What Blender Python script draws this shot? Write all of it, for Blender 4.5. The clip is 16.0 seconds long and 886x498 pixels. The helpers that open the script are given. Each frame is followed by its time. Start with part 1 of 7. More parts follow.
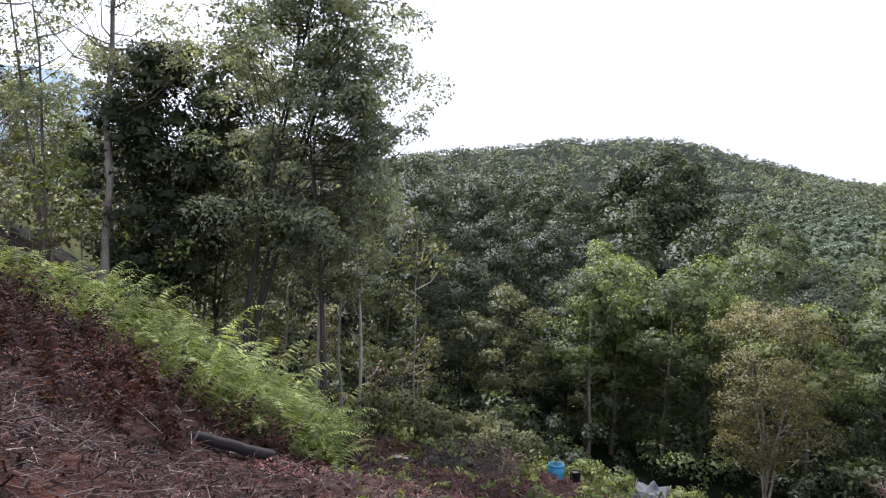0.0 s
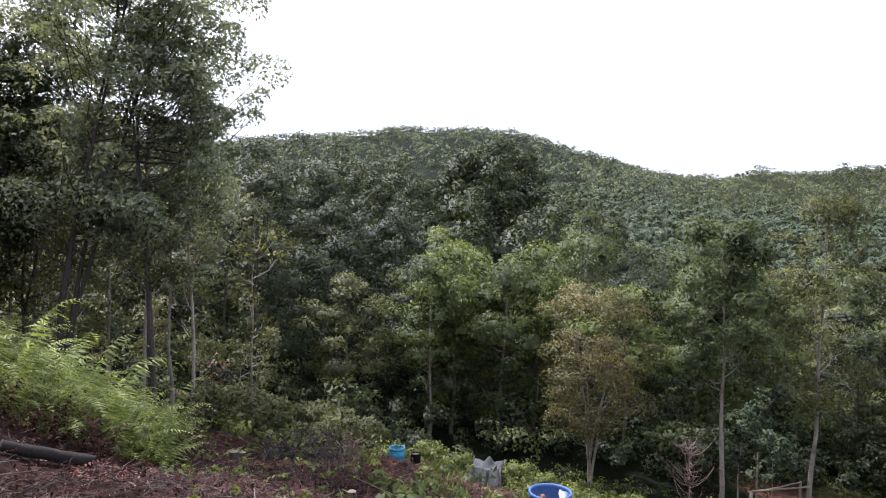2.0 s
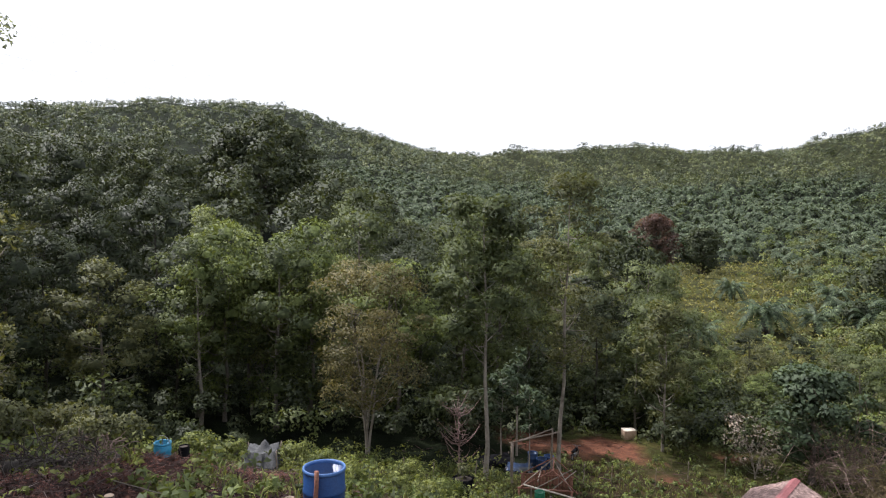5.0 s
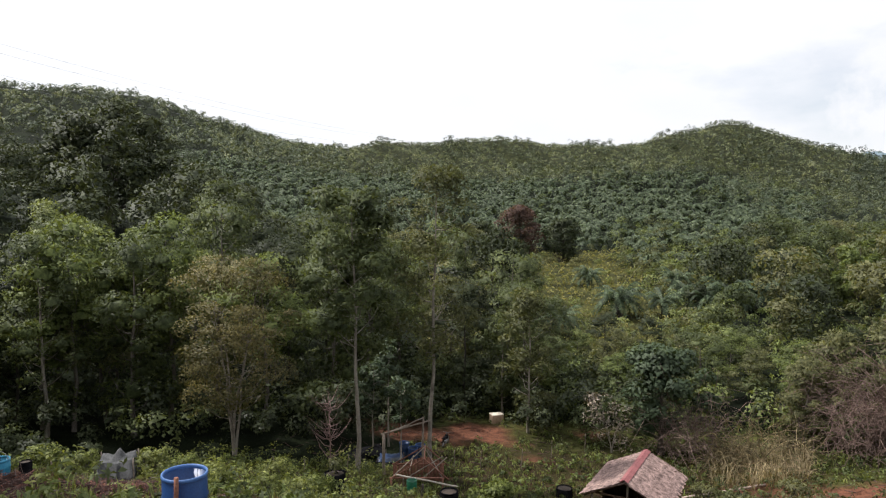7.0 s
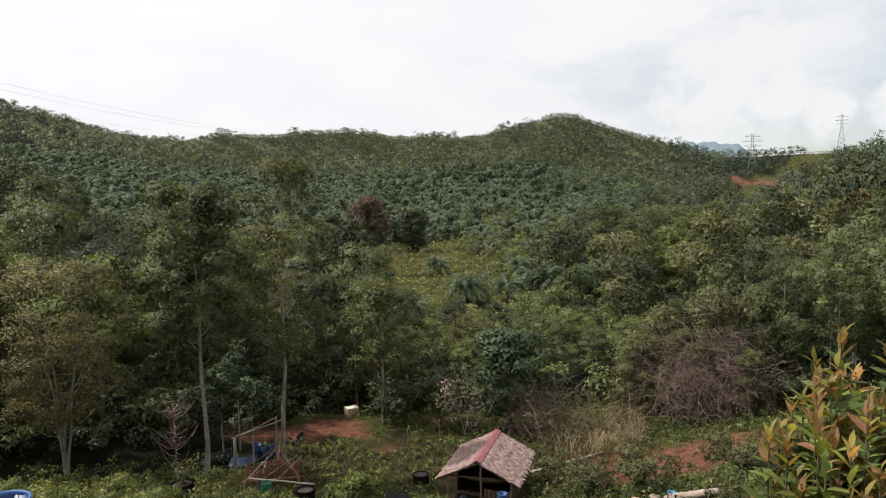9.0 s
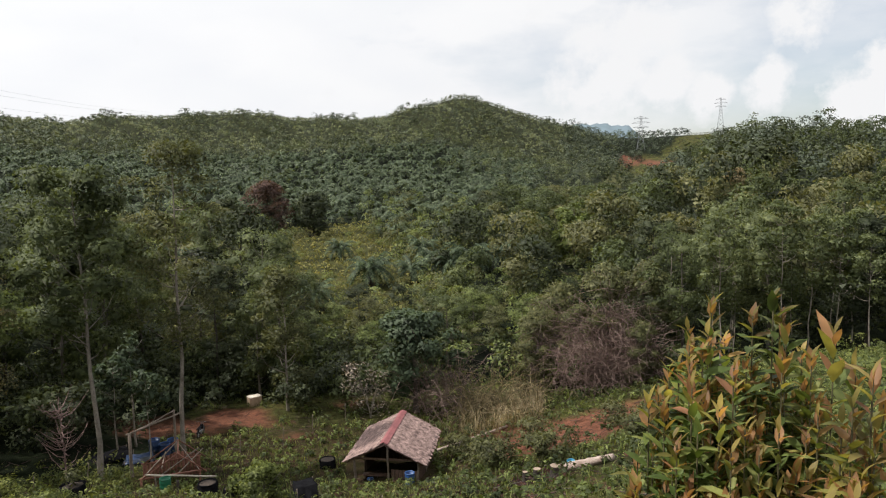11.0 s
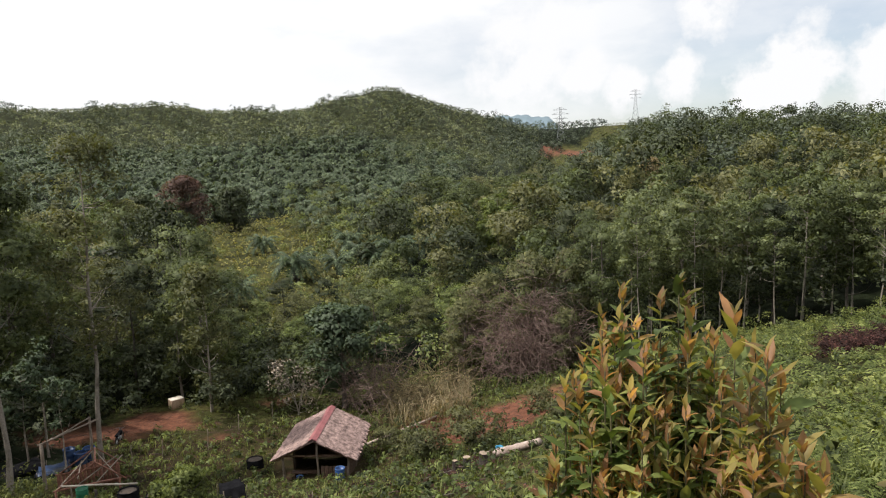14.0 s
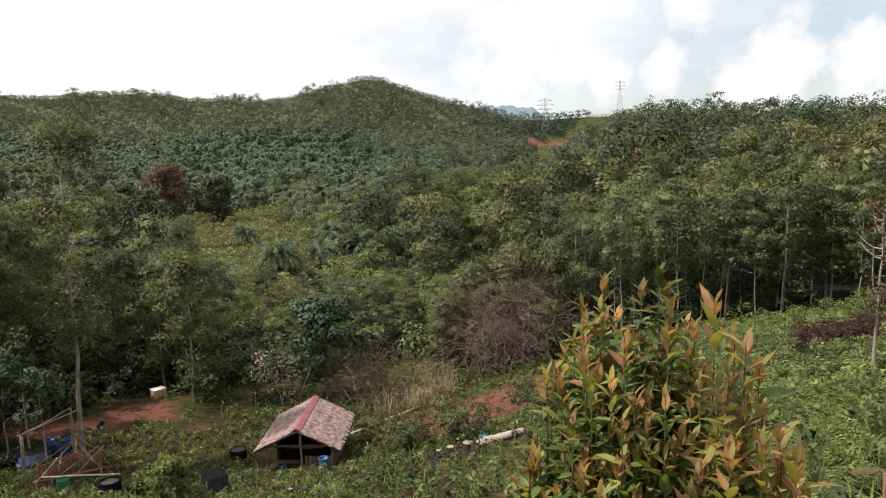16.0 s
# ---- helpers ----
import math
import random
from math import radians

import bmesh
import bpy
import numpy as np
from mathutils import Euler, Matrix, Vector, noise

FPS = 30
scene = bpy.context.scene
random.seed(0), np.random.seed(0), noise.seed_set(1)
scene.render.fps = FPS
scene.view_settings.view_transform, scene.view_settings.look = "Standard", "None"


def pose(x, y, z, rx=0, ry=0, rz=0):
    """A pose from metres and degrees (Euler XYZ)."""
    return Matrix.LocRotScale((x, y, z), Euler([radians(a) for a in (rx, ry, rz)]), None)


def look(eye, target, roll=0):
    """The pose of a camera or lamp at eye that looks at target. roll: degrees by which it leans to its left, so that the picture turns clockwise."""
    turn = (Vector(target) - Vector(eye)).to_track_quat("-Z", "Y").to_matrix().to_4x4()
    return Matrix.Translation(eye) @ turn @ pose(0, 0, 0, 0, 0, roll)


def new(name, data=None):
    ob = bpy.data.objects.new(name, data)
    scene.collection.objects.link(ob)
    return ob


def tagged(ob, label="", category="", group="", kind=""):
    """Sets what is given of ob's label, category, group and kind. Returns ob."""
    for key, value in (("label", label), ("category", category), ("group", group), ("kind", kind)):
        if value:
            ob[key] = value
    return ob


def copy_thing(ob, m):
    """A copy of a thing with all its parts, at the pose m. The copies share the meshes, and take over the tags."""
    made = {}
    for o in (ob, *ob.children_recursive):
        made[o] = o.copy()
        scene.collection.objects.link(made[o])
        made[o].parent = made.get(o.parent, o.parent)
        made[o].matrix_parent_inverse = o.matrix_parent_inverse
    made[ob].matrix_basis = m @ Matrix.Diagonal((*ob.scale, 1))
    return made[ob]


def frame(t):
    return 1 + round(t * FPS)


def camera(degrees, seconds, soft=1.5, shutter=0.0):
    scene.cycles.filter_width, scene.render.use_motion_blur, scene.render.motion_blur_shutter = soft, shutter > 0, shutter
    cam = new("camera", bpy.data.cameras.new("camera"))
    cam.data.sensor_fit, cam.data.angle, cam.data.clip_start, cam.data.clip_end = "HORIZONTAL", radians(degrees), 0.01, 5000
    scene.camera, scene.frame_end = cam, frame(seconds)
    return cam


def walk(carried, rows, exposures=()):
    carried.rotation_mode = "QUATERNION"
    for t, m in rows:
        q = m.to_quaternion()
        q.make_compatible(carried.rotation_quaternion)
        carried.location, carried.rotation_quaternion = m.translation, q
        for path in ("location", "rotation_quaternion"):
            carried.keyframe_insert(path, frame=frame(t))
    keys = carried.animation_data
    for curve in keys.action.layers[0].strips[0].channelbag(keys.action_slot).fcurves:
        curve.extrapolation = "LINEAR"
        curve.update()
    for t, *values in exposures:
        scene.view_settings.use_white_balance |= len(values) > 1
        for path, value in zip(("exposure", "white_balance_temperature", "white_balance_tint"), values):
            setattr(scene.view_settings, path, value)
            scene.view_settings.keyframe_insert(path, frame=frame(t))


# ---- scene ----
# The camera turns on the spot, held at arm's length: seconds, heading, pitch, lean
cam = camera(64.5, 16.0, soft=1.15)
EYE, ARM = 1.6, 0.30
ROWS = [
    (0.0, 47.97, -1.28, 1.36),
    (0.5, 45.16, -1.47, 1.20),
    (1.0, 41.53, -1.85, 1.22),
    (1.5, 37.70, -1.93, 1.35),
    (2.0, 35.14, -2.06, 1.25),
    (2.5, 33.03, -2.23, 1.31),
    (3.0, 29.62, -2.61, 1.27),
    (3.5, 25.98, -3.12, 0.95),
    (4.0, 23.09, -3.30, 1.06),
    (4.5, 19.80, -3.45, 0.66),
    (7.0, 6.14, -4.26, 0.11),
    (7.5, 2.91, -4.28, -0.22),
    (8.0, 0.00, -4.33, -0.35),
    (8.5, -2.85, -4.55, -0.57),
    (9.0, -6.05, -4.98, -0.89),
    (9.5, -8.41, -5.59, -0.85),
    (12.0, -16.93, -7.11, -1.65),
    (12.5, -18.11, -7.34, -1.58),
    (13.0, -18.85, -7.35, -1.88),
    (13.5, -19.43, -7.47, -2.06),
    (14.0, -20.04, -7.42, -2.05),
    (14.5, -20.35, -7.76, -1.81),
    (15.0, -20.58, -7.74, -1.71),
    (15.5, -20.86, -7.94, -1.66),
    (16.0, -21.29, -8.24, -1.68),
]


def eye_at(yaw):
    a = radians(yaw)
    return -ARM * math.sin(a), ARM * math.cos(a)


walk(cam, [(t, pose(*eye_at(yaw), EYE, 90 + pitch, 0, yaw) @ pose(0, 0, 0, 0, 0, lean)) for t, yaw, pitch, lean in ROWS],
     exposures=[(0.0, 0.68, 5650, 19), (3.5, 0.42, 5850, 17), (7.0, 0.0, 6250, 12), (9.5, -0.14, 6400, 11), (12.0, -0.08, 6400, 11), (16.0, 0.05, 6400, 11)])

# ---- light: hazy tropical midday, sun high on the left, through thin cloud ----
SUN_AZ, SUN_EL = -80.0, 55.0
world = bpy.data.worlds.new("sky")
scene.world = world
world.use_nodes = True
wn, wl = world.node_tree.nodes, world.node_tree.links
wn.clear()
w_out = wn.new("ShaderNodeOutputWorld")
w_bg = wn.new("ShaderNodeBackground")
w_sky = wn.new("ShaderNodeTexSky")
w_sky.sky_type, w_sky.sun_disc = "NISHITA", False
w_sky.sun_elevation, w_sky.sun_rotation = radians(SUN_EL), radians(SUN_AZ)
w_sky.air_density, w_sky.dust_density = 1.0, 0.8
w_gain = wn.new("ShaderNodeVectorMath")
w_gain.operation = "SCALE"
w_gain.inputs["Scale"].default_value = 0.15
w_tc = wn.new("ShaderNodeTexCoord")
w_map = wn.new("ShaderNodeMapping")
w_map.inputs["Scale"].default_value = (1.0, 1.0, 2.6)
w_map.inputs["Location"].default_value = (0.35, 0.1, 0.0)
w_noise = wn.new("ShaderNodeTexNoise")
w_noise.inputs["Scale"].default_value = 2.6
w_noise.inputs["Detail"].default_value = 9.0
w_noise.inputs["Roughness"].default_value = 0.55
w_ramp = wn.new("ShaderNodeValToRGB")
w_ramp.color_ramp.elements[0].position, w_ramp.color_ramp.elements[1].position = 0.36, 0.58
w_ramp.color_ramp.elements[1].color = (0.5, 0.5, 0.5, 1)
w_shade = wn.new("ShaderNodeTexNoise")
w_shade.inputs["Scale"].default_value = 5.0
w_shade.inputs["Detail"].default_value = 8.0
w_cloud = wn.new("ShaderNodeValToRGB")
w_cloud.color_ramp.elements[0].position, w_cloud.color_ramp.elements[0].color = 0.3, (0.94, 0.95, 0.96, 1)
w_cloud.color_ramp.elements[1].position, w_cloud.color_ramp.elements[1].color = 0.62, (1.0, 1.0, 0.99, 1)
# the veil round the sun glows brighter than the rest of the cloud
w_dot = wn.new("ShaderNodeVectorMath")
w_dot.operation = "DOT_PRODUCT"
w_dot.inputs[1].default_value = (math.sin(radians(SUN_AZ)) * math.cos(radians(SUN_EL)),
                                 math.cos(radians(SUN_AZ)) * math.cos(radians(SUN_EL)), math.sin(radians(SUN_EL)))
w_veil = wn.new("ShaderNodeMapRange")
w_veil.inputs["From Min"].default_value, w_veil.inputs["From Max"].default_value = -0.14, 0.24
w_veil.inputs["To Min"].default_value, w_veil.inputs["To Max"].default_value = 0.33, 1.0
w_add = wn.new("ShaderNodeMath")
w_add.operation, w_add.use_clamp = "ADD", True
w_mix = wn.new("ShaderNodeMix")
w_mix.data_type = "RGBA"
wl.new(w_tc.outputs["Generated"], w_map.inputs["Vector"])
wl.new(w_map.outputs["Vector"], w_noise.inputs["Vector"])
wl.new(w_map.outputs["Vector"], w_shade.inputs["Vector"])
wl.new(w_noise.outputs["Fac"], w_ramp.inputs["Fac"])
wl.new(w_shade.outputs["Fac"], w_cloud.inputs["Fac"])
wl.new(w_tc.outputs["Generated"], w_dot.inputs[0])
wl.new(w_dot.outputs["Value"], w_veil.inputs["Value"])
wl.new(w_ramp.outputs["Color"], w_add.inputs[0])
wl.new(w_veil.outputs["Result"], w_add.inputs[1])
wl.new(w_sky.outputs["Color"], w_gain.inputs[0])
wl.new(w_add.outputs["Value"], w_mix.inputs["Factor"])
wl.new(w_gain.outputs["Vector"], w_mix.inputs["A"])
w_lift = wn.new("ShaderNodeMapRange")
w_lift.inputs["From Min"].default_value, w_lift.inputs["From Max"].default_value = 0.0, 0.9
w_lift.inputs["To Min"].default_value, w_lift.inputs["To Max"].default_value = 1.27, 1.5
w_glow = wn.new("ShaderNodeVectorMath")
w_glow.operation = "SCALE"
wl.new(w_dot.outputs["Value"], w_lift.inputs["Value"])
wl.new(w_cloud.outputs["Color"], w_glow.inputs[0])
wl.new(w_lift.outputs["Result"], w_glow.inputs["Scale"])
wl.new(w_glow.outputs["Vector"], w_mix.inputs["B"])
# fair-weather heaps low over the hills on the right, ragged by a finer noise
heap = None
for b_, e_, r_ in ((24.9, 6.4, 3.4), (28.3, 6.6, 4.4), (31.4, 6.0, 3.1), (29.8, 9.8, 3.4), (26.0, 9.1, 3.1), (34.3, 4.6, 2.2), (34.6, 4.7, 2.4), (41.0, 10.1, 2.8), (46.7, 5.1, 5.0), (43.9, 4.7, 3.1), (52.3, 5.1, 4.4), (38.9, 5.1, 2.5), (29.1, 9.4, 3.7)):
    d_ = wn.new("ShaderNodeVectorMath")
    d_.operation = "DOT_PRODUCT"
    d_.inputs[1].default_value = (math.sin(radians(b_)) * math.cos(radians(e_)), math.cos(radians(b_)) * math.cos(radians(e_)), math.sin(radians(e_)))
    m_ = wn.new("ShaderNodeMapRange")
    m_.inputs["From Min"].default_value, m_.inputs["From Max"].default_value = math.cos(radians(r_)), 1.0
    wl.new(w_tc.outputs["Generated"], d_.inputs[0])
    wl.new(d_.outputs["Value"], m_.inputs["Value"])
    if heap is None:
        heap = m_.outputs["Result"]
    else:
        x_ = wn.new("ShaderNodeMath")
        x_.operation = "MAXIMUM"
        wl.new(heap, x_.inputs[0])
        wl.new(m_.outputs["Result"], x_.inputs[1])
        heap = x_.outputs["Value"]
w_rag = wn.new("ShaderNodeTexNoise")
w_rag.inputs["Scale"].default_value, w_rag.inputs["Detail"].default_value, w_rag.inputs["Roughness"].default_value = 15.0, 9.0, 0.62
w_sum = wn.new("ShaderNodeMath")
w_sum.operation, w_sum.inputs[1].default_value = "MULTIPLY_ADD", 2.8
w_div = wn.new("ShaderNodeMapRange")
w_div.inputs["From Min"].default_value, w_div.inputs["From Max"].default_value = 1.78, 2.3
w_heap = wn.new("ShaderNodeMix")
w_heap.data_type = "RGBA"
w_heap.inputs["B"].default_value = (1.24, 1.24, 1.23, 1)
wl.new(w_tc.outputs["Generated"], w_rag.inputs["Vector"])
wl.new(w_rag.outputs["Fac"], w_sum.inputs[0])
wl.new(heap, w_sum.inputs[2])
wl.new(w_sum.outputs["Value"], w_div.inputs["Value"])
wl.new(w_div.outputs["Result"], w_heap.inputs["Factor"])
wl.new(w_mix.outputs["Result"], w_heap.inputs["A"])
wl.new(w_heap.outputs["Result"], w_bg.inputs["Color"])
w_bg.inputs["Strength"].default_value = 0.8
wl.new(w_bg.outputs["Background"], w_out.inputs["Surface"])

sun_data = bpy.data.lights.new("sun", "SUN")
sun_data.energy, sun_data.angle, sun_data.color = 5.0, radians(1.5), (1.0, 0.95, 0.86)
sun = new("sun", sun_data)
sun.matrix_world = look((math.sin(radians(SUN_AZ)) * 60, math.cos(radians(SUN_AZ)) * 60, 95), (0, 0, 0))


# ---- materials ----
def shader(name):
    m = bpy.data.materials.new(name)
    m.use_nodes = True
    nt = m.node_tree
    return m, nt, nt.nodes["Principled BSDF"], nt.nodes["Material Output"]


def ramp_node(nt, stops):
    r = nt.nodes.new("ShaderNodeValToRGB")
    els = r.color_ramp.elements
    while len(els) < len(stops):
        els.new(0.5)
    for e, (p, c) in zip(els, stops):
        e.position, e.color = p, (*c, 1)
    return r


def mixed(nt, fac, a, b, blend="MIX"):
    m = nt.nodes.new("ShaderNodeMix")
    m.data_type, m.blend_type = "RGBA", blend
    for key, v in (("Factor", fac), ("A", a), ("B", b)):
        if isinstance(v, (int, float)):
            m.inputs[key].default_value = v
        elif isinstance(v, tuple):
            m.inputs[key].default_value = (*v, 1)
        else:
            nt.links.new(v, m.inputs[key])
    return m.outputs["Result"]


def noise_node(nt, scale, detail=4.0, rough=0.55, coord="Object"):
    tc = nt.nodes.new("ShaderNodeTexCoord")
    n = nt.nodes.new("ShaderNodeTexNoise")
    n.inputs["Scale"].default_value, n.inputs["Detail"].default_value, n.inputs["Roughness"].default_value = scale, detail, rough
    nt.links.new(tc.outputs[coord], n.inputs["Vector"])
    return n


def leaf_mat(name, dark, mid, light, through_light=0.35, rough=0.55, spot=None, spot_share=0.0, per_tree=0.3, grain=0.5, gloss=0.2, patch=0.08, fleck=2.6):
    """Foliage: every leaf its own shade, every tree its own cast, part of the light let through."""
    m, nt, bsdf, out = shader(name)
    geo = nt.nodes.new("ShaderNodeNewGeometry")
    info = nt.nodes.new("ShaderNodeObjectInfo")
    near_mid = lambda c, k: tuple(m_ + (c_ - m_) * k for c_, m_ in zip(c, mid))
    r = ramp_node(nt, [(0.0, near_mid(dark, grain)), (0.55, mid), (1.0, near_mid(light, grain))])
    nt.links.new(geo.outputs["Random Per Island"], r.inputs["Fac"])
    # wide drifts of hue and shade from tree to tree, finer ones from clump to clump
    drift = noise_node(nt, patch, 2.0)
    both = nt.nodes.new("ShaderNodeMath")
    both.operation = "MULTIPLY_ADD"
    both.inputs[1].default_value = 0.5
    nt.links.new(info.outputs["Random"], both.inputs[0])
    half = nt.nodes.new("ShaderNodeMapRange")
    half.inputs["From Min"].default_value, half.inputs["From Max"].default_value = 0.32, 0.68
    half.inputs["To Max"].default_value = 0.5
    nt.links.new(drift.outputs["Fac"], half.inputs["Value"])
    nt.links.new(half.outputs["Result"], both.inputs[2])
    hsv = nt.nodes.new("ShaderNodeHueSaturation")
    for key, lo, hi in (("Value", 1 - per_tree, 1 + per_tree), ("Hue", 0.507, 0.472), ("Saturation", 0.98, 0.86)):
        mr = nt.nodes.new("ShaderNodeMapRange")
        mr.inputs["To Min"].default_value, mr.inputs["To Max"].default_value = lo, hi
        nt.links.new(both.outputs[0], mr.inputs["Value"])
        nt.links.new(mr.outputs["Result"], hsv.inputs[key])
    nt.links.new(r.outputs["Color"], hsv.inputs["Color"])
    col = hsv.outputs["Color"]
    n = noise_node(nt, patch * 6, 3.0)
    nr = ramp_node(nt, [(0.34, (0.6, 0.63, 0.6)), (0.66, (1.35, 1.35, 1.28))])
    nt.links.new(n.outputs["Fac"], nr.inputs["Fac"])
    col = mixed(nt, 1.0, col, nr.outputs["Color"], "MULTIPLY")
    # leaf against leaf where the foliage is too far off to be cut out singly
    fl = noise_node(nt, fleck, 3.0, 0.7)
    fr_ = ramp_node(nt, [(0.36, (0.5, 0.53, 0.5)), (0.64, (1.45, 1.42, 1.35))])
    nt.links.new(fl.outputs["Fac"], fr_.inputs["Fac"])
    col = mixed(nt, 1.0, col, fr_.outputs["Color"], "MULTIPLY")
    if spot:
        mul = nt.nodes.new("ShaderNodeMath")
        mul.operation, mul.inputs[1].default_value = "MULTIPLY", 7.31
        fr = nt.nodes.new("ShaderNodeMath")
        fr.operation = "FRACT"
        lt = nt.nodes.new("ShaderNodeMath")
        lt.operation, lt.inputs[1].default_value = "LESS_THAN", spot_share
        nt.links.new(geo.outputs["Random Per Island"], mul.inputs[0])
        nt.links.new(mul.outputs[0], fr.inputs[0])
        nt.links.new(fr.outputs[0], lt.inputs[0])
        col = mixed(nt, lt.outputs[0], col, spot)
    nt.links.new(col, bsdf.inputs["Base Color"])
    bsdf.inputs["Roughness"].default_value = rough
    bsdf.inputs["Specular IOR Level"].default_value = gloss
    tr = nt.nodes.new("ShaderNodeBsdfTranslucent")
    tint = mixed(nt, 1.0, col, (1.25, 1.2, 0.55), "MULTIPLY")
    nt.links.new(tint, tr.inputs["Color"])
    mx = nt.nodes.new("ShaderNodeMixShader")
    mx.inputs[0].default_value = through_light
    nt.links.new(bsdf.outputs[0], mx.inputs[1])
    nt.links.new(tr.outputs[0], mx.inputs[2])
    nt.links.new(mx.outputs[0], out.inputs["Surface"])
    return m


def rough_mat(name, a, b, scale=6.0, rough=0.85, bump=0.3, fine=40.0, metal=0.0, stretch=(1, 1, 1), dirt=None, dirt_at=0.6):
    """A mottled surface: two noises in colour, one in relief; dirt lies in patches."""
    m, nt, bsdf, out = shader(name)
    tc = nt.nodes.new("ShaderNodeTexCoord")
    mp = nt.nodes.new("ShaderNodeMapping")
    mp.inputs["Scale"].default_value = stretch
    nt.links.new(tc.outputs["Object"], mp.inputs["Vector"])
    n1, n2 = nt.nodes.new("ShaderNodeTexNoise"), nt.nodes.new("ShaderNodeTexNoise")
    for n, s in ((n1, scale), (n2, fine)):
        n.inputs["Scale"].default_value, n.inputs["Detail"].default_value = s, 6.0
        nt.links.new(mp.outputs["Vector"], n.inputs["Vector"])
    add = nt.nodes.new("ShaderNodeMath")
    add.operation = "MULTIPLY_ADD"
    add.inputs[1].default_value, add.inputs[2].default_value = 0.5, 0.0
    nt.links.new(n2.outputs["Fac"], add.inputs[0])
    sm = nt.nodes.new("ShaderNodeMath")
    sm.operation = "MULTIPLY_ADD"
    sm.inputs[1].default_value = 0.5
    nt.links.new(n1.outputs["Fac"], sm.inputs[0])
    nt.links.new(add.outputs[0], sm.inputs[2])
    r = ramp_node(nt, [(0.39, a), (0.61, b)])
    nt.links.new(sm.outputs[0], r.inputs["Fac"])
    col = r.outputs["Color"]
    if dirt:
        n3 = nt.nodes.new("ShaderNodeTexNoise")
        n3.inputs["Scale"].default_value, n3.inputs["Detail"].default_value = scale * 0.6, 5.0
        nt.links.new(tc.outputs["Object"], n3.inputs["Vector"])
        dr = ramp_node(nt, [(dirt_at - 0.08, (0, 0, 0)), (dirt_at + 0.08, (1, 1, 1))])
        nt.links.new(n3.outputs["Fac"], dr.inputs["Fac"])
        col = mixed(nt, dr.outputs["Color"], col, dirt)
    info = nt.nodes.new("ShaderNodeObjectInfo")
    hsv = nt.nodes.new("ShaderNodeHueSaturation")
    mr = nt.nodes.new("ShaderNodeMapRange")
    mr.inputs["To Min"].default_value, mr.inputs["To Max"].default_value = 0.85, 1.15
    nt.links.new(info.outputs["Random"], mr.inputs["Value"])
    nt.links.new(mr.outputs["Result"], hsv.inputs["Value"])
    nt.links.new(col, hsv.inputs["Color"])
    nt.links.new(hsv.outputs["Color"], bsdf.inputs["Base Color"])
    bsdf.inputs["Roughness"].default_value, bsdf.inputs["Metallic"].default_value = rough, metal
    if bump:
        bp = nt.nodes.new("ShaderNodeBump")
        bp.inputs["Strength"].default_value, bp.inputs["Distance"].default_value = bump, 0.02
        nt.links.new(sm.outputs[0], bp.inputs["Height"])
        nt.links.new(bp.outputs["Normal"], bsdf.inputs["Normal"])
    return m


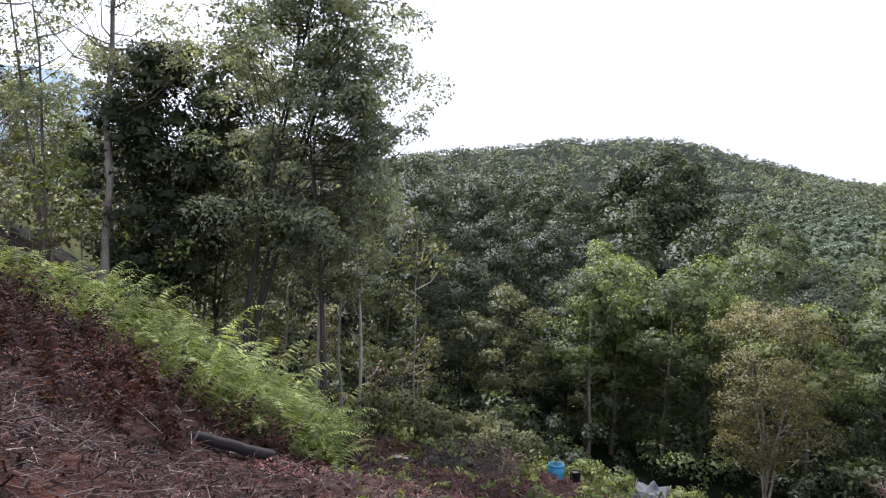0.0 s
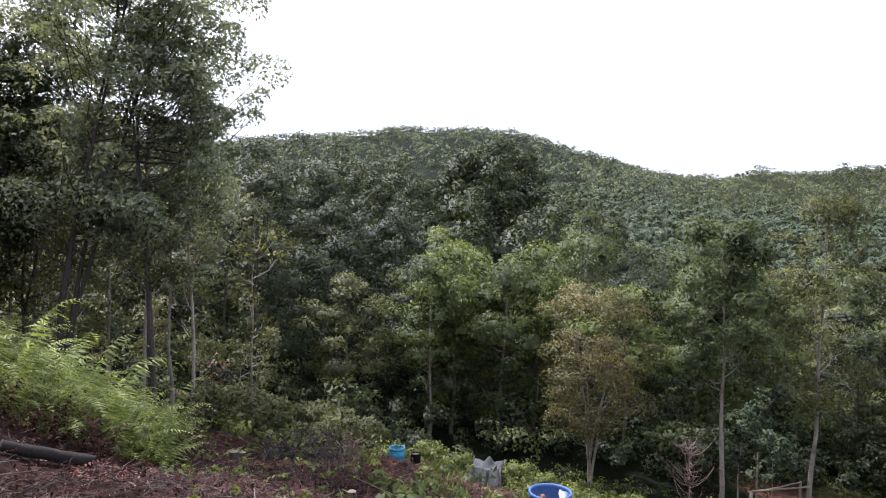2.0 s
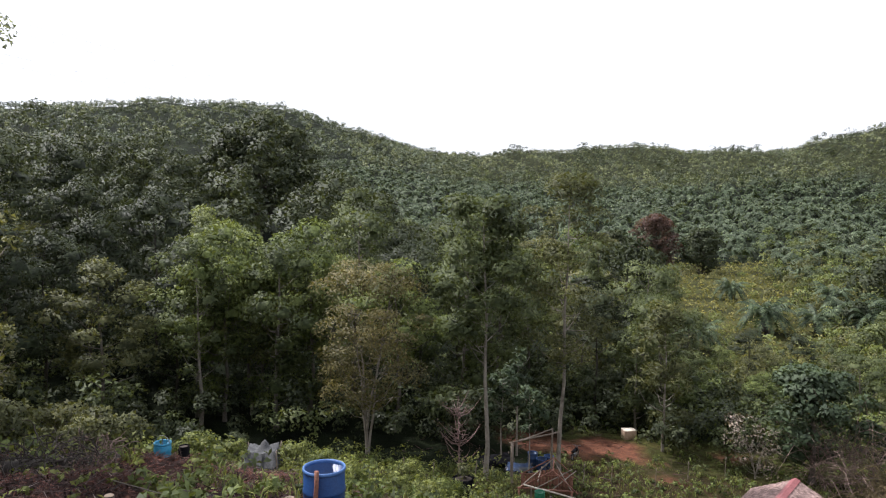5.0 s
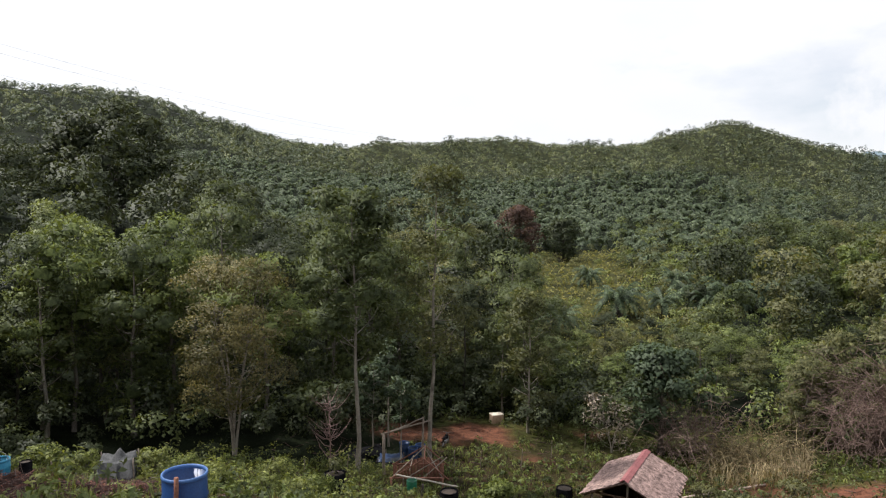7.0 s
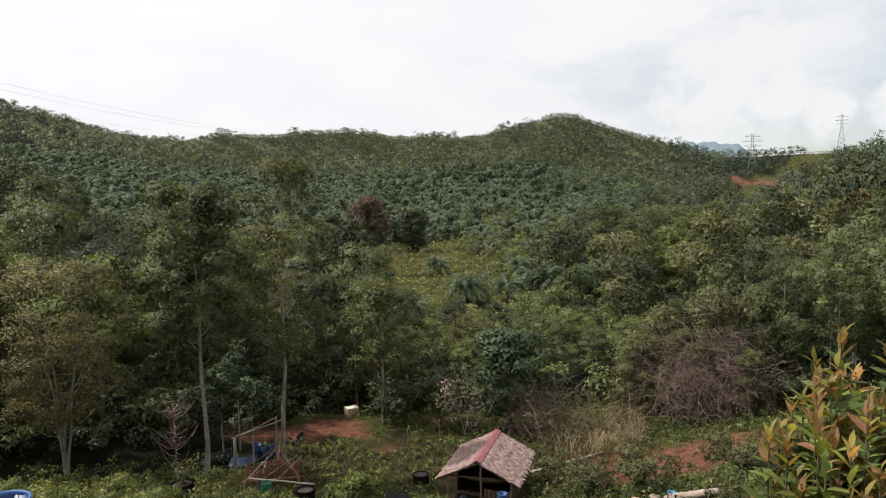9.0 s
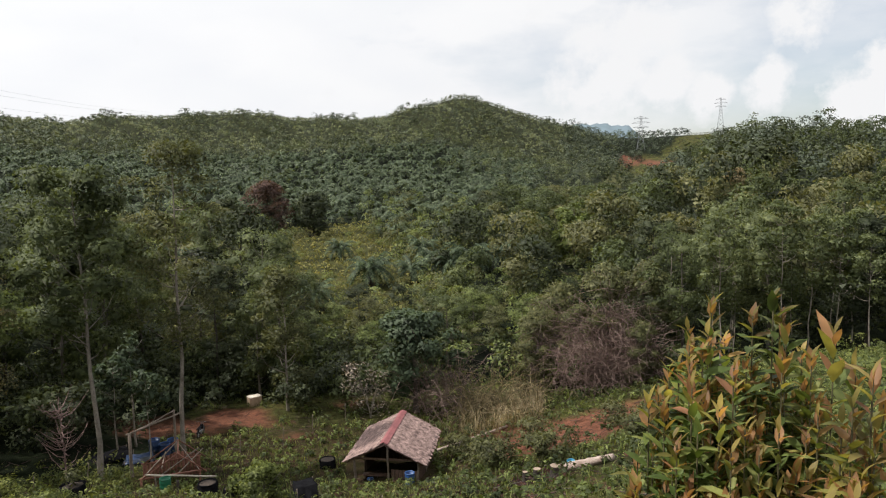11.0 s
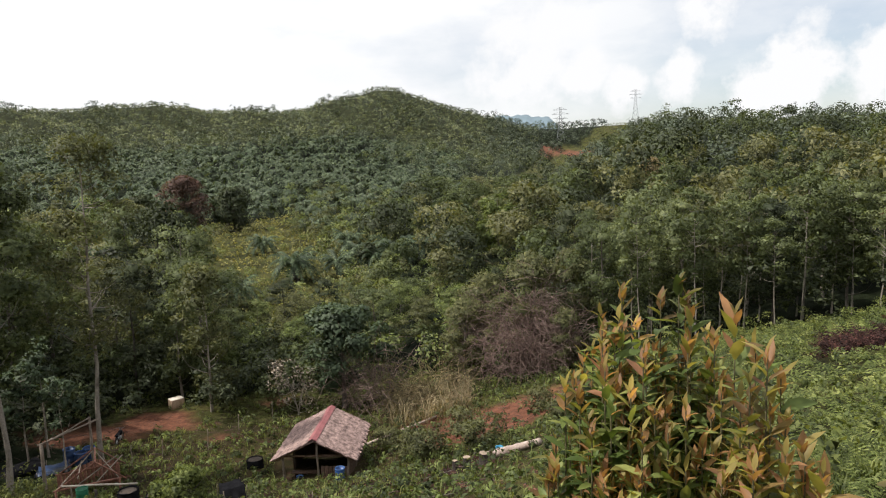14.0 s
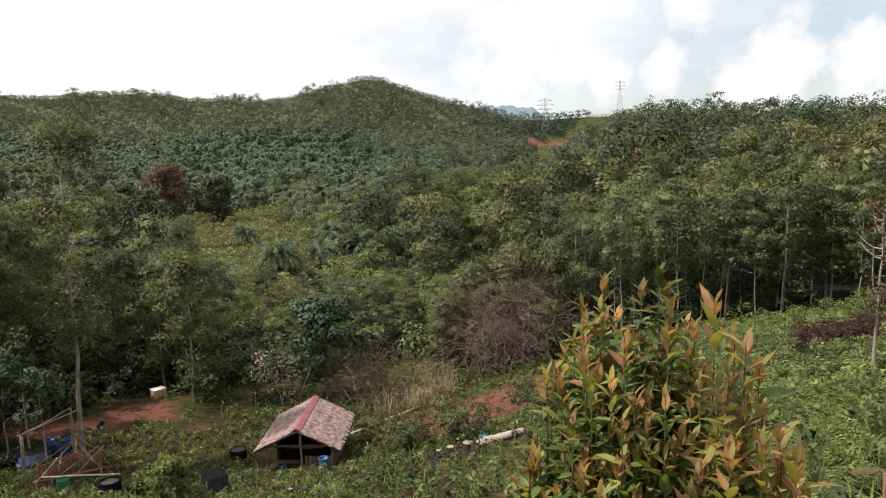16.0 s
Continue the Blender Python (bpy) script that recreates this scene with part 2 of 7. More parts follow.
def ground_mat():
    """Slashed litter, weeds, red earth and forest floor, told apart by the sheet's own cover weights."""
    m, nt, bsdf, out = shader("hill_ground")
    at = nt.nodes.new("ShaderNodeVertexColor")
    at.layer_name = "cover"
    sep = nt.nodes.new("ShaderNodeSeparateColor")
    nt.links.new(at.outputs["Color"], sep.inputs["Color"])
    big, mid, fine = noise_node(nt, 0.35, 6.0), noise_node(nt, 2.2, 8.0, 0.65), noise_node(nt, 17.0, 8.0, 0.7)

    def cover(stops, n):
        r = ramp_node(nt, stops)
        nt.links.new(n.outputs["Fac"], r.inputs["Fac"])
        return r.outputs["Color"]

    litter = mixed(nt, 0.5, cover([(0.40, (0.006, 0.004, 0.004)), (0.5, (0.022, 0.010, 0.008)), (0.62, (0.062, 0.032, 0.026))], fine),
                   cover([(0.42, (0.006, 0.005, 0.005)), (0.6, (0.055, 0.022, 0.016))], mid))
    weeds = mixed(nt, 0.5, cover([(0.4, (0.016, 0.018, 0.006)), (0.6, (0.085, 0.09, 0.026))], fine),
                  cover([(0.42, (0.045, 0.026, 0.014)), (0.58, (0.095, 0.1, 0.033))], mid))
    earth = mixed(nt, 0.4, cover([(0.38, (0.05, 0.02, 0.013)), (0.62, (0.20, 0.08, 0.048))], mid),
                  cover([(0.38, (0.06, 0.028, 0.017)), (0.62, (0.24, 0.115, 0.075))], fine))
    # forest floor near black: the shade under trees is put in its colour
    shaded_floor = cover([(0.3, (0.005, 0.007, 0.003)), (0.7, (0.015, 0.02, 0.009))], mid)

    def sharpen(channel, n, soft=0.16):
        ad = nt.nodes.new("ShaderNodeMath")
        ad.operation = "ADD"
        nt.links.new(channel, ad.inputs[0])
        nt.links.new(n.outputs["Fac"], ad.inputs[1])
        mr = nt.nodes.new("ShaderNodeMapRange")
        mr.inputs["From Min"].default_value, mr.inputs["From Max"].default_value = 1.0 - soft, 1.0 + soft
        nt.links.new(ad.outputs[0], mr.inputs["Value"])
        return mr.outputs["Result"]

    col = mixed(nt, sharpen(sep.outputs["Green"], mid), shaded_floor, weeds)
    # low growth too far off to tell apart: crowns and the gaps between them
    crowns = noise_node(nt, 0.16, 5.0, 0.6)
    cr = ramp_node(nt, [(0.38, (0.35, 0.38, 0.36)), (0.5, (0.8, 0.85, 0.8)), (0.62, (1.2, 1.2, 1.1))])
    nt.links.new(crowns.outputs["Fac"], cr.inputs["Fac"])
    col = mixed(nt, 1.0, col, cr.outputs["Color"], "MULTIPLY")
    col = mixed(nt, sharpen(sep.outputs["Red"], mid), col, litter)
    col = mixed(nt, sharpen(sep.outputs["Blue"], big), col, earth)
    nt.links.new(col, bsdf.inputs["Base Color"])
    bsdf.inputs["Roughness"].default_value = 0.95
    bsdf.inputs["Specular IOR Level"].default_value = 0.08
    bp = nt.nodes.new("ShaderNodeBump")
    bp.inputs["Strength"].default_value, bp.inputs["Distance"].default_value = 0.8, 0.06
    nt.links.new(fine.outputs["Fac"], bp.inputs["Height"])
    nt.links.new(bp.outputs["Normal"], bsdf.inputs["Normal"])
    return m


M_GROUND = ground_mat()
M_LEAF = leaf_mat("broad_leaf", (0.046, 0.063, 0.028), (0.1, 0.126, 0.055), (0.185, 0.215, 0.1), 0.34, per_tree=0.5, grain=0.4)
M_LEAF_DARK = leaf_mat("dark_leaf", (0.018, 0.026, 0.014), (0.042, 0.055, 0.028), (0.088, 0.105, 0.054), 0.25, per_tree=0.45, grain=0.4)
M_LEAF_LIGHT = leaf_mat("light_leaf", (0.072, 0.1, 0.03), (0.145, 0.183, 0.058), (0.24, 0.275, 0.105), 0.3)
M_LEAF_BANK = leaf_mat("small_grey_green_leaf", (0.11, 0.128, 0.1), (0.245, 0.272, 0.212), (0.4, 0.43, 0.355), 0.47, 0.4, gloss=0.5)
M_LEAF_LIME = leaf_mat("lime_leaf", (0.065, 0.085, 0.02), (0.135, 0.165, 0.042), (0.23, 0.26, 0.085), 0.35, grain=0.8)
M_MEADOW = leaf_mat("rank_meadow_grass", (0.11, 0.115, 0.035), (0.21, 0.21, 0.066), (0.31, 0.29, 0.11), 0.3, patch=0.06)
M_LEAF_OLIVE = leaf_mat("olive_leaf", (0.054, 0.061, 0.029), (0.118, 0.125, 0.055), (0.2, 0.2, 0.096), 0.32)
M_LEAF_TAN = leaf_mat("tan_leaf", (0.075, 0.07, 0.029), (0.152, 0.138, 0.061), (0.25, 0.218, 0.106), 0.3, per_tree=0.15)
M_LEAF_BLUE = leaf_mat("bluish_leaf", (0.03, 0.05, 0.03), (0.065, 0.095, 0.055), (0.12, 0.155, 0.095), 0.25)
M_LEAF_BROWN = leaf_mat("withered_leaf", (0.06, 0.038, 0.022), (0.12, 0.075, 0.045), (0.20, 0.14, 0.09), 0.25)
M_LEAF_RED = leaf_mat("red_leaf", (0.06, 0.036, 0.034), (0.125, 0.072, 0.066), (0.19, 0.12, 0.11), 0.3)
# far foliage, greyed and blued: haze over the distant hills is in these colours
M_LEAF_FAR = leaf_mat("hazed_far_leaf", (0.046, 0.063, 0.047), (0.088, 0.111, 0.079), (0.138, 0.161, 0.119), 0.15, per_tree=0.45, patch=0.018)
M_LEAF_SCRUB = leaf_mat("hazed_scrub_leaf", (0.078, 0.098, 0.056), (0.152, 0.177, 0.097), (0.215, 0.235, 0.138), 0.2, per_tree=0.5, patch=0.012)
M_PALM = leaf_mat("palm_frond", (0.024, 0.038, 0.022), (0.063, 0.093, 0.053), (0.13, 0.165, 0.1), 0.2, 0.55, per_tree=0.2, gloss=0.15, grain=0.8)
M_FERN = leaf_mat("fern_frond", (0.11, 0.15, 0.04), (0.26, 0.32, 0.1), (0.42, 0.47, 0.2), 0.4, per_tree=0.25, grain=0.9, patch=0.2)
M_FERN_LOW = leaf_mat("low_fern", (0.05, 0.073, 0.017), (0.135, 0.17, 0.044), (0.25, 0.28, 0.092), 0.36, per_tree=0.3, grain=0.8, patch=0.16)
M_DEADFERN = leaf_mat("dead_fern", (0.012, 0.006, 0.005), (0.04, 0.016, 0.0125), (0.105, 0.046, 0.036), 0.15, 0.85, per_tree=0.1, grain=0.95)
M_REDFERN = leaf_mat("dry_red_fern", (0.03, 0.012, 0.009), (0.095, 0.037, 0.027), (0.22, 0.1, 0.075), 0.15, 0.85, per_tree=0.1, grain=0.95)
M_GRASS = leaf_mat("grass_blade", (0.07, 0.09, 0.022), (0.145, 0.182, 0.045), (0.235, 0.25, 0.085), 0.33, per_tree=0.3, grain=0.9, patch=0.2)
M_STRAW = leaf_mat("straw", (0.13, 0.1, 0.055), (0.24, 0.19, 0.11), (0.36, 0.3, 0.19), 0.25, 0.8, per_tree=0.1, grain=0.9)
M_PALELEAF = leaf_mat("bleached_leaf", (0.11, 0.085, 0.075), (0.22, 0.18, 0.16), (0.36, 0.31, 0.28), 0.2, 0.8, per_tree=0.1, grain=0.9)
M_SHRUB = leaf_mat("shrub_leaf", (0.03, 0.06, 0.014), (0.10, 0.15, 0.033), (0.24, 0.27, 0.075), 0.4, 0.5, per_tree=0.1, grain=0.9, gloss=0.25, patch=1.0)
M_SHRUB_TIP = leaf_mat("shrub_new_leaf", (0.21, 0.23, 0.052), (0.3, 0.255, 0.07), (0.32, 0.16, 0.063), 0.52, 0.5, per_tree=0.1, grain=1.0, gloss=0.25, patch=1.0)
M_DEADSAP = rough_mat("dead_pink_wood", (0.11, 0.066, 0.06), (0.25, 0.165, 0.15), 5.0)
M_BARK = rough_mat("grey_bark", (0.07, 0.055, 0.045), (0.19, 0.165, 0.14), 3.0, stretch=(1, 1, 0.3))
M_BARK_PALE = rough_mat("pale_bark", (0.15, 0.125, 0.10), (0.34, 0.30, 0.255), 3.0, stretch=(1, 1, 0.35), dirt=(0.11, 0.09, 0.07))
M_BARK_DARK = rough_mat("dark_bark", (0.025, 0.02, 0.016), (0.075, 0.06, 0.05), 3.0, stretch=(1, 1, 0.3))
M_TWIG = rough_mat("dead_twig", (0.085, 0.053, 0.043), (0.275, 0.19, 0.16), 5.0)


# ---- the lie of the land: heights on rings round the lookout, by bearing (degrees clockwise from +y) ----
RINGS = []


def ring(radius, **bearing):
    """One contour ring: m80=0.3 is a height of 0.3 m at bearing -80, p14 at +14."""
    knots = sorted((float(k[1:]) * (-1 if k[0] == "m" else 1), z) for k, z in bearing.items())
    RINGS.append((radius, [k[0] for k in knots], [k[1] for k in knots]))


ring(0.5, m180=0.2, m80=0.0, p0=-0.1, p80=0.0, p180=0.2)
ring(5, m180=1.6, m100=0.5, m80=-0.05, m60=-0.9, m26=-1.5, p0=-2.0, p30=-1.9, p55=-1.4, p80=-0.3, p180=1.6)
ring(10, m180=3, m100=1.2, m80=0.15, m66=-1.4, m52=-2.05, m40=-2.3, m26=-2.8, p0=-4.3, p30=-3.9, p55=-2.6, p80=0.2, p180=3)
ring(20, m180=5, m100=2.2, m80=0.5, m70=-0.5, m62=-2.9, m52=-4.0, m40=-4.6, m32=-5.4, m26=-6.0, m12=-7.8, p0=-8.7, p14=-8.6, p30=-7.2, p52=-4.7, p80=-0.5, p180=5)
ring(35, m180=8, m80=1.8, m64=-5, m52=-9.5, m40=-12, m26=-11.4, m12=-12.8, p0=-14, p14=-14.2, p26=-12.2, p40=-8.4, p54=-6, p80=-2, p180=8)
ring(55, m180=12, m80=4, m64=-5, m40=-13, m20=-14, p0=-15, p18=-14.6, p30=-13.4, p48=-10.2, p60=-7, p80=-2, p180=12)
ring(110, m180=20, m80=9, m60=4, m45=1.5, m39=1.5, m35=-1, m31=0, m27=-4.5, m23=-10, m6=-14.5, p10=-15, p24=-14, p38=-10, p55=-7, p80=0, p180=20)
ring(200, m180=30, m80=20, m60=8, m35=0, m22=-10, m6=-13.5, p12=-13, p25=-12, p36=-8, p50=-5, p80=5, p180=30)
ring(330, m180=30, m80=30, m50=16, m31=13, m15=4, p0=-3, p12=-2, p24=-7, p31=-8, p34=0, p37=12, p42=10, p50=6, p55=4, p80=8, p180=30)
ring(480, m90=50, m50=38, m31=45, m16=24, p0=17, p14=24, p23=7, p31=-4, p38=6, p42=6, p52=3, p90=10)
ring(600, m90=60, m52=55, m31=70, m16=35, p0=37, p15=46, p22=24, p27=8, p30=1, p33=7, p36=15, p42=12, p53=10, p90=12)
ring(720, **{"m90": 60, "m52": 76, "m48.8": 89, "m45": 92, "m43.2": 98, "m39.8": 102, "m38.1": 107, "m36": 102, "m34.5": 98, "m32.3": 103, "m30.9": 101, "m28.8": 97, "m26.8": 88, "m25.4": 86, "m22.6": 66, "m19.4": 58, "m16.9": 42, "m14.9": 44, "m11.9": 53, "m8.5": 58, "m6.5": 56, "m4.9": 61, "m3.3": 59, "m1.7": 63, "p0.9": 54, "p3.7": 51, "p4.6": 54, "p6.5": 47, "p10.1": 60, "p13": 68, "p14.4": 80, "p15.8": 82, "p17.6": 71, "p19.3": 63, "p22.5": 42, "p25.2": 35, "p27": 24, "p30": 27, "p33": 30, "p35.6": 29, "p40": 18, "p53": 14, "p80": 15})
ring(1150, m90=40, m31=60, m15=40, p0=40, p15=45, p24=25, p30=20, p37=40, p50=20, p80=20)
ring(2200, m90=20, p80=20)
ring(4600, m90=10, p80=10)

AZ_N, LR = 720, np.linspace(math.log(0.5), math.log(4600), 320)


def land_table():
    az = np.arange(AZ_N) * 0.5 - 180.0
    rows_ = [np.interp(az, a, z, period=360) for _, a, z in RINGS]
    lr0 = np.log([r for r, _, _ in RINGS])
    tab = np.array([np.interp(LR, lr0, [row[i] for row in rows_]) for i in range(AZ_N)])
    # soften the folds along and across the slope, less so on the far hills
    def smooth(k_az, k_r):
        ka, kr = (np.exp(-0.5 * (np.arange(-12, 13) / k) ** 2) for k in (k_az, k_r))
        t_ = sum(k * np.roll(tab, q, axis=0) for k, q in zip(ka / ka.sum(), range(-12, 13)))
        pad = np.pad(t_, ((0, 0), (12, 12)), mode="edge")
        return sum(k * pad[:, i:i + len(LR)] for i, k in enumerate(kr / kr.sum()))

    far = np.clip((LR - math.log(300)) / 0.35, 0, 1)[None]
    return smooth(4.4, 4.0) * (1 - far) + smooth(1.4, 1.5) * far


LAND = land_table()


def bumps(x, y):
    """Small unevenness, growing with distance."""
    r = np.hypot(x, y)
    a = 0.05 * np.sin(1.9 * x + 0.7 * y) + 0.05 * np.sin(1.3 * y - 0.8 * x + 1.0) + 0.03 * np.sin(3.7 * x - 2.9 * y)
    b = np.sin(x / 9.1 + 1.3) * np.sin(y / 7.7) + np.sin((x + y) / 17.0 + 0.4)
    c = np.sin(x / 41.0 + 0.5) * np.sin(y / 53.0 + 1.1) + np.sin((x - y) / 71.0)
    az = np.degrees(np.arctan2(x, y))
    # spurs and gullies running down the far hills
    q = az + 0.012 * (r - 560) + 0.5 * np.sin(r / 47.0)
    spur = np.abs(np.sin(q * 0.55 + 0.4)) * 1.2 + np.abs(np.sin(q * 1.31 + 1.0)) * 0.6 + 0.3 * np.sin(q * 3.1) - 1.1
    spur = spur * 5.5 * np.clip((r - 400) / 120, 0, 1) * np.clip((735 - r) / 110, 0, 1)
    return spur + a * np.clip(r / 3, 0, 1) + 0.25 * b * np.clip((r - 50) / 60, 0, 1) + 2.2 * c * np.clip((r - 250) / 250, 0, 1)


def land(x, y):
    x, y = np.asarray(x, float), np.asarray(y, float)
    r = np.clip(np.hypot(x, y), 0.5, 4600)
    a = ((np.degrees(np.arctan2(x, y)) + 180.0) * 2) % AZ_N
    i0 = np.floor(a).astype(int) % AZ_N
    fa = a - np.floor(a)
    q = (np.log(r) - LR[0]) / (LR[1] - LR[0])
    j0 = np.clip(np.floor(q).astype(int), 0, len(LR) - 2)
    fr = np.clip(q - j0, 0, 1)
    i1 = (i0 + 1) % AZ_N
    z = (LAND[i0, j0] * (1 - fa) + LAND[i1, j0] * fa) * (1 - fr) + (LAND[i0, j0 + 1] * (1 - fa) + LAND[i1, j0 + 1] * fa) * fr
    return z + bumps(x, y)


def spot(bearing, dist):
    """The ground's point at a bearing and a distance along the plan."""
    x, y = dist * math.sin(radians(bearing)), dist * math.cos(radians(bearing))
    return Vector((x, y, float(land(x, y))))


def polar(bearing, dist):
    b = np.radians(bearing)
    return dist * np.sin(b), dist * np.cos(b)


def blob(x, y, bearing, dist, rx, ry=None):
    """1 inside an oval patch of ground, falling to 0 round it."""
    cx, cy = dist * math.sin(radians(bearing)), dist * math.cos(radians(bearing))
    ry = ry or rx
    return np.clip(1.6 - np.sqrt(((x - cx) / rx) ** 2 + ((y - cy) / ry) ** 2), 0, 1)


def band(v, lo, hi, soft):
    return np.clip((v - lo) / soft + 0.5, 0, 1) * np.clip((hi - v) / soft + 0.5, 0, 1)


def cut_at(d):
    """The bearing of the cleared strip under the power line, by distance."""
    return np.interp(d, [230, 260, 390, 560, 640, 720, 1000], [24, 26.5, 28.4, 30.2, 32.2, 34.3, 35.5])


# bare red earth: weight, bearing, distance, half widths
EARTH = [(0.8, -3.2, 46.8, 2.9, 2.2), (0.6, 1.5, 43, 2.6, 1.0), (0.7, 6, 49, 2.0, 1.2), (0.85, 25.4, 37, 4.8, 3.4), (0.6, 19, 40, 3.0, 1.5), (0.62, -8, 46, 5, 2.5),
         (0.9, 30.6, 560, 16, 50), (0.8, 27.5, 240, 5, 20), (0.5, -60, 5, 2.5, 1.5)]


def covers(x, y):
    """Weights of litter, weeds and red earth on the ground."""
    r, az = np.hypot(x, y), np.degrees(np.arctan2(x, y))
    litter = band(r, -5, np.interp(az, [-12, -6], [36, 46]), 6) * band(az, -110, 26, 10) * 0.5
    litter = np.maximum(litter, band(r, -5, 15, 4) * band(az, -110, -40, 10) * 0.95)
    litter = np.maximum(litter, 0.75 * blob(x, y, 12, 27, 7, 4))
    litter = np.maximum(litter, 0.8 * blob(x, y, 51.1, 31.6, 2.6, 1.9))
    litter = np.maximum(litter, band(r, 6, 20, 3) * band(az, -60, -20, 8) * 0.8)
    # past the wood's edge the ground falls back to the shade-dark floor
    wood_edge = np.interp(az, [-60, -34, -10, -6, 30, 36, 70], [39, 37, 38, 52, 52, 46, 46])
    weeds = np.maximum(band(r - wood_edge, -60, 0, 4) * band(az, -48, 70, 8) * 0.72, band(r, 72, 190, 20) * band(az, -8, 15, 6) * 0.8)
    weeds = np.maximum(weeds, band(r, 400, 1100, 60) * band(az, -20, 28, 6) * 0.42)
    weeds = np.maximum(weeds, band(r, 240, 1000, 30) * band(az - cut_at(r), -1.1, np.where(r < 470, 1.1, 2.1), 0.3) * 0.95)
    # round the lookout and behind it the covers run into one another
    weeds = np.maximum(weeds, band(r, -5, 80, 20) * (np.abs(az) > 62) * (litter < 0.3) * 0.62)
    close = np.clip(1 - r / 7.0, 0, 1)
    weeds, litter = weeds + (0.55 - weeds) * close, litter + (0.5 + 0.12 * np.sin(x * 2.1) * np.sin(y * 1.7) - litter) * close
    earth = np.maximum.reduce([w * blob(x, y, b, d, rx, ry) for w, b, d, rx, ry in EARTH])
    return litter, weeds, earth


def mesh_from(name, verts, faces, mat, smooth=False):
    me = bpy.data.meshes.new(name)
    v = np.asarray(verts, np.float32)
    normals, v = (np.ascontiguousarray(v[:, 3:]), np.ascontiguousarray(v[:, :3])) if v.shape[1] == 6 else (None, v)
    fcs = np.asarray(faces, np.int32)
    n, k = fcs.shape
    me.vertices.add(len(v))
    me.vertices.foreach_set("co", v.ravel())
    me.loops.add(n * k)
    me.loops.foreach_set("vertex_index", fcs.ravel())
    me.polygons.add(n)
    me.polygons.foreach_set("loop_start", np.arange(n, dtype=np.int32) * k)
    me.polygons.foreach_set("loop_total", np.full(n, k, np.int32))
    if smooth:
        me.polygons.foreach_set("use_smooth", np.ones(n, bool))
    if mat:
        me.materials.append(mat)
    me.update(calc_edges=True)
    if normals is not None:
        me.attributes.new("custom_normal", "FLOAT_VECTOR", "POINT").data.foreach_set("vector", normals.ravel())
        me.update()
    return me


def ground_sheet():
    az = np.radians(np.concatenate([np.arange(-95, 75, 0.75), np.arange(75, 265, 5.0)]))
    rr = np.concatenate([np.exp(np.linspace(math.log(0.6), math.log(60), 105)), np.exp(np.linspace(math.log(62), math.log(4600), 60))])
    a, r = np.meshgrid(az, rr, indexing="ij")
    x, y = (r * np.sin(a)).ravel(), (r * np.cos(a)).ravel()
    z = land(x, y)
    na, nr = len(az), len(rr)
    i, j = np.meshgrid(np.arange(na), np.arange(nr - 1), indexing="ij")
    i1 = (i + 1) % na
    quads = np.stack([i * nr + j, i * nr + j + 1, i1 * nr + j + 1, i1 * nr + j], -1).reshape(-1, 4)
    # close the hole at the middle
    verts = np.column_stack([x, y, z])
    mid = len(verts)
    verts = np.vstack([verts, [[0, 0, float(land(0, 0.01))]]])
    k = np.arange(na)
    tri = np.stack([k * nr, ((k + 1) % na) * nr, np.full(na, mid), np.full(na, mid)], -1)
    me = bpy.data.meshes.new("ground")
    me.from_pydata(verts.tolist(), [], quads[:, ::-1].tolist() + tri[:, 2::-1].tolist())
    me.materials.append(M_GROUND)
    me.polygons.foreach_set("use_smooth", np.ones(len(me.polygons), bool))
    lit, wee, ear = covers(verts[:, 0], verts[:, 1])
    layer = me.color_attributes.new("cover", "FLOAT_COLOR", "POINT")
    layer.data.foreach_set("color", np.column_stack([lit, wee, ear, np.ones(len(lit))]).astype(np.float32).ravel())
    me.update()
    return tagged(new("ground", me), "steep cleared hillside of brown litter, weeds and red earth", "ground", kind="structure")


ground_sheet()


# ---- growing things: builders ----
def unit(v):
    return v / np.maximum(np.linalg.norm(v, axis=-1, keepdims=True), 1e-9)


def leaf_cards(rng, c, out, length, width=0.45, droop=0.25, spread=0.7, simple=False, crown=None, round_=0.8):
    """A folded four-point leaf at each place c, lying outward on its clump; a plain pointed one for trees far off.
    The leaves of a clump share its roundness, and by crown that of the whole crown: columns 3 to 5 hold the normals."""
    n = len(c)
    a = unit(0.4 * out + rng.normal(0, spread, (n, 3)) * [1, 1, 0.75] - [0, 0, 0.06])
    up = unit(rng.normal(0, 0.24, (n, 3)) + [0, 0, 0.45] + out)
    s = unit(np.cross(a, up))
    nn = np.cross(s, a)
    ln = (np.asarray(length) * rng.uniform(0.65, 1.3, n))[:, None]
    w = ln * width * 0.5
    soft = unit(round_ * unit(out + (0 if crown is None else 0.9 * crown) + [0, 0, 0.12]) + (1 - round_) * nn)
    c = c - a * ln * 0.4
    m = c + a * ln * 0.5
    tip = c + a * ln - [0, 0, 1] * ln * droop
    if simple:
        k = rng.uniform(0.2, 0.8, (n, 1)) * ln
        v = np.stack([c + a * k * 0.4 - s * w, c + a * k + s * w, tip], 1).reshape(-1, 3)
        v = np.hstack([v, np.repeat(soft, 3, 0)])
        return v, np.arange(n * 3).reshape(n, 3)
    v = np.stack([c, m + s * w + nn * w * 0.3, tip, m - s * w + nn * w * 0.3], 1).reshape(-1, 3)
    v = np.hstack([v, np.repeat(soft, 4, 0)])
    b = np.arange(n)[:, None] * 4
    return v, np.concatenate([b + [0, 1, 2], b + [0, 2, 3]], 0)


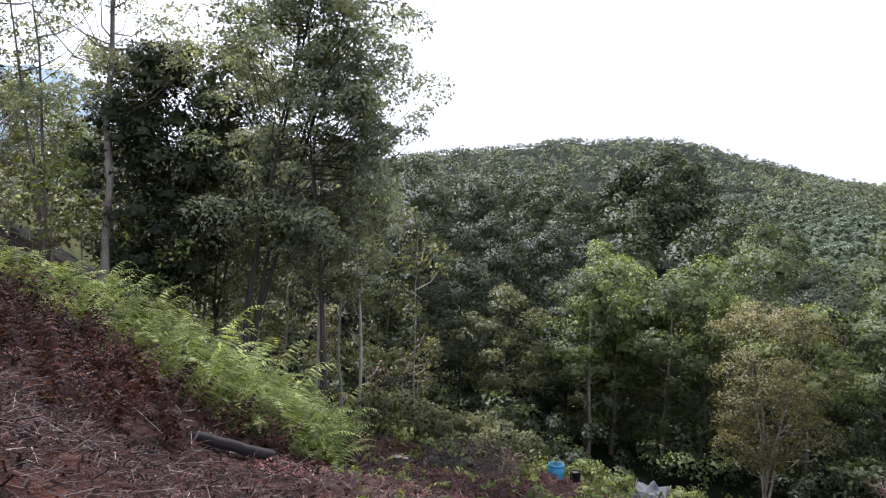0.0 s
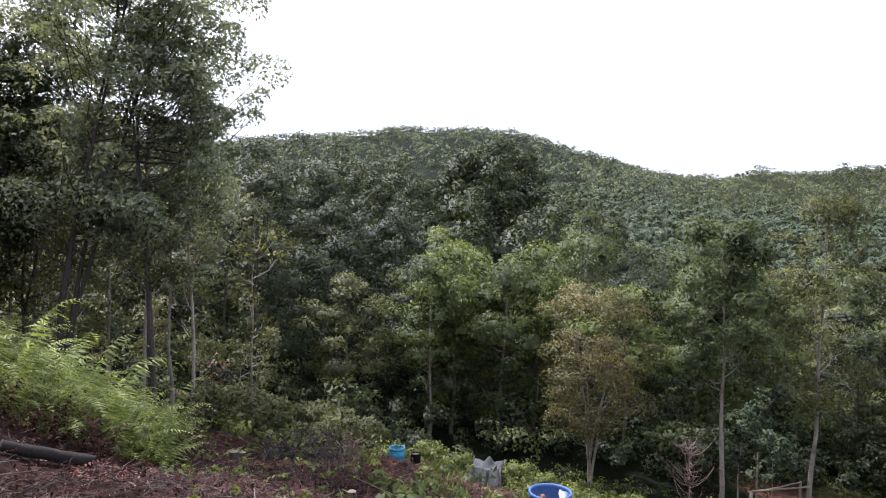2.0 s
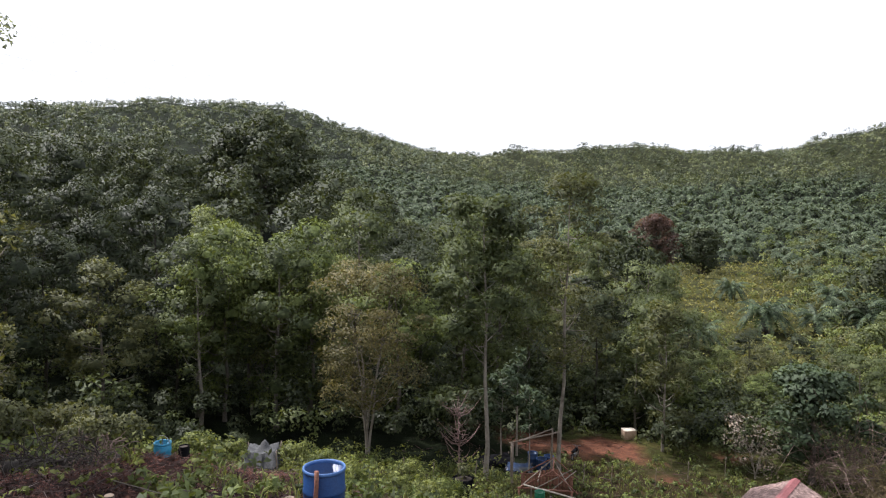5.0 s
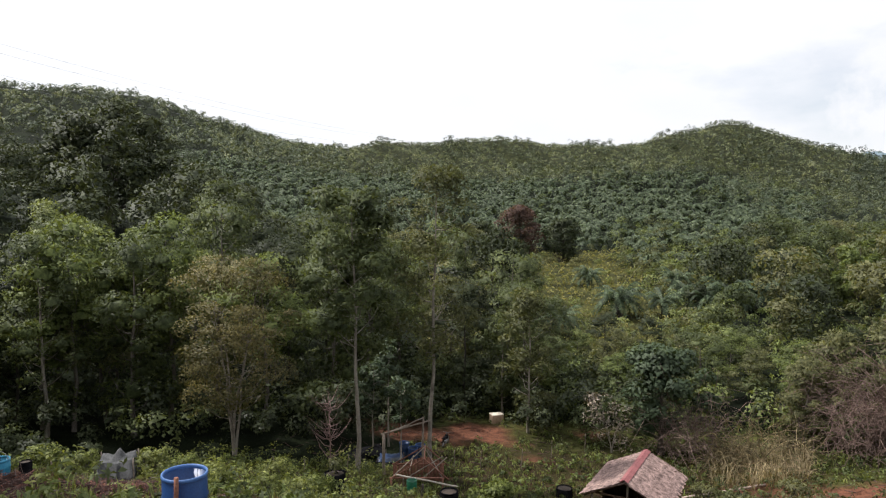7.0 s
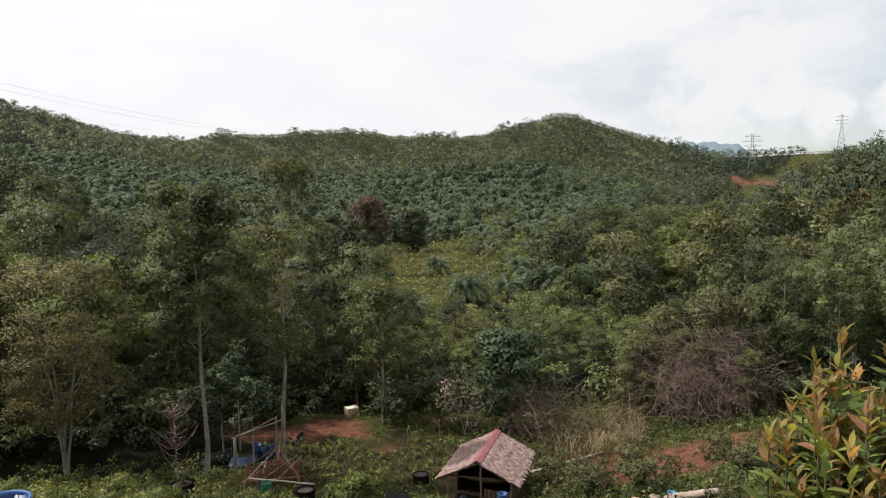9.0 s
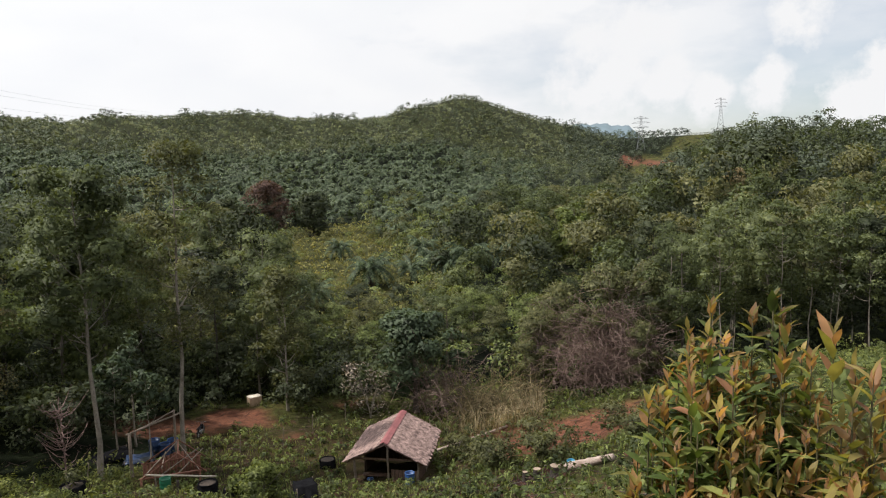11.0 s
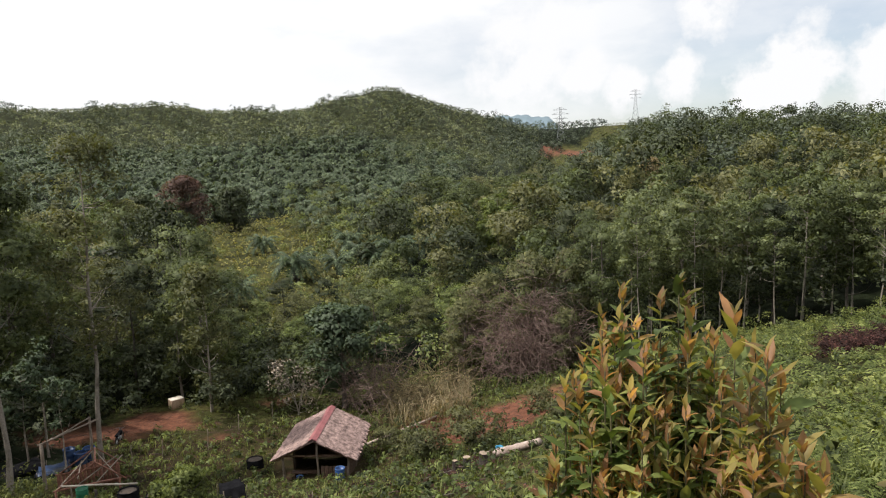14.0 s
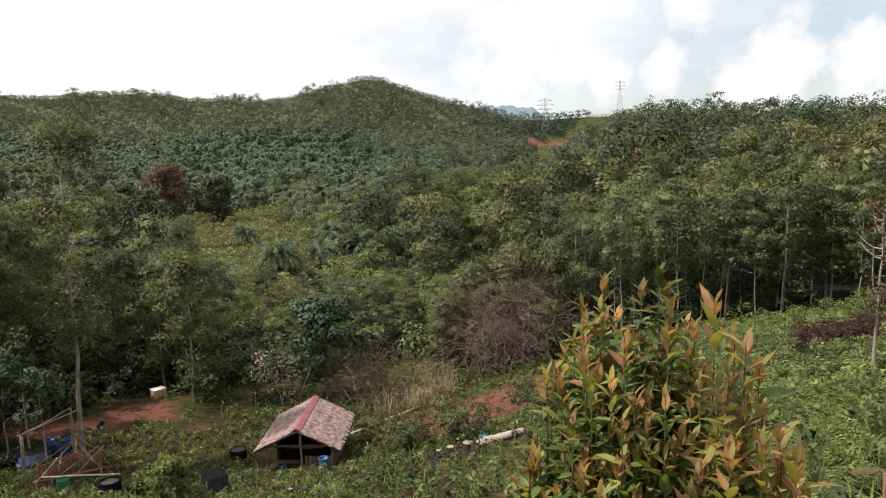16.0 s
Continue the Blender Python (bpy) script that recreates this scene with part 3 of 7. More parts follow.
def domes(rng, c, r, crown, seg=8, rings=3, flat=0.75):
    """The close-packed inner foliage of each clump: an uneven lumpy cap under its outer leaves."""
    n = len(c)
    th = np.concatenate([[0.0], np.repeat(np.linspace(0.95 / rings, 1.0, rings) * 2.0, seg)])
    ph = np.concatenate([[0.0], (np.arange(seg * rings) + 0.5 * (np.arange(seg * rings) // seg)) * 2 * math.pi / seg])
    d = np.column_stack([np.sin(th) * np.cos(ph), np.sin(th) * np.sin(ph), np.cos(th)])
    a = rng.uniform(0, 6.28, n)
    dd = np.stack([d[:, 0] * np.cos(a)[:, None] - d[:, 1] * np.sin(a)[:, None], d[:, 0] * np.sin(a)[:, None] + d[:, 1] * np.cos(a)[:, None],
                   np.repeat(d[None, :, 2], n, 0)], -1)
    k = len(d)
    v = c[:, None] + dd * (r[:, None] * rng.uniform(0.5, 1.1, (n, k)))[..., None] * [1, 1, flat]
    nn = unit(dd + 0.9 * crown[:, None] + [0, 0, 0.12])
    j = np.arange(seg)
    j1 = (j + 1) % seg
    f = [np.stack([np.zeros(seg, int), 1 + j, 1 + j1], -1)]
    for q in range(rings - 1):
        p, w = 1 + q * seg, 1 + (q + 1) * seg
        f += [np.stack([p + j, w + j, p + j1], -1), np.stack([p + j1, w + j, w + j1], -1)]
    f = np.concatenate(f)
    return np.concatenate([v, nn], -1).reshape(-1, 6), (f[None] + (np.arange(n) * k)[:, None, None]).reshape(-1, 3)


def tube(pts, radii, sides=6):
    """A tapered stem along pts."""
    pts, radii = np.asarray(pts, float), np.asarray(radii, float)
    d = unit(np.gradient(pts, axis=0))
    ref = np.where(np.abs(d[:, 2:3]) > 0.9, [[1.0, 0, 0]], [[0, 0, 1.0]])
    u = unit(np.cross(d, ref))
    w = np.cross(d, u)
    ang = np.arange(sides) * 2 * math.pi / sides
    v = pts[:, None] + radii[:, None, None] * (np.cos(ang)[None, :, None] * u[:, None] + np.sin(ang)[None, :, None] * w[:, None])
    n = len(pts)
    i, j = np.meshgrid(np.arange(n - 1), np.arange(sides), indexing="ij")
    j1 = (j + 1) % sides
    q = np.stack([i * sides + j, i * sides + j1, (i + 1) * sides + j1, (i + 1) * sides + j], -1).reshape(-1, 4)
    return v.reshape(-1, 3), q


def gather(pieces):
    vs, fs, off = [], [], 0
    for v, f in pieces:
        vs.append(v)
        fs.append(np.asarray(f) + off)
        off += len(v)
    return np.concatenate(vs), np.concatenate(fs)


def part(name, me, parent, label="", kind=""):
    ob = new(name, me)
    ob.parent = parent
    return tagged(ob, label, kind=kind)


def limb(rng, a, b, r0, r1, n=4, wob=0.06, rise=0.15):
    """A bowed branch from a to b."""
    a, b = np.asarray(a, float), np.asarray(b, float)
    t = np.linspace(0, 1, n)[:, None]
    ln = np.linalg.norm(b - a)
    p = a + (b - a) * t + np.array([0, 0, 1.0]) * (np.sin(t * math.pi) * -rise * ln)
    p[1:-1] += rng.normal(0, wob * ln, (n - 2, 3)) * 0.5
    return tube(p, np.linspace(r0, r1, n), 3)


def tree(name, seed, height, crown_r, crown_from, trunk_r, clumps, leaves, leaf, m_leaf, m_bark, clump_r=0.34, lean=(0, 0), stems=1,
         top_heavy=0.5, flat=0.7, width=0.45, droop=0.12, bare=0, trunk_sides=6, core=0, simple=False, extra=(), label="", category="tree", group=""):
    """A tree: forking tapered stems, limbs out to leaf clumps spread unevenly through the crown."""
    rng = np.random.default_rng(seed)
    root = tagged(new(name), label, category, group)
    wood, puffs = [], []
    mid = (crown_from + height) / 2
    hz = (height - crown_from) / 2
    stem_tops = []
    for s in range(stems):
        a = rng.uniform(0, 6.28)
        off = np.array([math.cos(a), math.sin(a), 0]) * (crown_r * 0.42 if stems > 1 else crown_r * 0.06)
        n = 9
        t = np.linspace(0, 1, n)
        p = np.zeros((n, 3))
        p[:, 2] = t * height * (0.93 if stems == 1 else rng.uniform(0.75, 0.93))
        p[:, :2] = t[:, None] ** 1.3 * (np.array(lean) + off[:2])
        p[1:, :2] += np.cumsum(rng.normal(0, 0.012 * height, (n - 1, 2)), 0) * 0.5
        p[0, 2] = -0.4
        rad = trunk_r / math.sqrt(stems) * (1 - 0.86 * t) * np.where(t == 0, 1.35, 1)
        wood.append(tube(p, rad, trunk_sides))
        stem_tops.append((p, rad))
    for k in range(clumps):
        p, rad = stem_tops[k % stems]
        u = rng.uniform(0, 1) ** (1 - top_heavy * 0.6) * 2 - 1
        ring_r = crown_r * math.sqrt(max(0.05, 1 - (abs(u) ** 2.2) * 0.92)) * rng.uniform(0.25, 1.02)
        a = rng.uniform(0, 6.28)
        z = mid + u * hz
        ax = np.array([np.interp(z, p[:, 2], p[:, 0]), np.interp(z, p[:, 2], p[:, 1]), 0])
        c = ax + [math.cos(a) * ring_r, math.sin(a) * ring_r, z]
        rr = crown_r * clump_r * rng.uniform(0.65, 1.3)
        puffs.append((c, rr))
        z0 = max(crown_from * 0.7, z - ring_r * rng.uniform(0.5, 1.0))
        st = np.array([np.interp(z0, p[:, 2], p[:, 0]), np.interp(z0, p[:, 2], p[:, 1]), z0])
        r0 = float(np.interp(z0, p[:, 2], rad)) * 0.45
        wood.append(limb(rng, st, c, max(r0, 0.012), 0.008))
    for x, y, z, rr in extra:
        # a limb that reaches out beyond the crown
        p, rad = stem_tops[0]
        puffs.append((np.array([x, y, z]), rr))
        z0 = z - 0.55 * math.hypot(x, y)
        st = np.array([np.interp(z0, p[:, 2], p[:, 0]), np.interp(z0, p[:, 2], p[:, 1]), z0])
        wood.append(limb(rng, st, (x, y, z), 0.035, 0.008))
    for k in range(bare):
        p, rad = stem_tops[k % stems]
        z0 = rng.uniform(0.35, 0.9) * height
        st = np.array([np.interp(z0, p[:, 2], p[:, 0]), np.interp(z0, p[:, 2], p[:, 1]), z0])
        a = rng.uniform(0, 6.28)
        ln = crown_r * rng.uniform(0.3, 0.8)
        wood.append(limb(rng, st, st + [math.cos(a) * ln, math.sin(a) * ln, ln * rng.uniform(0.2, 0.9)], 0.03, 0.006))
    v, f = gather(wood)
    part("trunk", mesh_from("trunk", v, f, m_bark, True), root)
    wts = np.array([q[1] ** 2 for q in puffs])
    cnt = np.maximum((wts / wts.sum() * leaves).astype(int), 3)
    cs, outs, whole = [], [], []
    heart = np.array([np.mean([q[0][0] for q in puffs]), np.mean([q[0][1] for q in puffs]), crown_from + 0.35 * (height - crown_from)])
    for (c, rr), n in zip(puffs, cnt):
        d = unit(rng.normal(0, 1, (n, 3)) + [0, 0, 0.7])
        rad_ = rr * rng.uniform(0.25, 1.0, (n, 1)) ** 0.35
        cs.append(c + d * rad_ * [1, 1, flat])
        outs.append(d)
        whole.append(np.repeat(unit((c - heart) / [crown_r, crown_r, height - crown_from])[None], n, 0))
    v, f = leaf_cards(rng, np.concatenate(cs), np.concatenate(outs), leaf, width, droop, simple=simple, crown=np.concatenate(whole))
    if core:
        # inner leaf masses that keep the clumps from being seen through
        cc, cr = np.array([q[0] for q in puffs]), np.array([q[1] for q in puffs])
        v, f = gather([(v, f), domes(rng, cc, cr * 0.5, np.array([w_[0] for w_ in whole]), 7, 3, flat)])
    part("crown", mesh_from("crown", v, f, m_leaf), root)
    return root


def put(ob, bearing, dist, turn=0.0, size=1.0, sink=0.0, tall=1.0):
    p = spot(bearing, dist)
    ob.matrix_basis = Matrix.LocRotScale((p.x, p.y, p.z - sink), Euler((0, 0, radians(turn))), (size, size, size * tall))
    return ob


def put_copy(ob, bearing, dist, turn=0.0, size=1.0, tall=1.0, label=""):
    p = spot(bearing, dist)
    c = copy_thing(ob, Matrix.Identity(4))
    c.matrix_basis = Matrix.LocRotScale((p.x, p.y, p.z), Euler((0, 0, radians(turn))), (size, size, size * tall))
    if label:
        c["label"] = label
    return c


def scatter(rng, bearings, dists, gap, tries=4000, keep=None):
    """Places at least gap apart in a sector of the plan, thick where keep() says so."""
    lo, hi = dists
    got, cell = [], {}
    b0, b1 = bearings
    for u, w in rng.random((tries, 2)).tolist():
        b = b0 + (b1 - b0) * u
        d = math.sqrt(lo * lo + (hi * hi - lo * lo) * w)
        if keep and not keep(b, d):
            continue
        x, y = d * math.sin(radians(b)), d * math.cos(radians(b))
        key = (int(x // gap), int(y // gap))
        near = [q for i in (-1, 0, 1) for j in (-1, 0, 1) for q in cell.get((key[0] + i, key[1] + j), ())]
        if any((x - p) ** 2 + (y - q) ** 2 < gap * gap for p, q in near):
            continue
        cell.setdefault(key, []).append((x, y))
        got.append((b, d))
    return got


def stuff(name, verts, faces, mat, label, category, smooth=False):
    return tagged(new(name, mesh_from(name, verts, faces, mat, smooth)), label, category, kind="stuff")


def vegetated(b, d):
    """False on the bare red earth."""
    x, y = d * math.sin(radians(b)), d * math.cos(radians(b))
    for w, pb, pd, rx, ry in EARTH:
        q = math.hypot((x - pd * math.sin(radians(pb))) / rx, (y - pd * math.cos(radians(pb))) / ry)
        if w * min(1.0, 1.6 - q) >= 0.42:
            return False
    return True


# ---- woods ----
# tree kinds for the wood in the valley and on the rise behind it
WOOD_LABEL = "leafy broadleaf tree in dense valley woodland"
kinds = [
    tree("forest_tree", 11, 13.5, 3.6, 2.2, 0.17, 26, 5400, 0.275, M_LEAF, M_BARK, clump_r=0.33, width=0.6, core=8, simple=True, label=WOOD_LABEL, group="valley woodland"),
    tree("forest_tree", 12, 12.0, 3.2, 1.5, 0.15, 24, 5100, 0.265, M_LEAF_DARK, M_BARK_DARK, clump_r=0.34, width=0.6, core=8, simple=True, label="dark green broadleaf tree in dense valley woodland", group="valley woodland"),
    tree("forest_tree", 13, 14.5, 3.4, 4.0, 0.16, 20, 4600, 0.28, M_LEAF, M_BARK_PALE, clump_r=0.36, width=0.6, core=8, simple=True, label=WOOD_LABEL, group="valley woodland"),
    tree("forest_tree", 14, 11.0, 3.8, 1.2, 0.15, 24, 5100, 0.29, M_LEAF_LIGHT, M_BARK, clump_r=0.33, width=0.6, core=8, simple=True, top_heavy=0.8, label="bright green broadleaf tree in dense valley woodland", group="valley woodland"),
    tree("forest_tree", 15, 10.0, 3.0, 1.5, 0.14, 22, 4600, 0.265, M_LEAF_OLIVE, M_BARK, clump_r=0.34, width=0.6, core=8, simple=True, label="olive green broadleaf tree in dense valley woodland", group="valley woodland"),
]
used = set()


def plant(ob, b, d, rng, lo=0.85, hi=1.15, tall=(0.9, 1.15)):
    turn, size, tl = rng.uniform(0, 360), rng.uniform(lo, hi), rng.uniform(*tall)
    if ob.name not in used:
        used.add(ob.name)
        return put(ob, b, d, turn, size, tall=tl)
    return put_copy(ob, b, d, turn, size, tl)


rng = np.random.default_rng(5)
# the wall of wood across the gully, left of the clearing
for b, d in scatter(rng, (-62, -15), (43, 66), 4.7, keep=lambda b, d: d > 42 + 5 * (b > -20) and not (b > -34 and d < 44.5)):
    k = rng.choice(5, p=[0.18, 0.64, 0.06, 0.02, 0.10] if b < -37 else [0.30, 0.20, 0.14, 0.22, 0.14])
    plant(kinds[k], b, d, rng, 0.8, 1.08)
for b, d in scatter(rng, (-15, 1), (52.5, 70), 4.2):
    plant(kinds[rng.choice(5, p=[0.4, 0.3, 0.1, 0.1, 0.1])], b, d, rng, 0.65, 0.9)
# thicket behind the hut, low
for b, d in scatter(rng, (0, 24), (51.5, 70), 4.4):
    plant(kinds[rng.choice(5, p=[0.3, 0.15, 0.0, 0.2, 0.35])], b, d, rng, 0.42, 0.6, (0.75, 0.95))
# the lot of slim trees above the fern slope
for b, d in scatter(rng, (30, 60), (49, 60), 4.2, keep=lambda b, d: d > 50 - 0.1 * (b - 30)):
    plant(kinds[rng.choice(5, p=[0.3, 0.2, 0.35, 0.05, 0.1])], b, d, rng, 0.6, 0.75)
# bright crowns at the wood's front edge
for b, d in ((-36.2, 49), (-34.2, 47.5), (-32.0, 49), (-30.2, 47.5), (-27.6, 48.5), (-25.6, 50)):
    plant(kinds[3], b, d, rng, 0.95, 1.1)
# behind the near trees on the bank
for b, d in scatter(rng, (-92, -62), (30, 56), 5.4):
    s_ = 0.42 if b < -67 else 0.65
    plant(kinds[rng.choice(5, p=[0.2, 0.05, 0.2, 0.35, 0.2])], b, d, rng, s_, s_ * 1.3)


def open_cut(b, d):
    """The cleared strip under the pylons and up the far hill."""
    return d < 230 or not -1.05 < b - cut_at(d) < (1.05 if d < 470 else 2.0)


def open_meadow(b, d):
    """The grassy floor of the valley between the clearing and the oil palms."""
    return ((b - 4.2) / 5.6) ** 2 + ((d - 122) / 34) ** 2 < 1


def woods(name, seed, bearings, dists, gap, mats, size, puffs, per, label, keep=None, tries=30000, tall=1.0, leaf=0.55, rise=0.55):
    """Woods past counting: every crown a heap of leafy domes with a broken outline, standing on the ground."""
    rng = np.random.default_rng(seed)
    at = np.array(scatter(rng, bearings, dists, gap, tries, keep))
    pick = rng.integers(len(mats), size=len(at))
    for k, mat in enumerate(mats):
        b, d = at[pick == k].T
        x, y = polar(b, d)
        z = land(x, y)
        n = len(x)
        sz = size * rng.uniform(0.55, 1.32, n)
        hgt = sz * tall * rng.uniform(0.8, 1.3, n)
        # domes within the crown
        pd = unit(rng.normal(0, 1, (n, puffs, 3)) + [0, 0, 0.35]) * rng.uniform(0.2, 1, (n, puffs, 1)) ** 0.5
        pc = np.stack([x, y, z + hgt * rise], -1)[:, None] + pd * np.stack([sz * 0.38, sz * 0.38, hgt * 0.38], -1)[:, None]
        pr = sz[:, None] * rng.uniform(0.14, 0.25, (n, puffs)) * (9 / puffs) ** 0.36
        dd = unit(rng.normal(0, 1, (n, puffs, per, 3)) + [0, 0, 0.8])
        c = pc[:, :, None] + dd * (pr[:, :, None, None] * np.array([1, 1, 0.75])) * rng.uniform(0.62, 1.08, (n, puffs, per, 1))
        c[..., 2] = np.maximum(c[..., 2], z[:, None, None] + 0.1)
        whole = np.repeat(unit(pd + [0, 0, 0.25]).reshape(-1, 3), per, 0)
        v, f = leaf_cards(rng, c.reshape(-1, 3), dd.reshape(-1, 3), np.repeat(0.62 * leaf + 0.16 * pr.ravel(), per), 0.78, 0.12, 0.8, True, whole)
        stuff(name, v, f, mat, label, "woods")


woods("woods", 51, (-64, -22), (68, 152), 6.4, [M_LEAF_DARK], 8.2, 12, 120, "dark broadleaf woods on the rise", tall=1.25, leaf=0.42, tries=4000)
woods("woods", 52, (-22, 0), (71, 165), 6.5, [M_LEAF, M_LEAF_OLIVE, M_LEAF_DARK, M_LEAF_LIGHT], 6.8, 9, 130, "mixed green woods in the valley", tall=1.15, leaf=0.39, tries=4000)
woods("woods", 53, (12, 34), (70, 200), 6.8, [M_LEAF, M_LEAF_OLIVE, M_LEAF_DARK, M_LEAF], 7.4, 9, 136, "mixed green scrub wood in the valley", tall=0.95, leaf=0.39, tries=4000,
      keep=lambda b, d: b > 13 + (d - 76) * 0.04)
woods("woods", 54, (27, 64), (57, 150), 6.6, [M_LEAF, M_LEAF_DARK, M_LEAF_OLIVE], 8.6, 10, 140, "green woods on the neighbouring hill", tall=1.2, leaf=0.39, tries=5000)
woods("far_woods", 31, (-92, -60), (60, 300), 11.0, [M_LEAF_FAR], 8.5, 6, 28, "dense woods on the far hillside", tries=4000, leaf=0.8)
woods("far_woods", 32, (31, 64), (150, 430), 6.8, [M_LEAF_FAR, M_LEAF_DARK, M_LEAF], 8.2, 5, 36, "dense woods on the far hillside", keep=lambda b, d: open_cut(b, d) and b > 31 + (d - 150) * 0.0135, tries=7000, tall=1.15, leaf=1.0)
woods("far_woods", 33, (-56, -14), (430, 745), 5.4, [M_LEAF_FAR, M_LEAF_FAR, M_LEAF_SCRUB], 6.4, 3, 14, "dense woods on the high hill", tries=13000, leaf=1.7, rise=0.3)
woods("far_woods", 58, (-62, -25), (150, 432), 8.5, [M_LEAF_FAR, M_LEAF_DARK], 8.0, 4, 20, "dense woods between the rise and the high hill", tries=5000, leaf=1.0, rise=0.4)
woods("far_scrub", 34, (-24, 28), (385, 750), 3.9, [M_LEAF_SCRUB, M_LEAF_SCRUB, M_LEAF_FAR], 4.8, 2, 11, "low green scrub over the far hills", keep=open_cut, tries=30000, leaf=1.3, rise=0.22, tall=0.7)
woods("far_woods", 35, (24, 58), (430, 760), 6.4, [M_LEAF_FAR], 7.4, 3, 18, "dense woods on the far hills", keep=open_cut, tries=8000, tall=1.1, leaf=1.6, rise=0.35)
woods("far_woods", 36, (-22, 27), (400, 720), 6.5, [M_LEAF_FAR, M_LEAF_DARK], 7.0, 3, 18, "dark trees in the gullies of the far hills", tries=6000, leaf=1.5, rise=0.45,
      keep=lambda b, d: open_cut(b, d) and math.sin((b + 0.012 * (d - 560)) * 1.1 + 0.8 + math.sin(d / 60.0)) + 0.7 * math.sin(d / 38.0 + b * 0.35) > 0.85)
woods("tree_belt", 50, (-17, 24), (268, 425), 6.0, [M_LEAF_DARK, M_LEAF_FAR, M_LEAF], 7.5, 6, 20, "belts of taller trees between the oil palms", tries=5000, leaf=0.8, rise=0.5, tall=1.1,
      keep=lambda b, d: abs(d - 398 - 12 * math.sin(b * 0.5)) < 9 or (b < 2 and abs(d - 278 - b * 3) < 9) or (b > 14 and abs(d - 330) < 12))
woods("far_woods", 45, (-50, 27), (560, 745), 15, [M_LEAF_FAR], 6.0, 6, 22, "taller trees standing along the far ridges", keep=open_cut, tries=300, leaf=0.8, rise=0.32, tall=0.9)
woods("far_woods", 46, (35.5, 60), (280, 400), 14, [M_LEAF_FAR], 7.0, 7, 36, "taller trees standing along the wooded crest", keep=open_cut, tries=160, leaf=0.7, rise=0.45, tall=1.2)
woods("valley_scrub", 55, (8, 25), (105, 240), 4.2, [M_LEAF, M_LEAF_OLIVE, M_LEAF_DARK, M_LEAF_LIGHT], 4.4, 5, 40, "bushes filling the valley floor", tries=1300, leaf=0.42, tall=0.9, keep=lambda b, d: not open_meadow(b, d))
woods("valley_scrub", 37, (-8, 16), (74, 185), 3.2, [M_LEAF_LIGHT, M_LEAF_OLIVE, M_LEAF, M_FERN_LOW], 2.4, 4, 36, "bushes scattered over open valley grass", tries=2000, leaf=0.32,
      keep=lambda b, d: math.sin(b * 0.9 + d * 0.11) + math.sin(d * 0.23 - b * 0.5) > (0.9 if open_meadow(b, d) else -0.1))
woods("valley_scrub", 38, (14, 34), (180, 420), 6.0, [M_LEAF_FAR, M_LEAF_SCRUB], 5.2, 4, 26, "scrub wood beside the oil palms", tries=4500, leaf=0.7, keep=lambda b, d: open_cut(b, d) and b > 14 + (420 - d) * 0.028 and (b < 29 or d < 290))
# dark leaf doubled up below: its colour carries the shade at the wood's foot
woods("undergrowth", 39, (-66, 1), (37, 66), 1.7, [M_LEAF_DARK, M_LEAF_DARK, M_LEAF], 2.7, 4, 52, "leafy undergrowth at the foot of the woodland", tries=3400, leaf=0.27, tall=1.0,
      keep=lambda b, d: d > 39 + 8.5 * (b > -14) + 3 * (b > -5))
woods("undergrowth", 49, (-16, 10), (42, 60), 1.35, [M_LEAF_DARK, M_LEAF, M_LEAF_DARK], 2.6, 4, 52, "dark leafy undergrowth behind the red earth", tries=1900, leaf=0.26, tall=1.1,
      keep=lambda b, d: d > (50.8 if -7.5 < b < -0.4 else 42.5 if b < -9 else 45.5) and vegetated(b, d))
woods("undergrowth", 40, (1, 30), (46, 96), 2.2, [M_LEAF, M_LEAF_OLIVE, M_LEAF_LIGHT], 3.0, 4, 54, "leafy thicket behind the hut", tries=4200, leaf=0.28, tall=0.95,
      keep=lambda b, d: d > 51 - max(0, b - 9) * 0.35 and (d < 76 or b > 12))
woods("undergrowth", 47, (-96, -65), (19.5, 33), 1.7, [M_LEAF_LIGHT, M_LEAF_OLIVE, M_LEAF_BANK], 2.5, 5, 60, "yellow-green undergrowth behind the fern bank", tries=900, leaf=0.16, tall=1.2)
woods("fern_mounds", 48, (37, 72), (9, 47), 1.25, [M_FERN_LOW, M_FERN_LOW, M_LEAF_LIGHT], 1.1, 4, 26, "lumpy green bracken mounds over the slope", tries=2200, leaf=0.11, tall=0.75,
      keep=lambda b, d: not (abs(b - 51.1) < 3.0 and 28.5 < d < 34.5))
# two parts dark leaf, its colour standing for shade under the slim trees
woods("undergrowth", 44, (29, 62), (46.3, 78), 1.75, [M_LEAF, M_LEAF_DARK, M_LEAF_DARK], 3.3, 4, 46, "dark undergrowth between slim trunks", tries=3600, leaf=0.28, tall=1.15)
woods("undergrowth", 43, (-88, -50), (22, 38), 2.0, [M_LEAF_OLIVE, M_LEAF_BROWN, M_LEAF], 1.7, 4, 44, "thin leafy undergrowth among slender trunks", tries=700, leaf=0.15, tall=1.3)


woods("cut_scrub", 57, (27, 37), (400, 735), 4.0, [M_LEAF_LIGHT, M_LEAF_OLIVE], 2.6, 2, 14, "low regrowth on the cleared strip", tries=5000, leaf=0.7, tall=0.5, rise=0.3,
      keep=lambda b, d: -1.1 < b - cut_at(d) < 2.1 and not (abs(b - 30.3) < 1.0 and abs(d - 560) < 45))


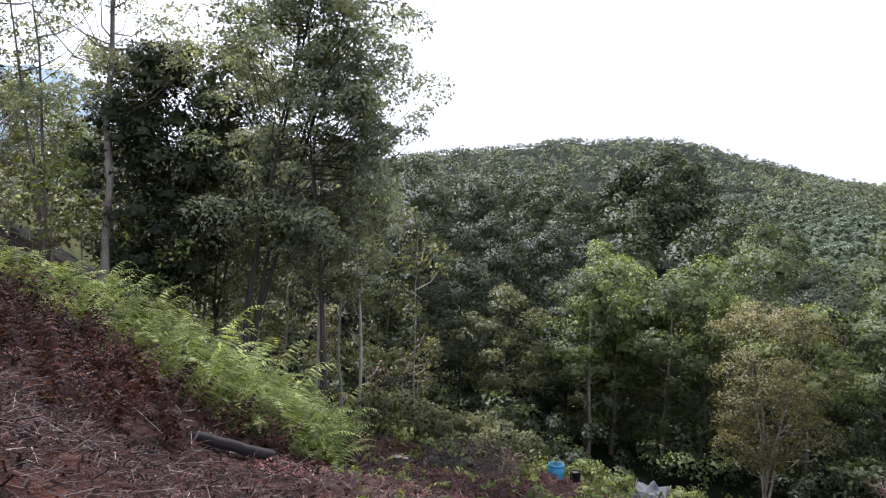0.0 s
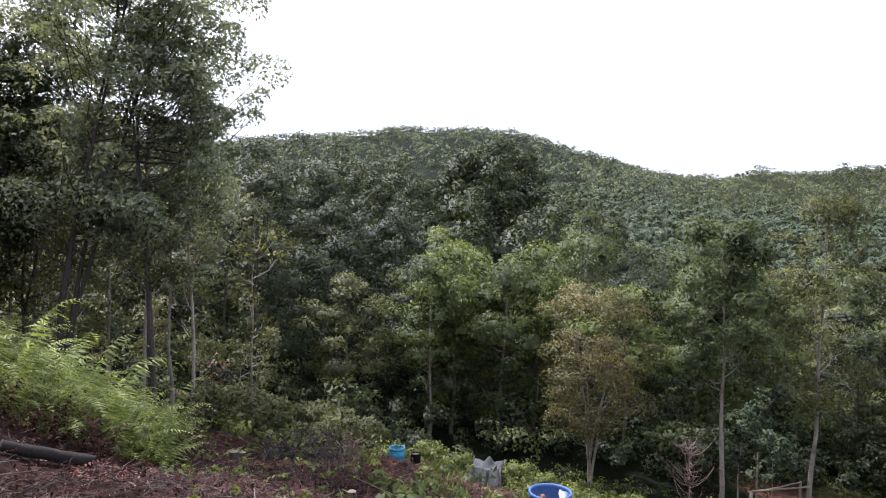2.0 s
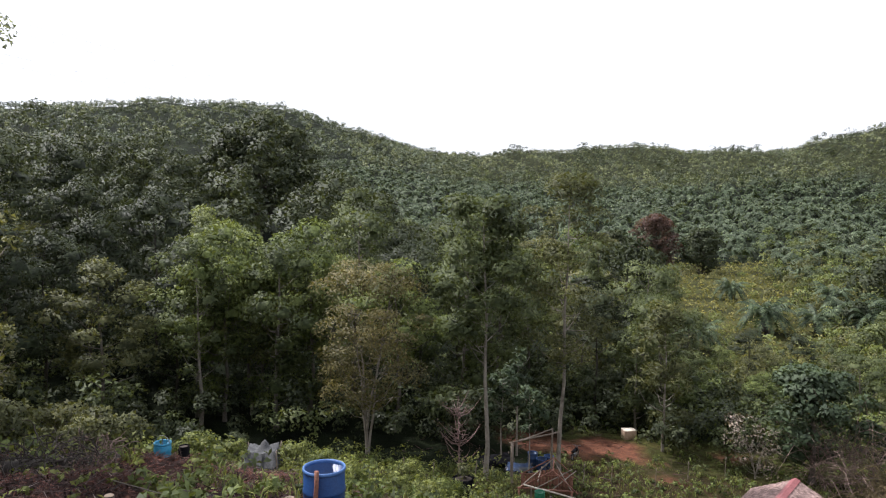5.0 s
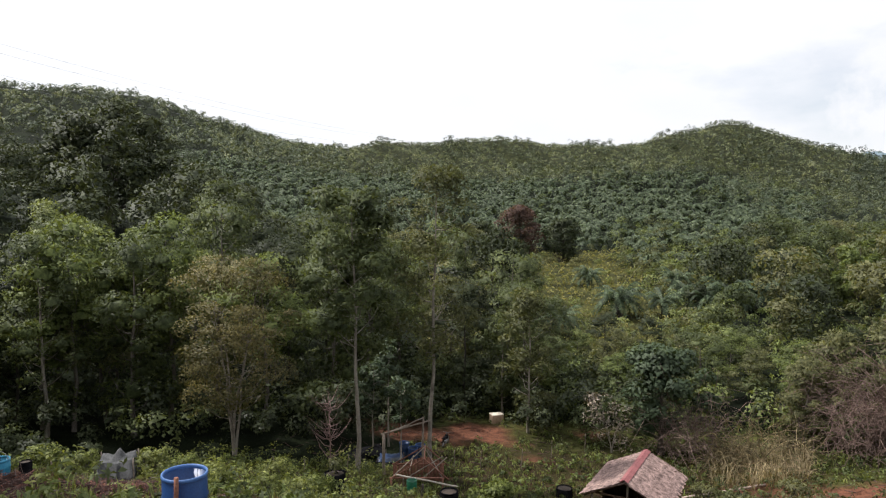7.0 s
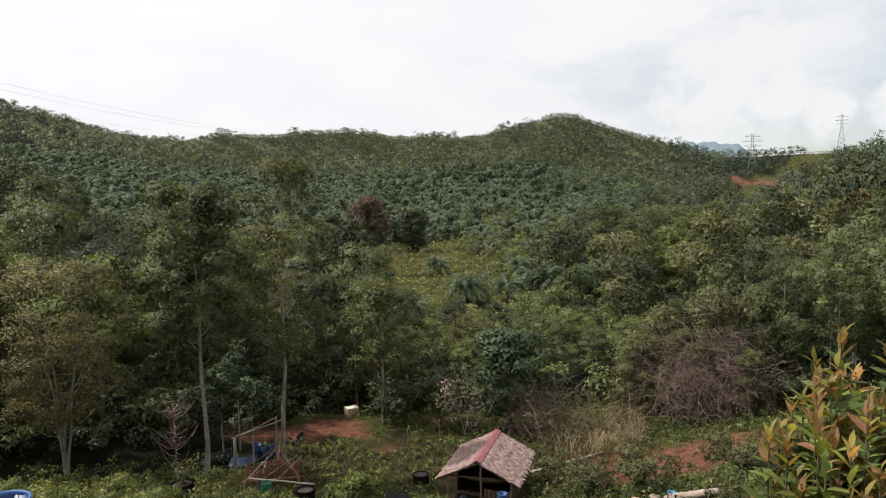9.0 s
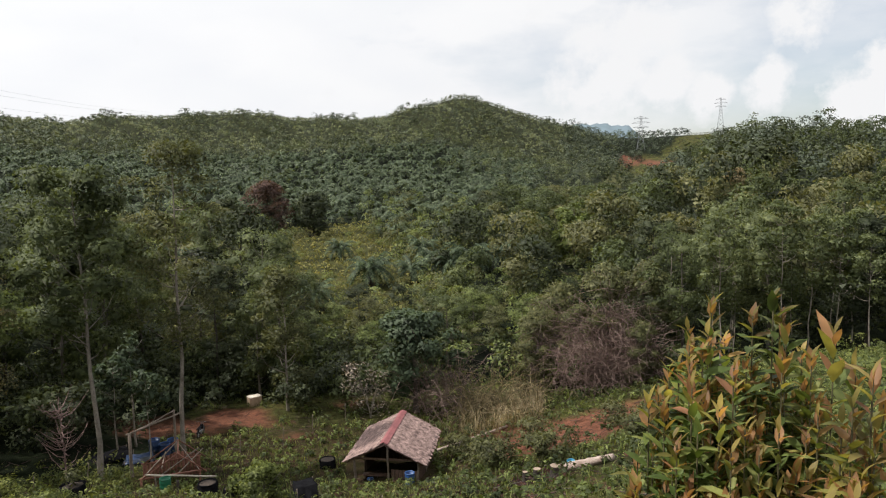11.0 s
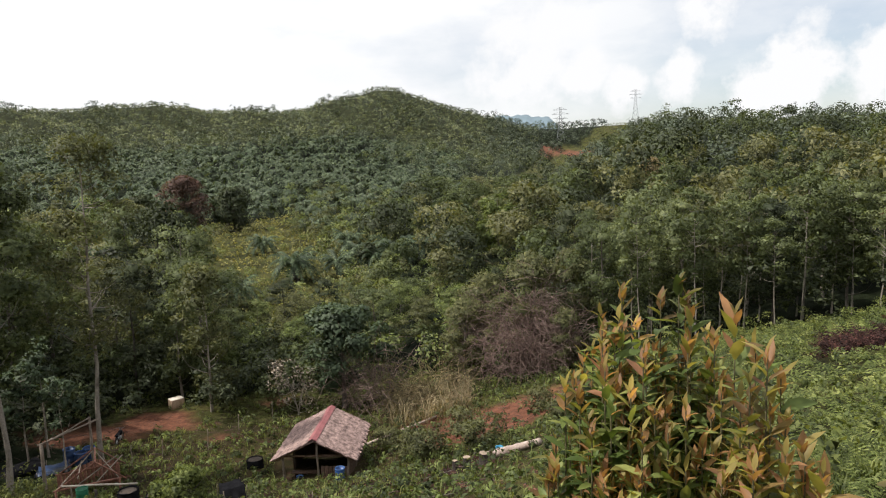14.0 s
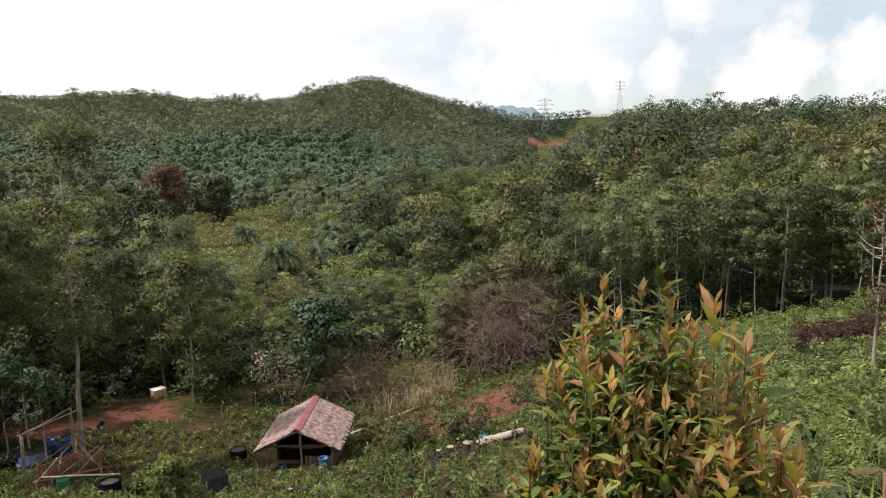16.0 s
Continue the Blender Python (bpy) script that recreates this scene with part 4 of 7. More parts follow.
# ---- oil palms ----
def frond_strip(rng, base, az, length, lift, n=5, wide=0.22):
    """One arching feathered frond: two rows of drooping leaflets as toothed strips."""
    t = np.linspace(0, 1, n + 1)
    dirv = np.array([math.cos(az), math.sin(az), 0])
    side = np.array([-math.sin(az), math.cos(az), 0])
    p = base + dirv * (t * length * (1 - 0.25 * t))[:, None] + np.array([0, 0, 1.0]) * (lift * length * t - 0.75 * length * t ** 2.2)[:, None]
    vs, fs = [], []
    for s in (-1, 1):
        for i in range(n):
            w = wide * length * math.sin(math.pi * (0.12 + 0.85 * (i + 0.5) / n)) * rng.uniform(0.8, 1.1)
            q = p[i] * 0.4 + p[i + 1] * 0.6 + side * s * w + dirv * w * 0.5 - np.array([0, 0, 0.55 * w])
            k = len(vs)
            vs += [p[i], p[i + 1], q]
            fs.append([k, k + 1, k + 2])
    return np.array(vs), np.array(fs)


def palm_crown(rng, centre, r, fronds, n):
    pieces = []
    for k in range(fronds):
        lift = rng.uniform(0.05, 0.95)
        pieces.append(frond_strip(rng, centre, rng.uniform(0, 6.28), r * rng.uniform(0.8, 1.1), lift, n))
    return gather(pieces)


def palm_field(name, seed, bearings, dists, gap, fronds, n, r, label, keep=None):
    rng = np.random.default_rng(seed)
    base = [palm_crown(rng, np.zeros(3), 1.0, fronds, n) for _ in range(5)]
    pieces = []
    for b, d in scatter(rng, bearings, dists, gap, 9000, keep):
        p = np.array(spot(b, d))
        v, f = base[rng.integers(5)]
        a, s = rng.uniform(0, 6.28), r * rng.uniform(0.8, 1.2)
        rot = np.array([[math.cos(a), -math.sin(a), 0], [math.sin(a), math.cos(a), 0], [0, 0, 1]])
        pieces.append(((v @ rot.T) * s + p + [0, 0, rng.uniform(1.5, 3.5)], f))
    v, f = gather(pieces)
    return stuff(name, v, f, M_PALM, label, "oil palms")


palm_field("oil_palms", 41, (-26, 24), (160, 300), 6.6, 22, 6, 4.9, "close rows of dark green oil palms on the plain", keep=lambda b, d: not (-1 < b < 9 and d < 190) and b < 20 + (300 - d) * 0.02)
palm_field("oil_palms", 42, (-30, 22), (300, 400), 6.4, 16, 4, 5.0, "dense oil palm plantation climbing the hill")


# ---- landmark trees ----
# the group on the bank
t = tree("tall_tree", 61, 13.4, 2.6, 4.6, 0.12, 60, 13000, 0.13, M_LEAF_BANK, M_BARK_PALE, clump_r=0.2, lean=(0.5, 0.2), bare=12, simple=True, width=0.6, label="tall slim pale-barked tree with sparse crown above ferns")
put(t, -73.3, 21)
t = tree("bank_tree", 62, 11.5, 2.5, 2.6, 0.08, 60, 15000, 0.13, M_LEAF_BANK, M_BARK, clump_r=0.2, stems=2, bare=8, simple=True, width=0.6, label="slender forked tree with light grey-green leaves")
put(t, -77.2, 22)
t = tree("bank_tree", 63, 16.5, 3.2, 3.6, 0.15, 160, 40000, 0.14, M_LEAF_BANK, M_BARK_DARK, clump_r=0.2, stems=4, top_heavy=0.2, bare=14, lean=(1.2, 2.1), simple=True, width=0.62, label="large dark-trunked forked tree with wide leafy crown")
put(t, -63.4, 20.5)
t = tree("bank_tree", 64, 8.0, 2.3, 0.8, 0.09, 150, 30000, 0.15, M_LEAF_DARK, M_BARK_DARK, clump_r=0.26, core=1, simple=True, width=0.62, label="dense dark green tree beside a pale trunk")
put(t, -69.0, 22.5)
t = tree("bank_tree", 60, 9.6, 2.3, 1.4, 0.08, 90, 18000, 0.14, M_LEAF_OLIVE, M_BARK_DARK, clump_r=0.24, stems=2, bare=10, simple=True, width=0.6, label="olive-brown leafy tree with thin dark forked stems")
put(t, -65.6, 23.0)
reach = lambda m, z, r: (0.545 * m, 0.839 * m, z, r)
t = tree("bank_tree", 69, 13.0, 2.1, 4.2, 0.11, 140, 36000, 0.13, M_LEAF_BANK, M_BARK_DARK, clump_r=0.22, stems=2, top_heavy=0.5, bare=8, simple=True, width=0.62,
         extra=[reach(2.0, 7.9, 0.42), reach(2.35, 8.3, 0.42), reach(2.65, 8.6, 0.32), reach(2.5, 8.0, 0.3), reach(1.9, 10.2, 0.4)], label="dense dark-trunked tree with one limb reaching out sideways")
put(t, -57.2, 20)
for k, (b, d, s, h) in enumerate([(-57.9, 20.5, 71, 10.5), (-55.9, 21.5, 72, 9.0), (-54.4, 21, 73, 9.6)]):
    t = tree("slender_tree", s, h, 1.7, 3.2, 0.06, 34, 8000, 0.13, M_LEAF_BANK if k else M_LEAF_OLIVE, M_BARK_PALE, clump_r=0.24, bare=8, simple=True, width=0.6, label="slender pale-trunked tree at the woodland edge", group="slender trees on the bank")
    put(t, b, d)
t = tree("bank_tree", 65, 10.5, 2.4, 3.2, 0.12, 24, 2600, 0.15, M_LEAF_LIGHT, M_BARK, clump_r=0.28, bare=6, label="light green tree with thin twisted branches")
put(t, -80.5, 24)
t = tree("bank_tree", 66, 9.0, 2.2, 2.4, 0.10, 24, 2600, 0.15, M_LEAF_OLIVE, M_BARK, clump_r=0.28, bare=6, label="thin olive green tree behind the fern bank")
put(t, -86.0, 22)
sap = tree("sapling", 67, 6.0, 1.1, 1.5, 0.05, 14, 900, 0.17, M_LEAF_OLIVE, M_BARK_PALE, clump_r=0.4, bare=6, simple=True, width=0.6, label="thin olive sapling among slender trunks", group="saplings under the bank trees")
put(sap, -66.5, 23)
rng = np.random.default_rng(68)
for b, d in scatter(rng, (-84, -49), (22, 36), 1.9, 60):
    put_copy(sap, b, d, rng.uniform(0, 360), rng.uniform(0.6, 1.25), rng.uniform(0.8, 1.3))

# round the clearing
t = tree("tan_tree", 81, 9.8, 2.9, 2.6, 0.16, 70, 17000, 0.17, M_LEAF_TAN, M_BARK_PALE, clump_r=0.3, width=0.55, simple=True, stems=4, bare=12, label="bushy tree with tan-olive foliage and pale forked stems")
put(t, -22.9, 38)
t = tree("forest_tree", 82, 14.6, 2.6, 6.0, 0.135, 44, 11000, 0.27, M_LEAF, M_BARK_PALE, clump_r=0.3, width=0.6, core=5, simple=True, label="tall straight tree with bare pale trunk and bright crown")
put(t, -13.2, 36)
t = tree("tall_tree", 83, 16.4, 2.4, 6.5, 0.14, 44, 6500, 0.2, M_LEAF_OLIVE, M_BARK_PALE, clump_r=0.3, lean=(0.4, 0), bare=9, top_heavy=0.2, label="tall bare-trunked tree with thin browning foliage beside the shed")
put(t, -7.2, 36.6)
t = tree("slim_tree", 84, 9.5, 2.0, 1.6, 0.11, 30, 4200, 0.24, M_LEAF_OLIVE, M_BARK_PALE, clump_r=0.4, label="slim olive tree beside the red earth track")
put(t, 0.9, 48)
t = tree("slim_tree", 85, 8.5, 1.8, 1.0, 0.10, 24, 3400, 0.24, M_LEAF, M_BARK_PALE, clump_r=0.4, label="slim green tree at the clearing's edge")
put(t, -1.2, 52)
t = tree("round_tree", 86, 6.4, 2.9, 0.9, 0.2, 34, 5200, 0.32, M_LEAF_BLUE, M_BARK, clump_r=0.28, width=0.6, core=5, top_heavy=0.9, label="round tree with bluish-green crown behind the hut")
put(t, 11.4, 45.5)
t = tree("dark_tree", 87, 12.5, 4.2, 2.0, 0.3, 44, 6000, 0.42, M_LEAF_DARK, M_BARK_DARK, clump_r=0.3, label="dense round dark green tree at the meadow's edge")
put(t, -2.0, 68)
t = tree("big_tree", 88, 15.5, 8.0, 2.0, 0.5, 70, 12000, 0.5, M_LEAF_DARK, M_BARK_DARK, clump_r=0.24, width=0.7, core=6, label="huge dark spreading tree on the wooded rise")
put(t, -31.5, 105)
t = tree("red_tree", 89, 12.5, 5.4, 0.5, 0.3, 90, 8000, 0.6, M_LEAF_RED, M_BARK_DARK, clump_r=0.3, label="tree with dull reddish-purple foliage before oil palms")
put(t, 0.2, 172)
t = tree("dark_tree", 90, 9.5, 4.4, 0.5, 0.3, 60, 4500, 0.65, M_LEAF_DARK, M_BARK_DARK, clump_r=0.3, label="round dark green tree before oil palms")
put(t, 3.6, 170)
put_copy(t, -3.0, 176, 60, 0.9)
t = tree("bright_tree", 91, 9.5, 3.2, 1.0, 0.2, 34, 3200, 0.6, M_LEAF_LIGHT, M_BARK, clump_r=0.3, label="bright green tree standing above valley scrub")
put(t, 24.6, 105)
t = tree("flowering_tree", 92, 10.5, 4.0, 3.0, 0.22, 40, 1900, 0.42, M_STRAW, M_BARK_PALE, clump_r=0.24, bare=20, label="half-bare tree with pale whitish twigs and leaves")
put(t, 36.7, 118)
t = tree("edge_sapling", 93, 4.6, 1.2, 1.8, 0.06, 14, 700, 0.16, M_LEAF_BROWN, M_BARK_PALE, clump_r=0.3, bare=6, label="young tree with reddish leaves above the ferns")
put(t, 53.2, 21)
pale = tree("pale_sapling", 94, 4.8, 0.9, 1.6, 0.05, 12, 700, 0.26, M_LEAF_BLUE, M_BARK_PALE, clump_r=0.42, bare=4, label="thin sapling with pale bluish-green leaves", group="saplings by the shed")
put(pale, -9.6, 38.5)
put_copy(pale, -11.9, 40, 120, 1.1)
put_copy(pale, -10.6, 42, 220, 1.3)
t = tree("flowering_shrub", 95, 3.4, 1.9, 0.4, 0.07, 26, 1000, 0.19, M_PALELEAF, M_BARK_PALE, clump_r=0.3, stems=3, bare=8, label="shrub with pale withered leaves behind the hut")
put(t, 7.6, 45)
slim = tree("slim_trunk_tree", 96, 8.2, 1.4, 3.6, 0.055, 20, 1700, 0.26, M_LEAF, M_BARK_PALE, clump_r=0.36, bare=4, simple=True, width=0.6, label="slim pale-trunked tree at the top of the fern slope", group="slim trees above the ferns")
put(slim, 41.6, 47)
rng = np.random.default_rng(97)
for b, d in scatter(rng, (35, 58), (45.5, 52), 1.5, 60):
    put_copy(slim, b, d, rng.uniform(0, 360), rng.uniform(0.75, 1.1), rng.uniform(0.85, 1.15))


# ---- palms that stand singly ----
def oil_palm(seed, r=5.2, stem=2.6, fronds=38):
    rng = np.random.default_rng(seed)
    root = tagged(new("oil_palm"), "young oil palm with drooping feathered fronds in valley scrub", "oil palm", "single oil palms")
    pts = np.array([[0, 0, -0.3], [0, 0, stem * 0.5], [0, 0, stem]])
    v, f = tube(pts, [0.42, 0.36, 0.4], 9)
    part("trunk", mesh_from("trunk", v, f, M_BARK_DARK, True), root)
    pieces = [frond_strip(rng, np.array([0, 0, stem]), k * 2.4 + rng.uniform(-0.2, 0.2), r * rng.uniform(0.8, 1.1), 0.05 + 1.0 * k / fronds, 14, 0.16) for k in range(fronds)]
    v, f = gather(pieces)
    part("crown", mesh_from("crown", v, f, M_PALM), root)
    return root


palm = put(oil_palm(101), 8.0, 98, 0, 1.0)
for b, d, s in ((11.4, 100, 0.8), (16.1, 103, 1.1), (3.2, 84, 0.85), (13.2, 108, 0.9), (14.6, 100, 0.8), (18.2, 108, 1.0), (5.6, 128, 0.8), (-7.0, 120, 1.0), (12.4, 124, 0.9), (20.5, 112, 0.9)):
    put_copy(palm, b, d, b * 37, s)


# ---- dead and dry growth ----
def tangle(name, seed, w, h, count, mat, label, category, curl=0.5, thick=0.012):
    """A heap of looping dead stems, in bundles."""
    rng = np.random.default_rng(seed)
    root = tagged(new(name), label, category)
    for bundle in range(6):
        pieces = []
        turn = bundle * 1.047
        for _ in range(count // 6):
            a = turn + rng.uniform(-0.6, 0.6)
            r = w * 0.5 * math.sqrt(rng.uniform(0, 1))
            p = np.array([math.cos(a) * r, math.sin(a) * r, rng.uniform(-0.1, h * 0.75) * (1 - (r / w) ** 2)])
            d = unit(rng.normal(0, 1, 3) + [0, 0, 0.9])
            pts = [p]
            ln = rng.uniform(0.12, 0.3) * h * (0.62 if curl > 0.4 else 1.0)
            for _k in range(5):
                p = p + d * ln
                d = unit(d + rng.normal(0, curl * (1.5 if curl > 0.4 else 1.0), 3) - [0, 0, 0.2])
                pts.append(p)
            pts = np.array(pts)
            pts[:, 2] = np.maximum(pts[:, 2], -0.1)
            pieces.append(tube(pts, np.linspace(thick, thick * 0.35, 6) * rng.uniform(0.6, 1.6), 3))
        v, f = gather(pieces)
        part("creeper", mesh_from("creeper", v, f, mat), root)
    return root


put(tangle("dead_vine_thicket", 118, 3.2, 4.0, 320, M_TWIG, "low pinkish-brown dead vines beside a thicket", "dead vines", 0.5, 0.016), 29.3, 46.2)
put(tangle("dead_vine_thicket", 119, 3.0, 4.8, 320, M_TWIG, "brown dead vines hanging over bushes", "dead vines", 0.5, 0.016), 25.3, 46)
put(tangle("dead_vine_thicket", 111, 4.2, 6.8, 600, M_TWIG, "tangle of dry pinkish-brown vines over a thicket", "dead vines", 0.5, 0.018), 27.3, 47)
put(tangle("dead_vine_thicket", 112, 4.5, 5.2, 380, M_TWIG, "grey-brown dead creepers hanging over bushes", "dead vines", 0.5, 0.017), 23.6, 49)
put(tangle("dead_vine_thicket", 113, 3.6, 3.6, 260, M_TWIG, "brown withered creepers below a round tree", "dead vines", 0.4, 0.016), 13.5, 45)
t = tree("vine_tree", 117, 7.5, 2.8, 0.8, 0.16, 30, 7000, 0.26, M_LEAF_OLIVE, M_BARK, clump_r=0.3, width=0.6, core=6, simple=True, bare=20, label="olive tree overgrown with dead brown vines")
put(t, 27.0, 49)
put_copy(t, 23.2, 51, 70, 0.85)
put_copy(t, 30.2, 50, 150, 0.95)
put_copy(t, 29.8, 45.4, 40, 0.5)
put_copy(t, 25.2, 47.5, 280, 0.7)
put_copy(t, 21.4, 48.5, 20, 0.7)
t = tree("dead_shrub", 114, 4.4, 1.5, 1.5, 0.05, 26, 200, 0.08, M_LEAF_RED, M_DEADSAP, clump_r=0.2, bare=34, label="leafless pinkish-grey dead sapling by tall trunks", category="dead shrub")
put(t, -15.4, 33.5)
put(tangle("dry_reed_clump", 115, 5.0, 2.4, 210, M_STRAW, "clump of dry straw-coloured reeds at the thicket's foot", "dry reeds", 0.25, 0.022), 18.9, 44)
put(tangle("dry_reed_clump", 116, 3.0, 1.6, 150, M_STRAW, "low dry straw-coloured grass clump", "dry reeds", 0.25, 0.02), 16.3, 42.5)


# ---- ferns, weeds, litter ----
def fern_frond(rng, base, az, length, n=8, lift=0.75, wide=0.24):
    """An arching frond with a row of narrow leaflets down each side."""
    t = np.linspace(0, 1, n + 1)
    d = np.array([math.cos(az), math.sin(az), 0])
    s = np.array([-math.sin(az), math.cos(az), 0])
    p = base + d * (t * length * 0.85)[:, None] + np.array([0, 0, 1.0]) * (lift * length * (t - 0.72 * t ** 2.2))[:, None]
    vs, fs = [], []
    for sd in (-1, 1):
        for i in range(1, n):
            w = length * wide * (1 - i / n) ** 0.7 * rng.uniform(0.6, 1.25)
            q = p[i] + s * sd * w + d * w * rng.uniform(0.1, 0.8) + np.array([0, 0, -w * rng.uniform(0.15, 0.5)])
            k = len(vs)
            vs += [p[i], p[i] * 0.45 + p[i + 1] * 0.55, q]
            fs.append([k, k + 1, k + 2])
    return np.array(vs), np.array(fs)


def fern_bed(name, seed, places, length, fronds, mat, label, n=8, lift=0.75, variants=6, wide=0.24):
    rng = np.random.default_rng(seed)
    base = []
    for _ in range(variants):
        base.append(gather([fern_frond(rng, np.zeros(3), rng.uniform(0, 6.28), rng.uniform(0.7, 1.15), n, lift * rng.uniform(0.5, 1.4), wide) for _k in range(fronds)]))
    pieces = []
    for b, d in places:
        p = np.array(spot(b, d))
        v, f = base[rng.integers(variants)]
        a, s = rng.uniform(0, 6.28), length * rng.uniform(0.65, 1.25)
        rot = np.array([[math.cos(a), -math.sin(a), 0], [math.sin(a), math.cos(a), 0], [0, 0, 1]])
        pieces.append(((v @ rot.T) * s + p, f))
    v, f = gather(pieces)
    return stuff(name, v, f, mat, label, "ferns")


rng = np.random.default_rng(121)


def bank(b, d):
    near = 12.3 + max(0, -70 - b) * 0.22
    return near < d < 18.5 - max(0, b + 62) * 0.3


fern_bed("fern_bank", 122, scatter(rng, (-92, -56), (12, 18.5), 0.42, 6000, bank), 1.0, 8, M_FERN_LOW, "undergrowth of green bracken on the bank", 12, 1.0, 10)
fern_bed("fern_bank", 121, scatter(rng, (-92, -56), (12, 18), 0.42, 6000, lambda b, d: bank(b, d) and math.sin(b * 0.9 + d * 1.7) + math.sin(b * 2.3 - d) > -0.75), 1.12, 8, M_FERN,
         "bank of bright yellow-green bracken ferns", 22, 1.45, 16, 0.22)
fern_bed("fern_bank", 119, scatter(rng, (-67.5, -60.5), (12.8, 15.4), 0.55, 300), 1.55, 9, M_FERN, "tall bright bracken crowning the bank's end", 24, 1.5, 10, 0.2)
fern_bed("fern_bank", 123, scatter(rng, (-57, -50), (11.5, 15), 0.5, 300), 0.38, 7, M_FERN, "low bright green ferns below the bank", 8)
fern_bed("low_ferns", 124, scatter(rng, (37, 72), (19, 47), 0.5, 9000, lambda b, d: not (abs(b - 51.1) < 2.9 and 28.5 < d < 34)), 0.9, 7, M_FERN_LOW, "green fern carpet over the slope", 6, 0.6, 10)
fern_bed("low_ferns", 118, scatter(rng, (37, 72), (5.5, 19), 0.42, 4000, lambda b, d: d > 7 or b > 48), 0.75, 8, M_FERN_LOW, "fine green fern carpet on the near slope", 13, 0.8, 12, 0.2)
fern_bed("low_ferns", 125, scatter(rng, (-50, 36), (7, 46), 1.1, 900, lambda b, d: d < 33 or b > 16), 0.5, 6, M_FERN_LOW, "scattered ferns on cleared slope", 6, 0.7)
fern_bed("dead_ferns", 126, scatter(rng, (-95, -26), (3.5, 19), 0.34, 6000, lambda b, d: d < 12.6 or b > -53), 0.4, 5, M_DEADFERN, "withered red-brown bracken litter", 10, 0.25, 10, 0.16)
fern_bed("dead_ferns", 120, scatter(rng, (-94, -60), (8.6, 15.5), 0.3, 5000, lambda b, d: (b < -68 or d > 11.4) and d < 13 + max(0, -70 - b) * 0.22 and d > 8.6 + 2.2 * math.sin(b * 0.7) ** 2), 0.65, 7, M_DEADFERN, "heap of withered bracken under the fern bank", 12, 2.0, 10, 0.15)
fern_bed("dead_ferns", 110, scatter(rng, (-64, -24), (8.5, 18), 0.32, 6000, lambda b, d: d < 12.4 or b > -56), 0.42, 5, M_REDFERN, "withered red-brown bracken over the brow", 10, 0.4, 8, 0.18)
fern_bed("dead_ferns", 127, scatter(rng, (-26, 30), (6, 30), 0.8, 900, lambda b, d: d < 22 or b > 6), 0.5, 6, M_REDFERN, "patches of withered red-brown bracken", 6, 0.25)
fern_bed("dead_ferns", 128, scatter(rng, (48.4, 53.9), (29, 34), 0.28, 1500), 0.75, 6, M_DEADFERN, "dark red patch of dead ferns on the green slope", 7, 1.2)


def weed_bed(name, seed, places, height, leaves, leaf, mat, label, width=0.5):
    rng = np.random.default_rng(seed)
    at = np.array(places)
    x, y = polar(at[:, 0], at[:, 1])
    z = land(x, y)
    n = len(x)
    h = height * rng.uniform(0.4, 1.4, n)
    d = unit(rng.normal(0, 1, (n, leaves, 3)) + [0, 0, 0.6])
    c = np.stack([x, y, z], -1)[:, None] + np.abs(d) * np.sign(d) * (h[:, None, None] * np.array([0.7, 0.7, 0.55]) * rng.uniform(0.3, 1, (n, leaves, 1))) + [0, 0, 1] * (h * 0.45)[:, None, None]
    c[..., 2] = np.maximum(c[..., 2], z[:, None] + 0.02)
    v, f = leaf_cards(rng, c.reshape(-1, 3), d.reshape(-1, 3), leaf, width, 0.2, 0.6)
    return stuff(name, v, f, mat, label, "weeds")


def blades(name, seed, places, height, count, mat, label):
    """Tufts of grass: thin bent blades."""
    rng = np.random.default_rng(seed)
    at = np.array(places)
    x, y = polar(at[:, 0], at[:, 1])
    z = land(x, y)
    n = len(x)
    base = np.repeat(np.stack([x, y, z], -1), count, 0) + np.column_stack([rng.normal(0, 0.07, (n * count, 2)), np.zeros(n * count)])
    h = np.repeat(height * rng.uniform(0.5, 1.3, n), count) * rng.uniform(0.6, 1.1, n * count)
    a = rng.uniform(0, 6.28, n * count)
    out = np.column_stack([np.cos(a), np.sin(a), np.zeros(n * count)])
    side = np.column_stack([-np.sin(a), np.cos(a), np.zeros(n * count)]) * 0.012
    mid_ = base + out * (h * 0.22)[:, None] + [0, 0, 1] * (h * 0.65)[:, None]
    tip = base + out * (h * 0.62)[:, None] + [0, 0, 1] * (h * 0.8)[:, None]
    v = np.stack([base - side, base + side, mid_ + side, mid_ - side, tip], 1).reshape(-1, 3)
    k = np.arange(n * count)[:, None] * 5
    f = np.concatenate([k + [0, 1, 2], k + [0, 2, 3], k + [3, 2, 4]])
    return stuff(name, v, f, mat, label, "grass")


rng = np.random.default_rng(131)
slope = lambda b, d: (d < (37.5 if b < -9 else 44) or b > 10 or (b > -9 and d < 56 and math.sin(b * 2.1 + d) > 0.0)) and not (abs(b - 9) < 3.6 and 32 < d < 37)
net_gap = lambda b, d: not (abs(b + 31.4) < 3.2 and 15.5 < d < 21.5) and not (abs(b + 38.2) < 2.0 and 14 < d < 18)
lit_slope = lambda b, d: slope(b, d) and net_gap(b, d) and vegetated(b, d) and not (19 < b < 29 and 23.5 < d < 28) and not (b < -40 and d < 15.5)
weed_bed("weeds", 129, scatter(rng, (-56, -24), (8.5, 19), 0.62, 900, net_gap), 0.2, 12, 0.12, M_LEAF_LIME, "low yellow-green plants sprouting from brown litter")
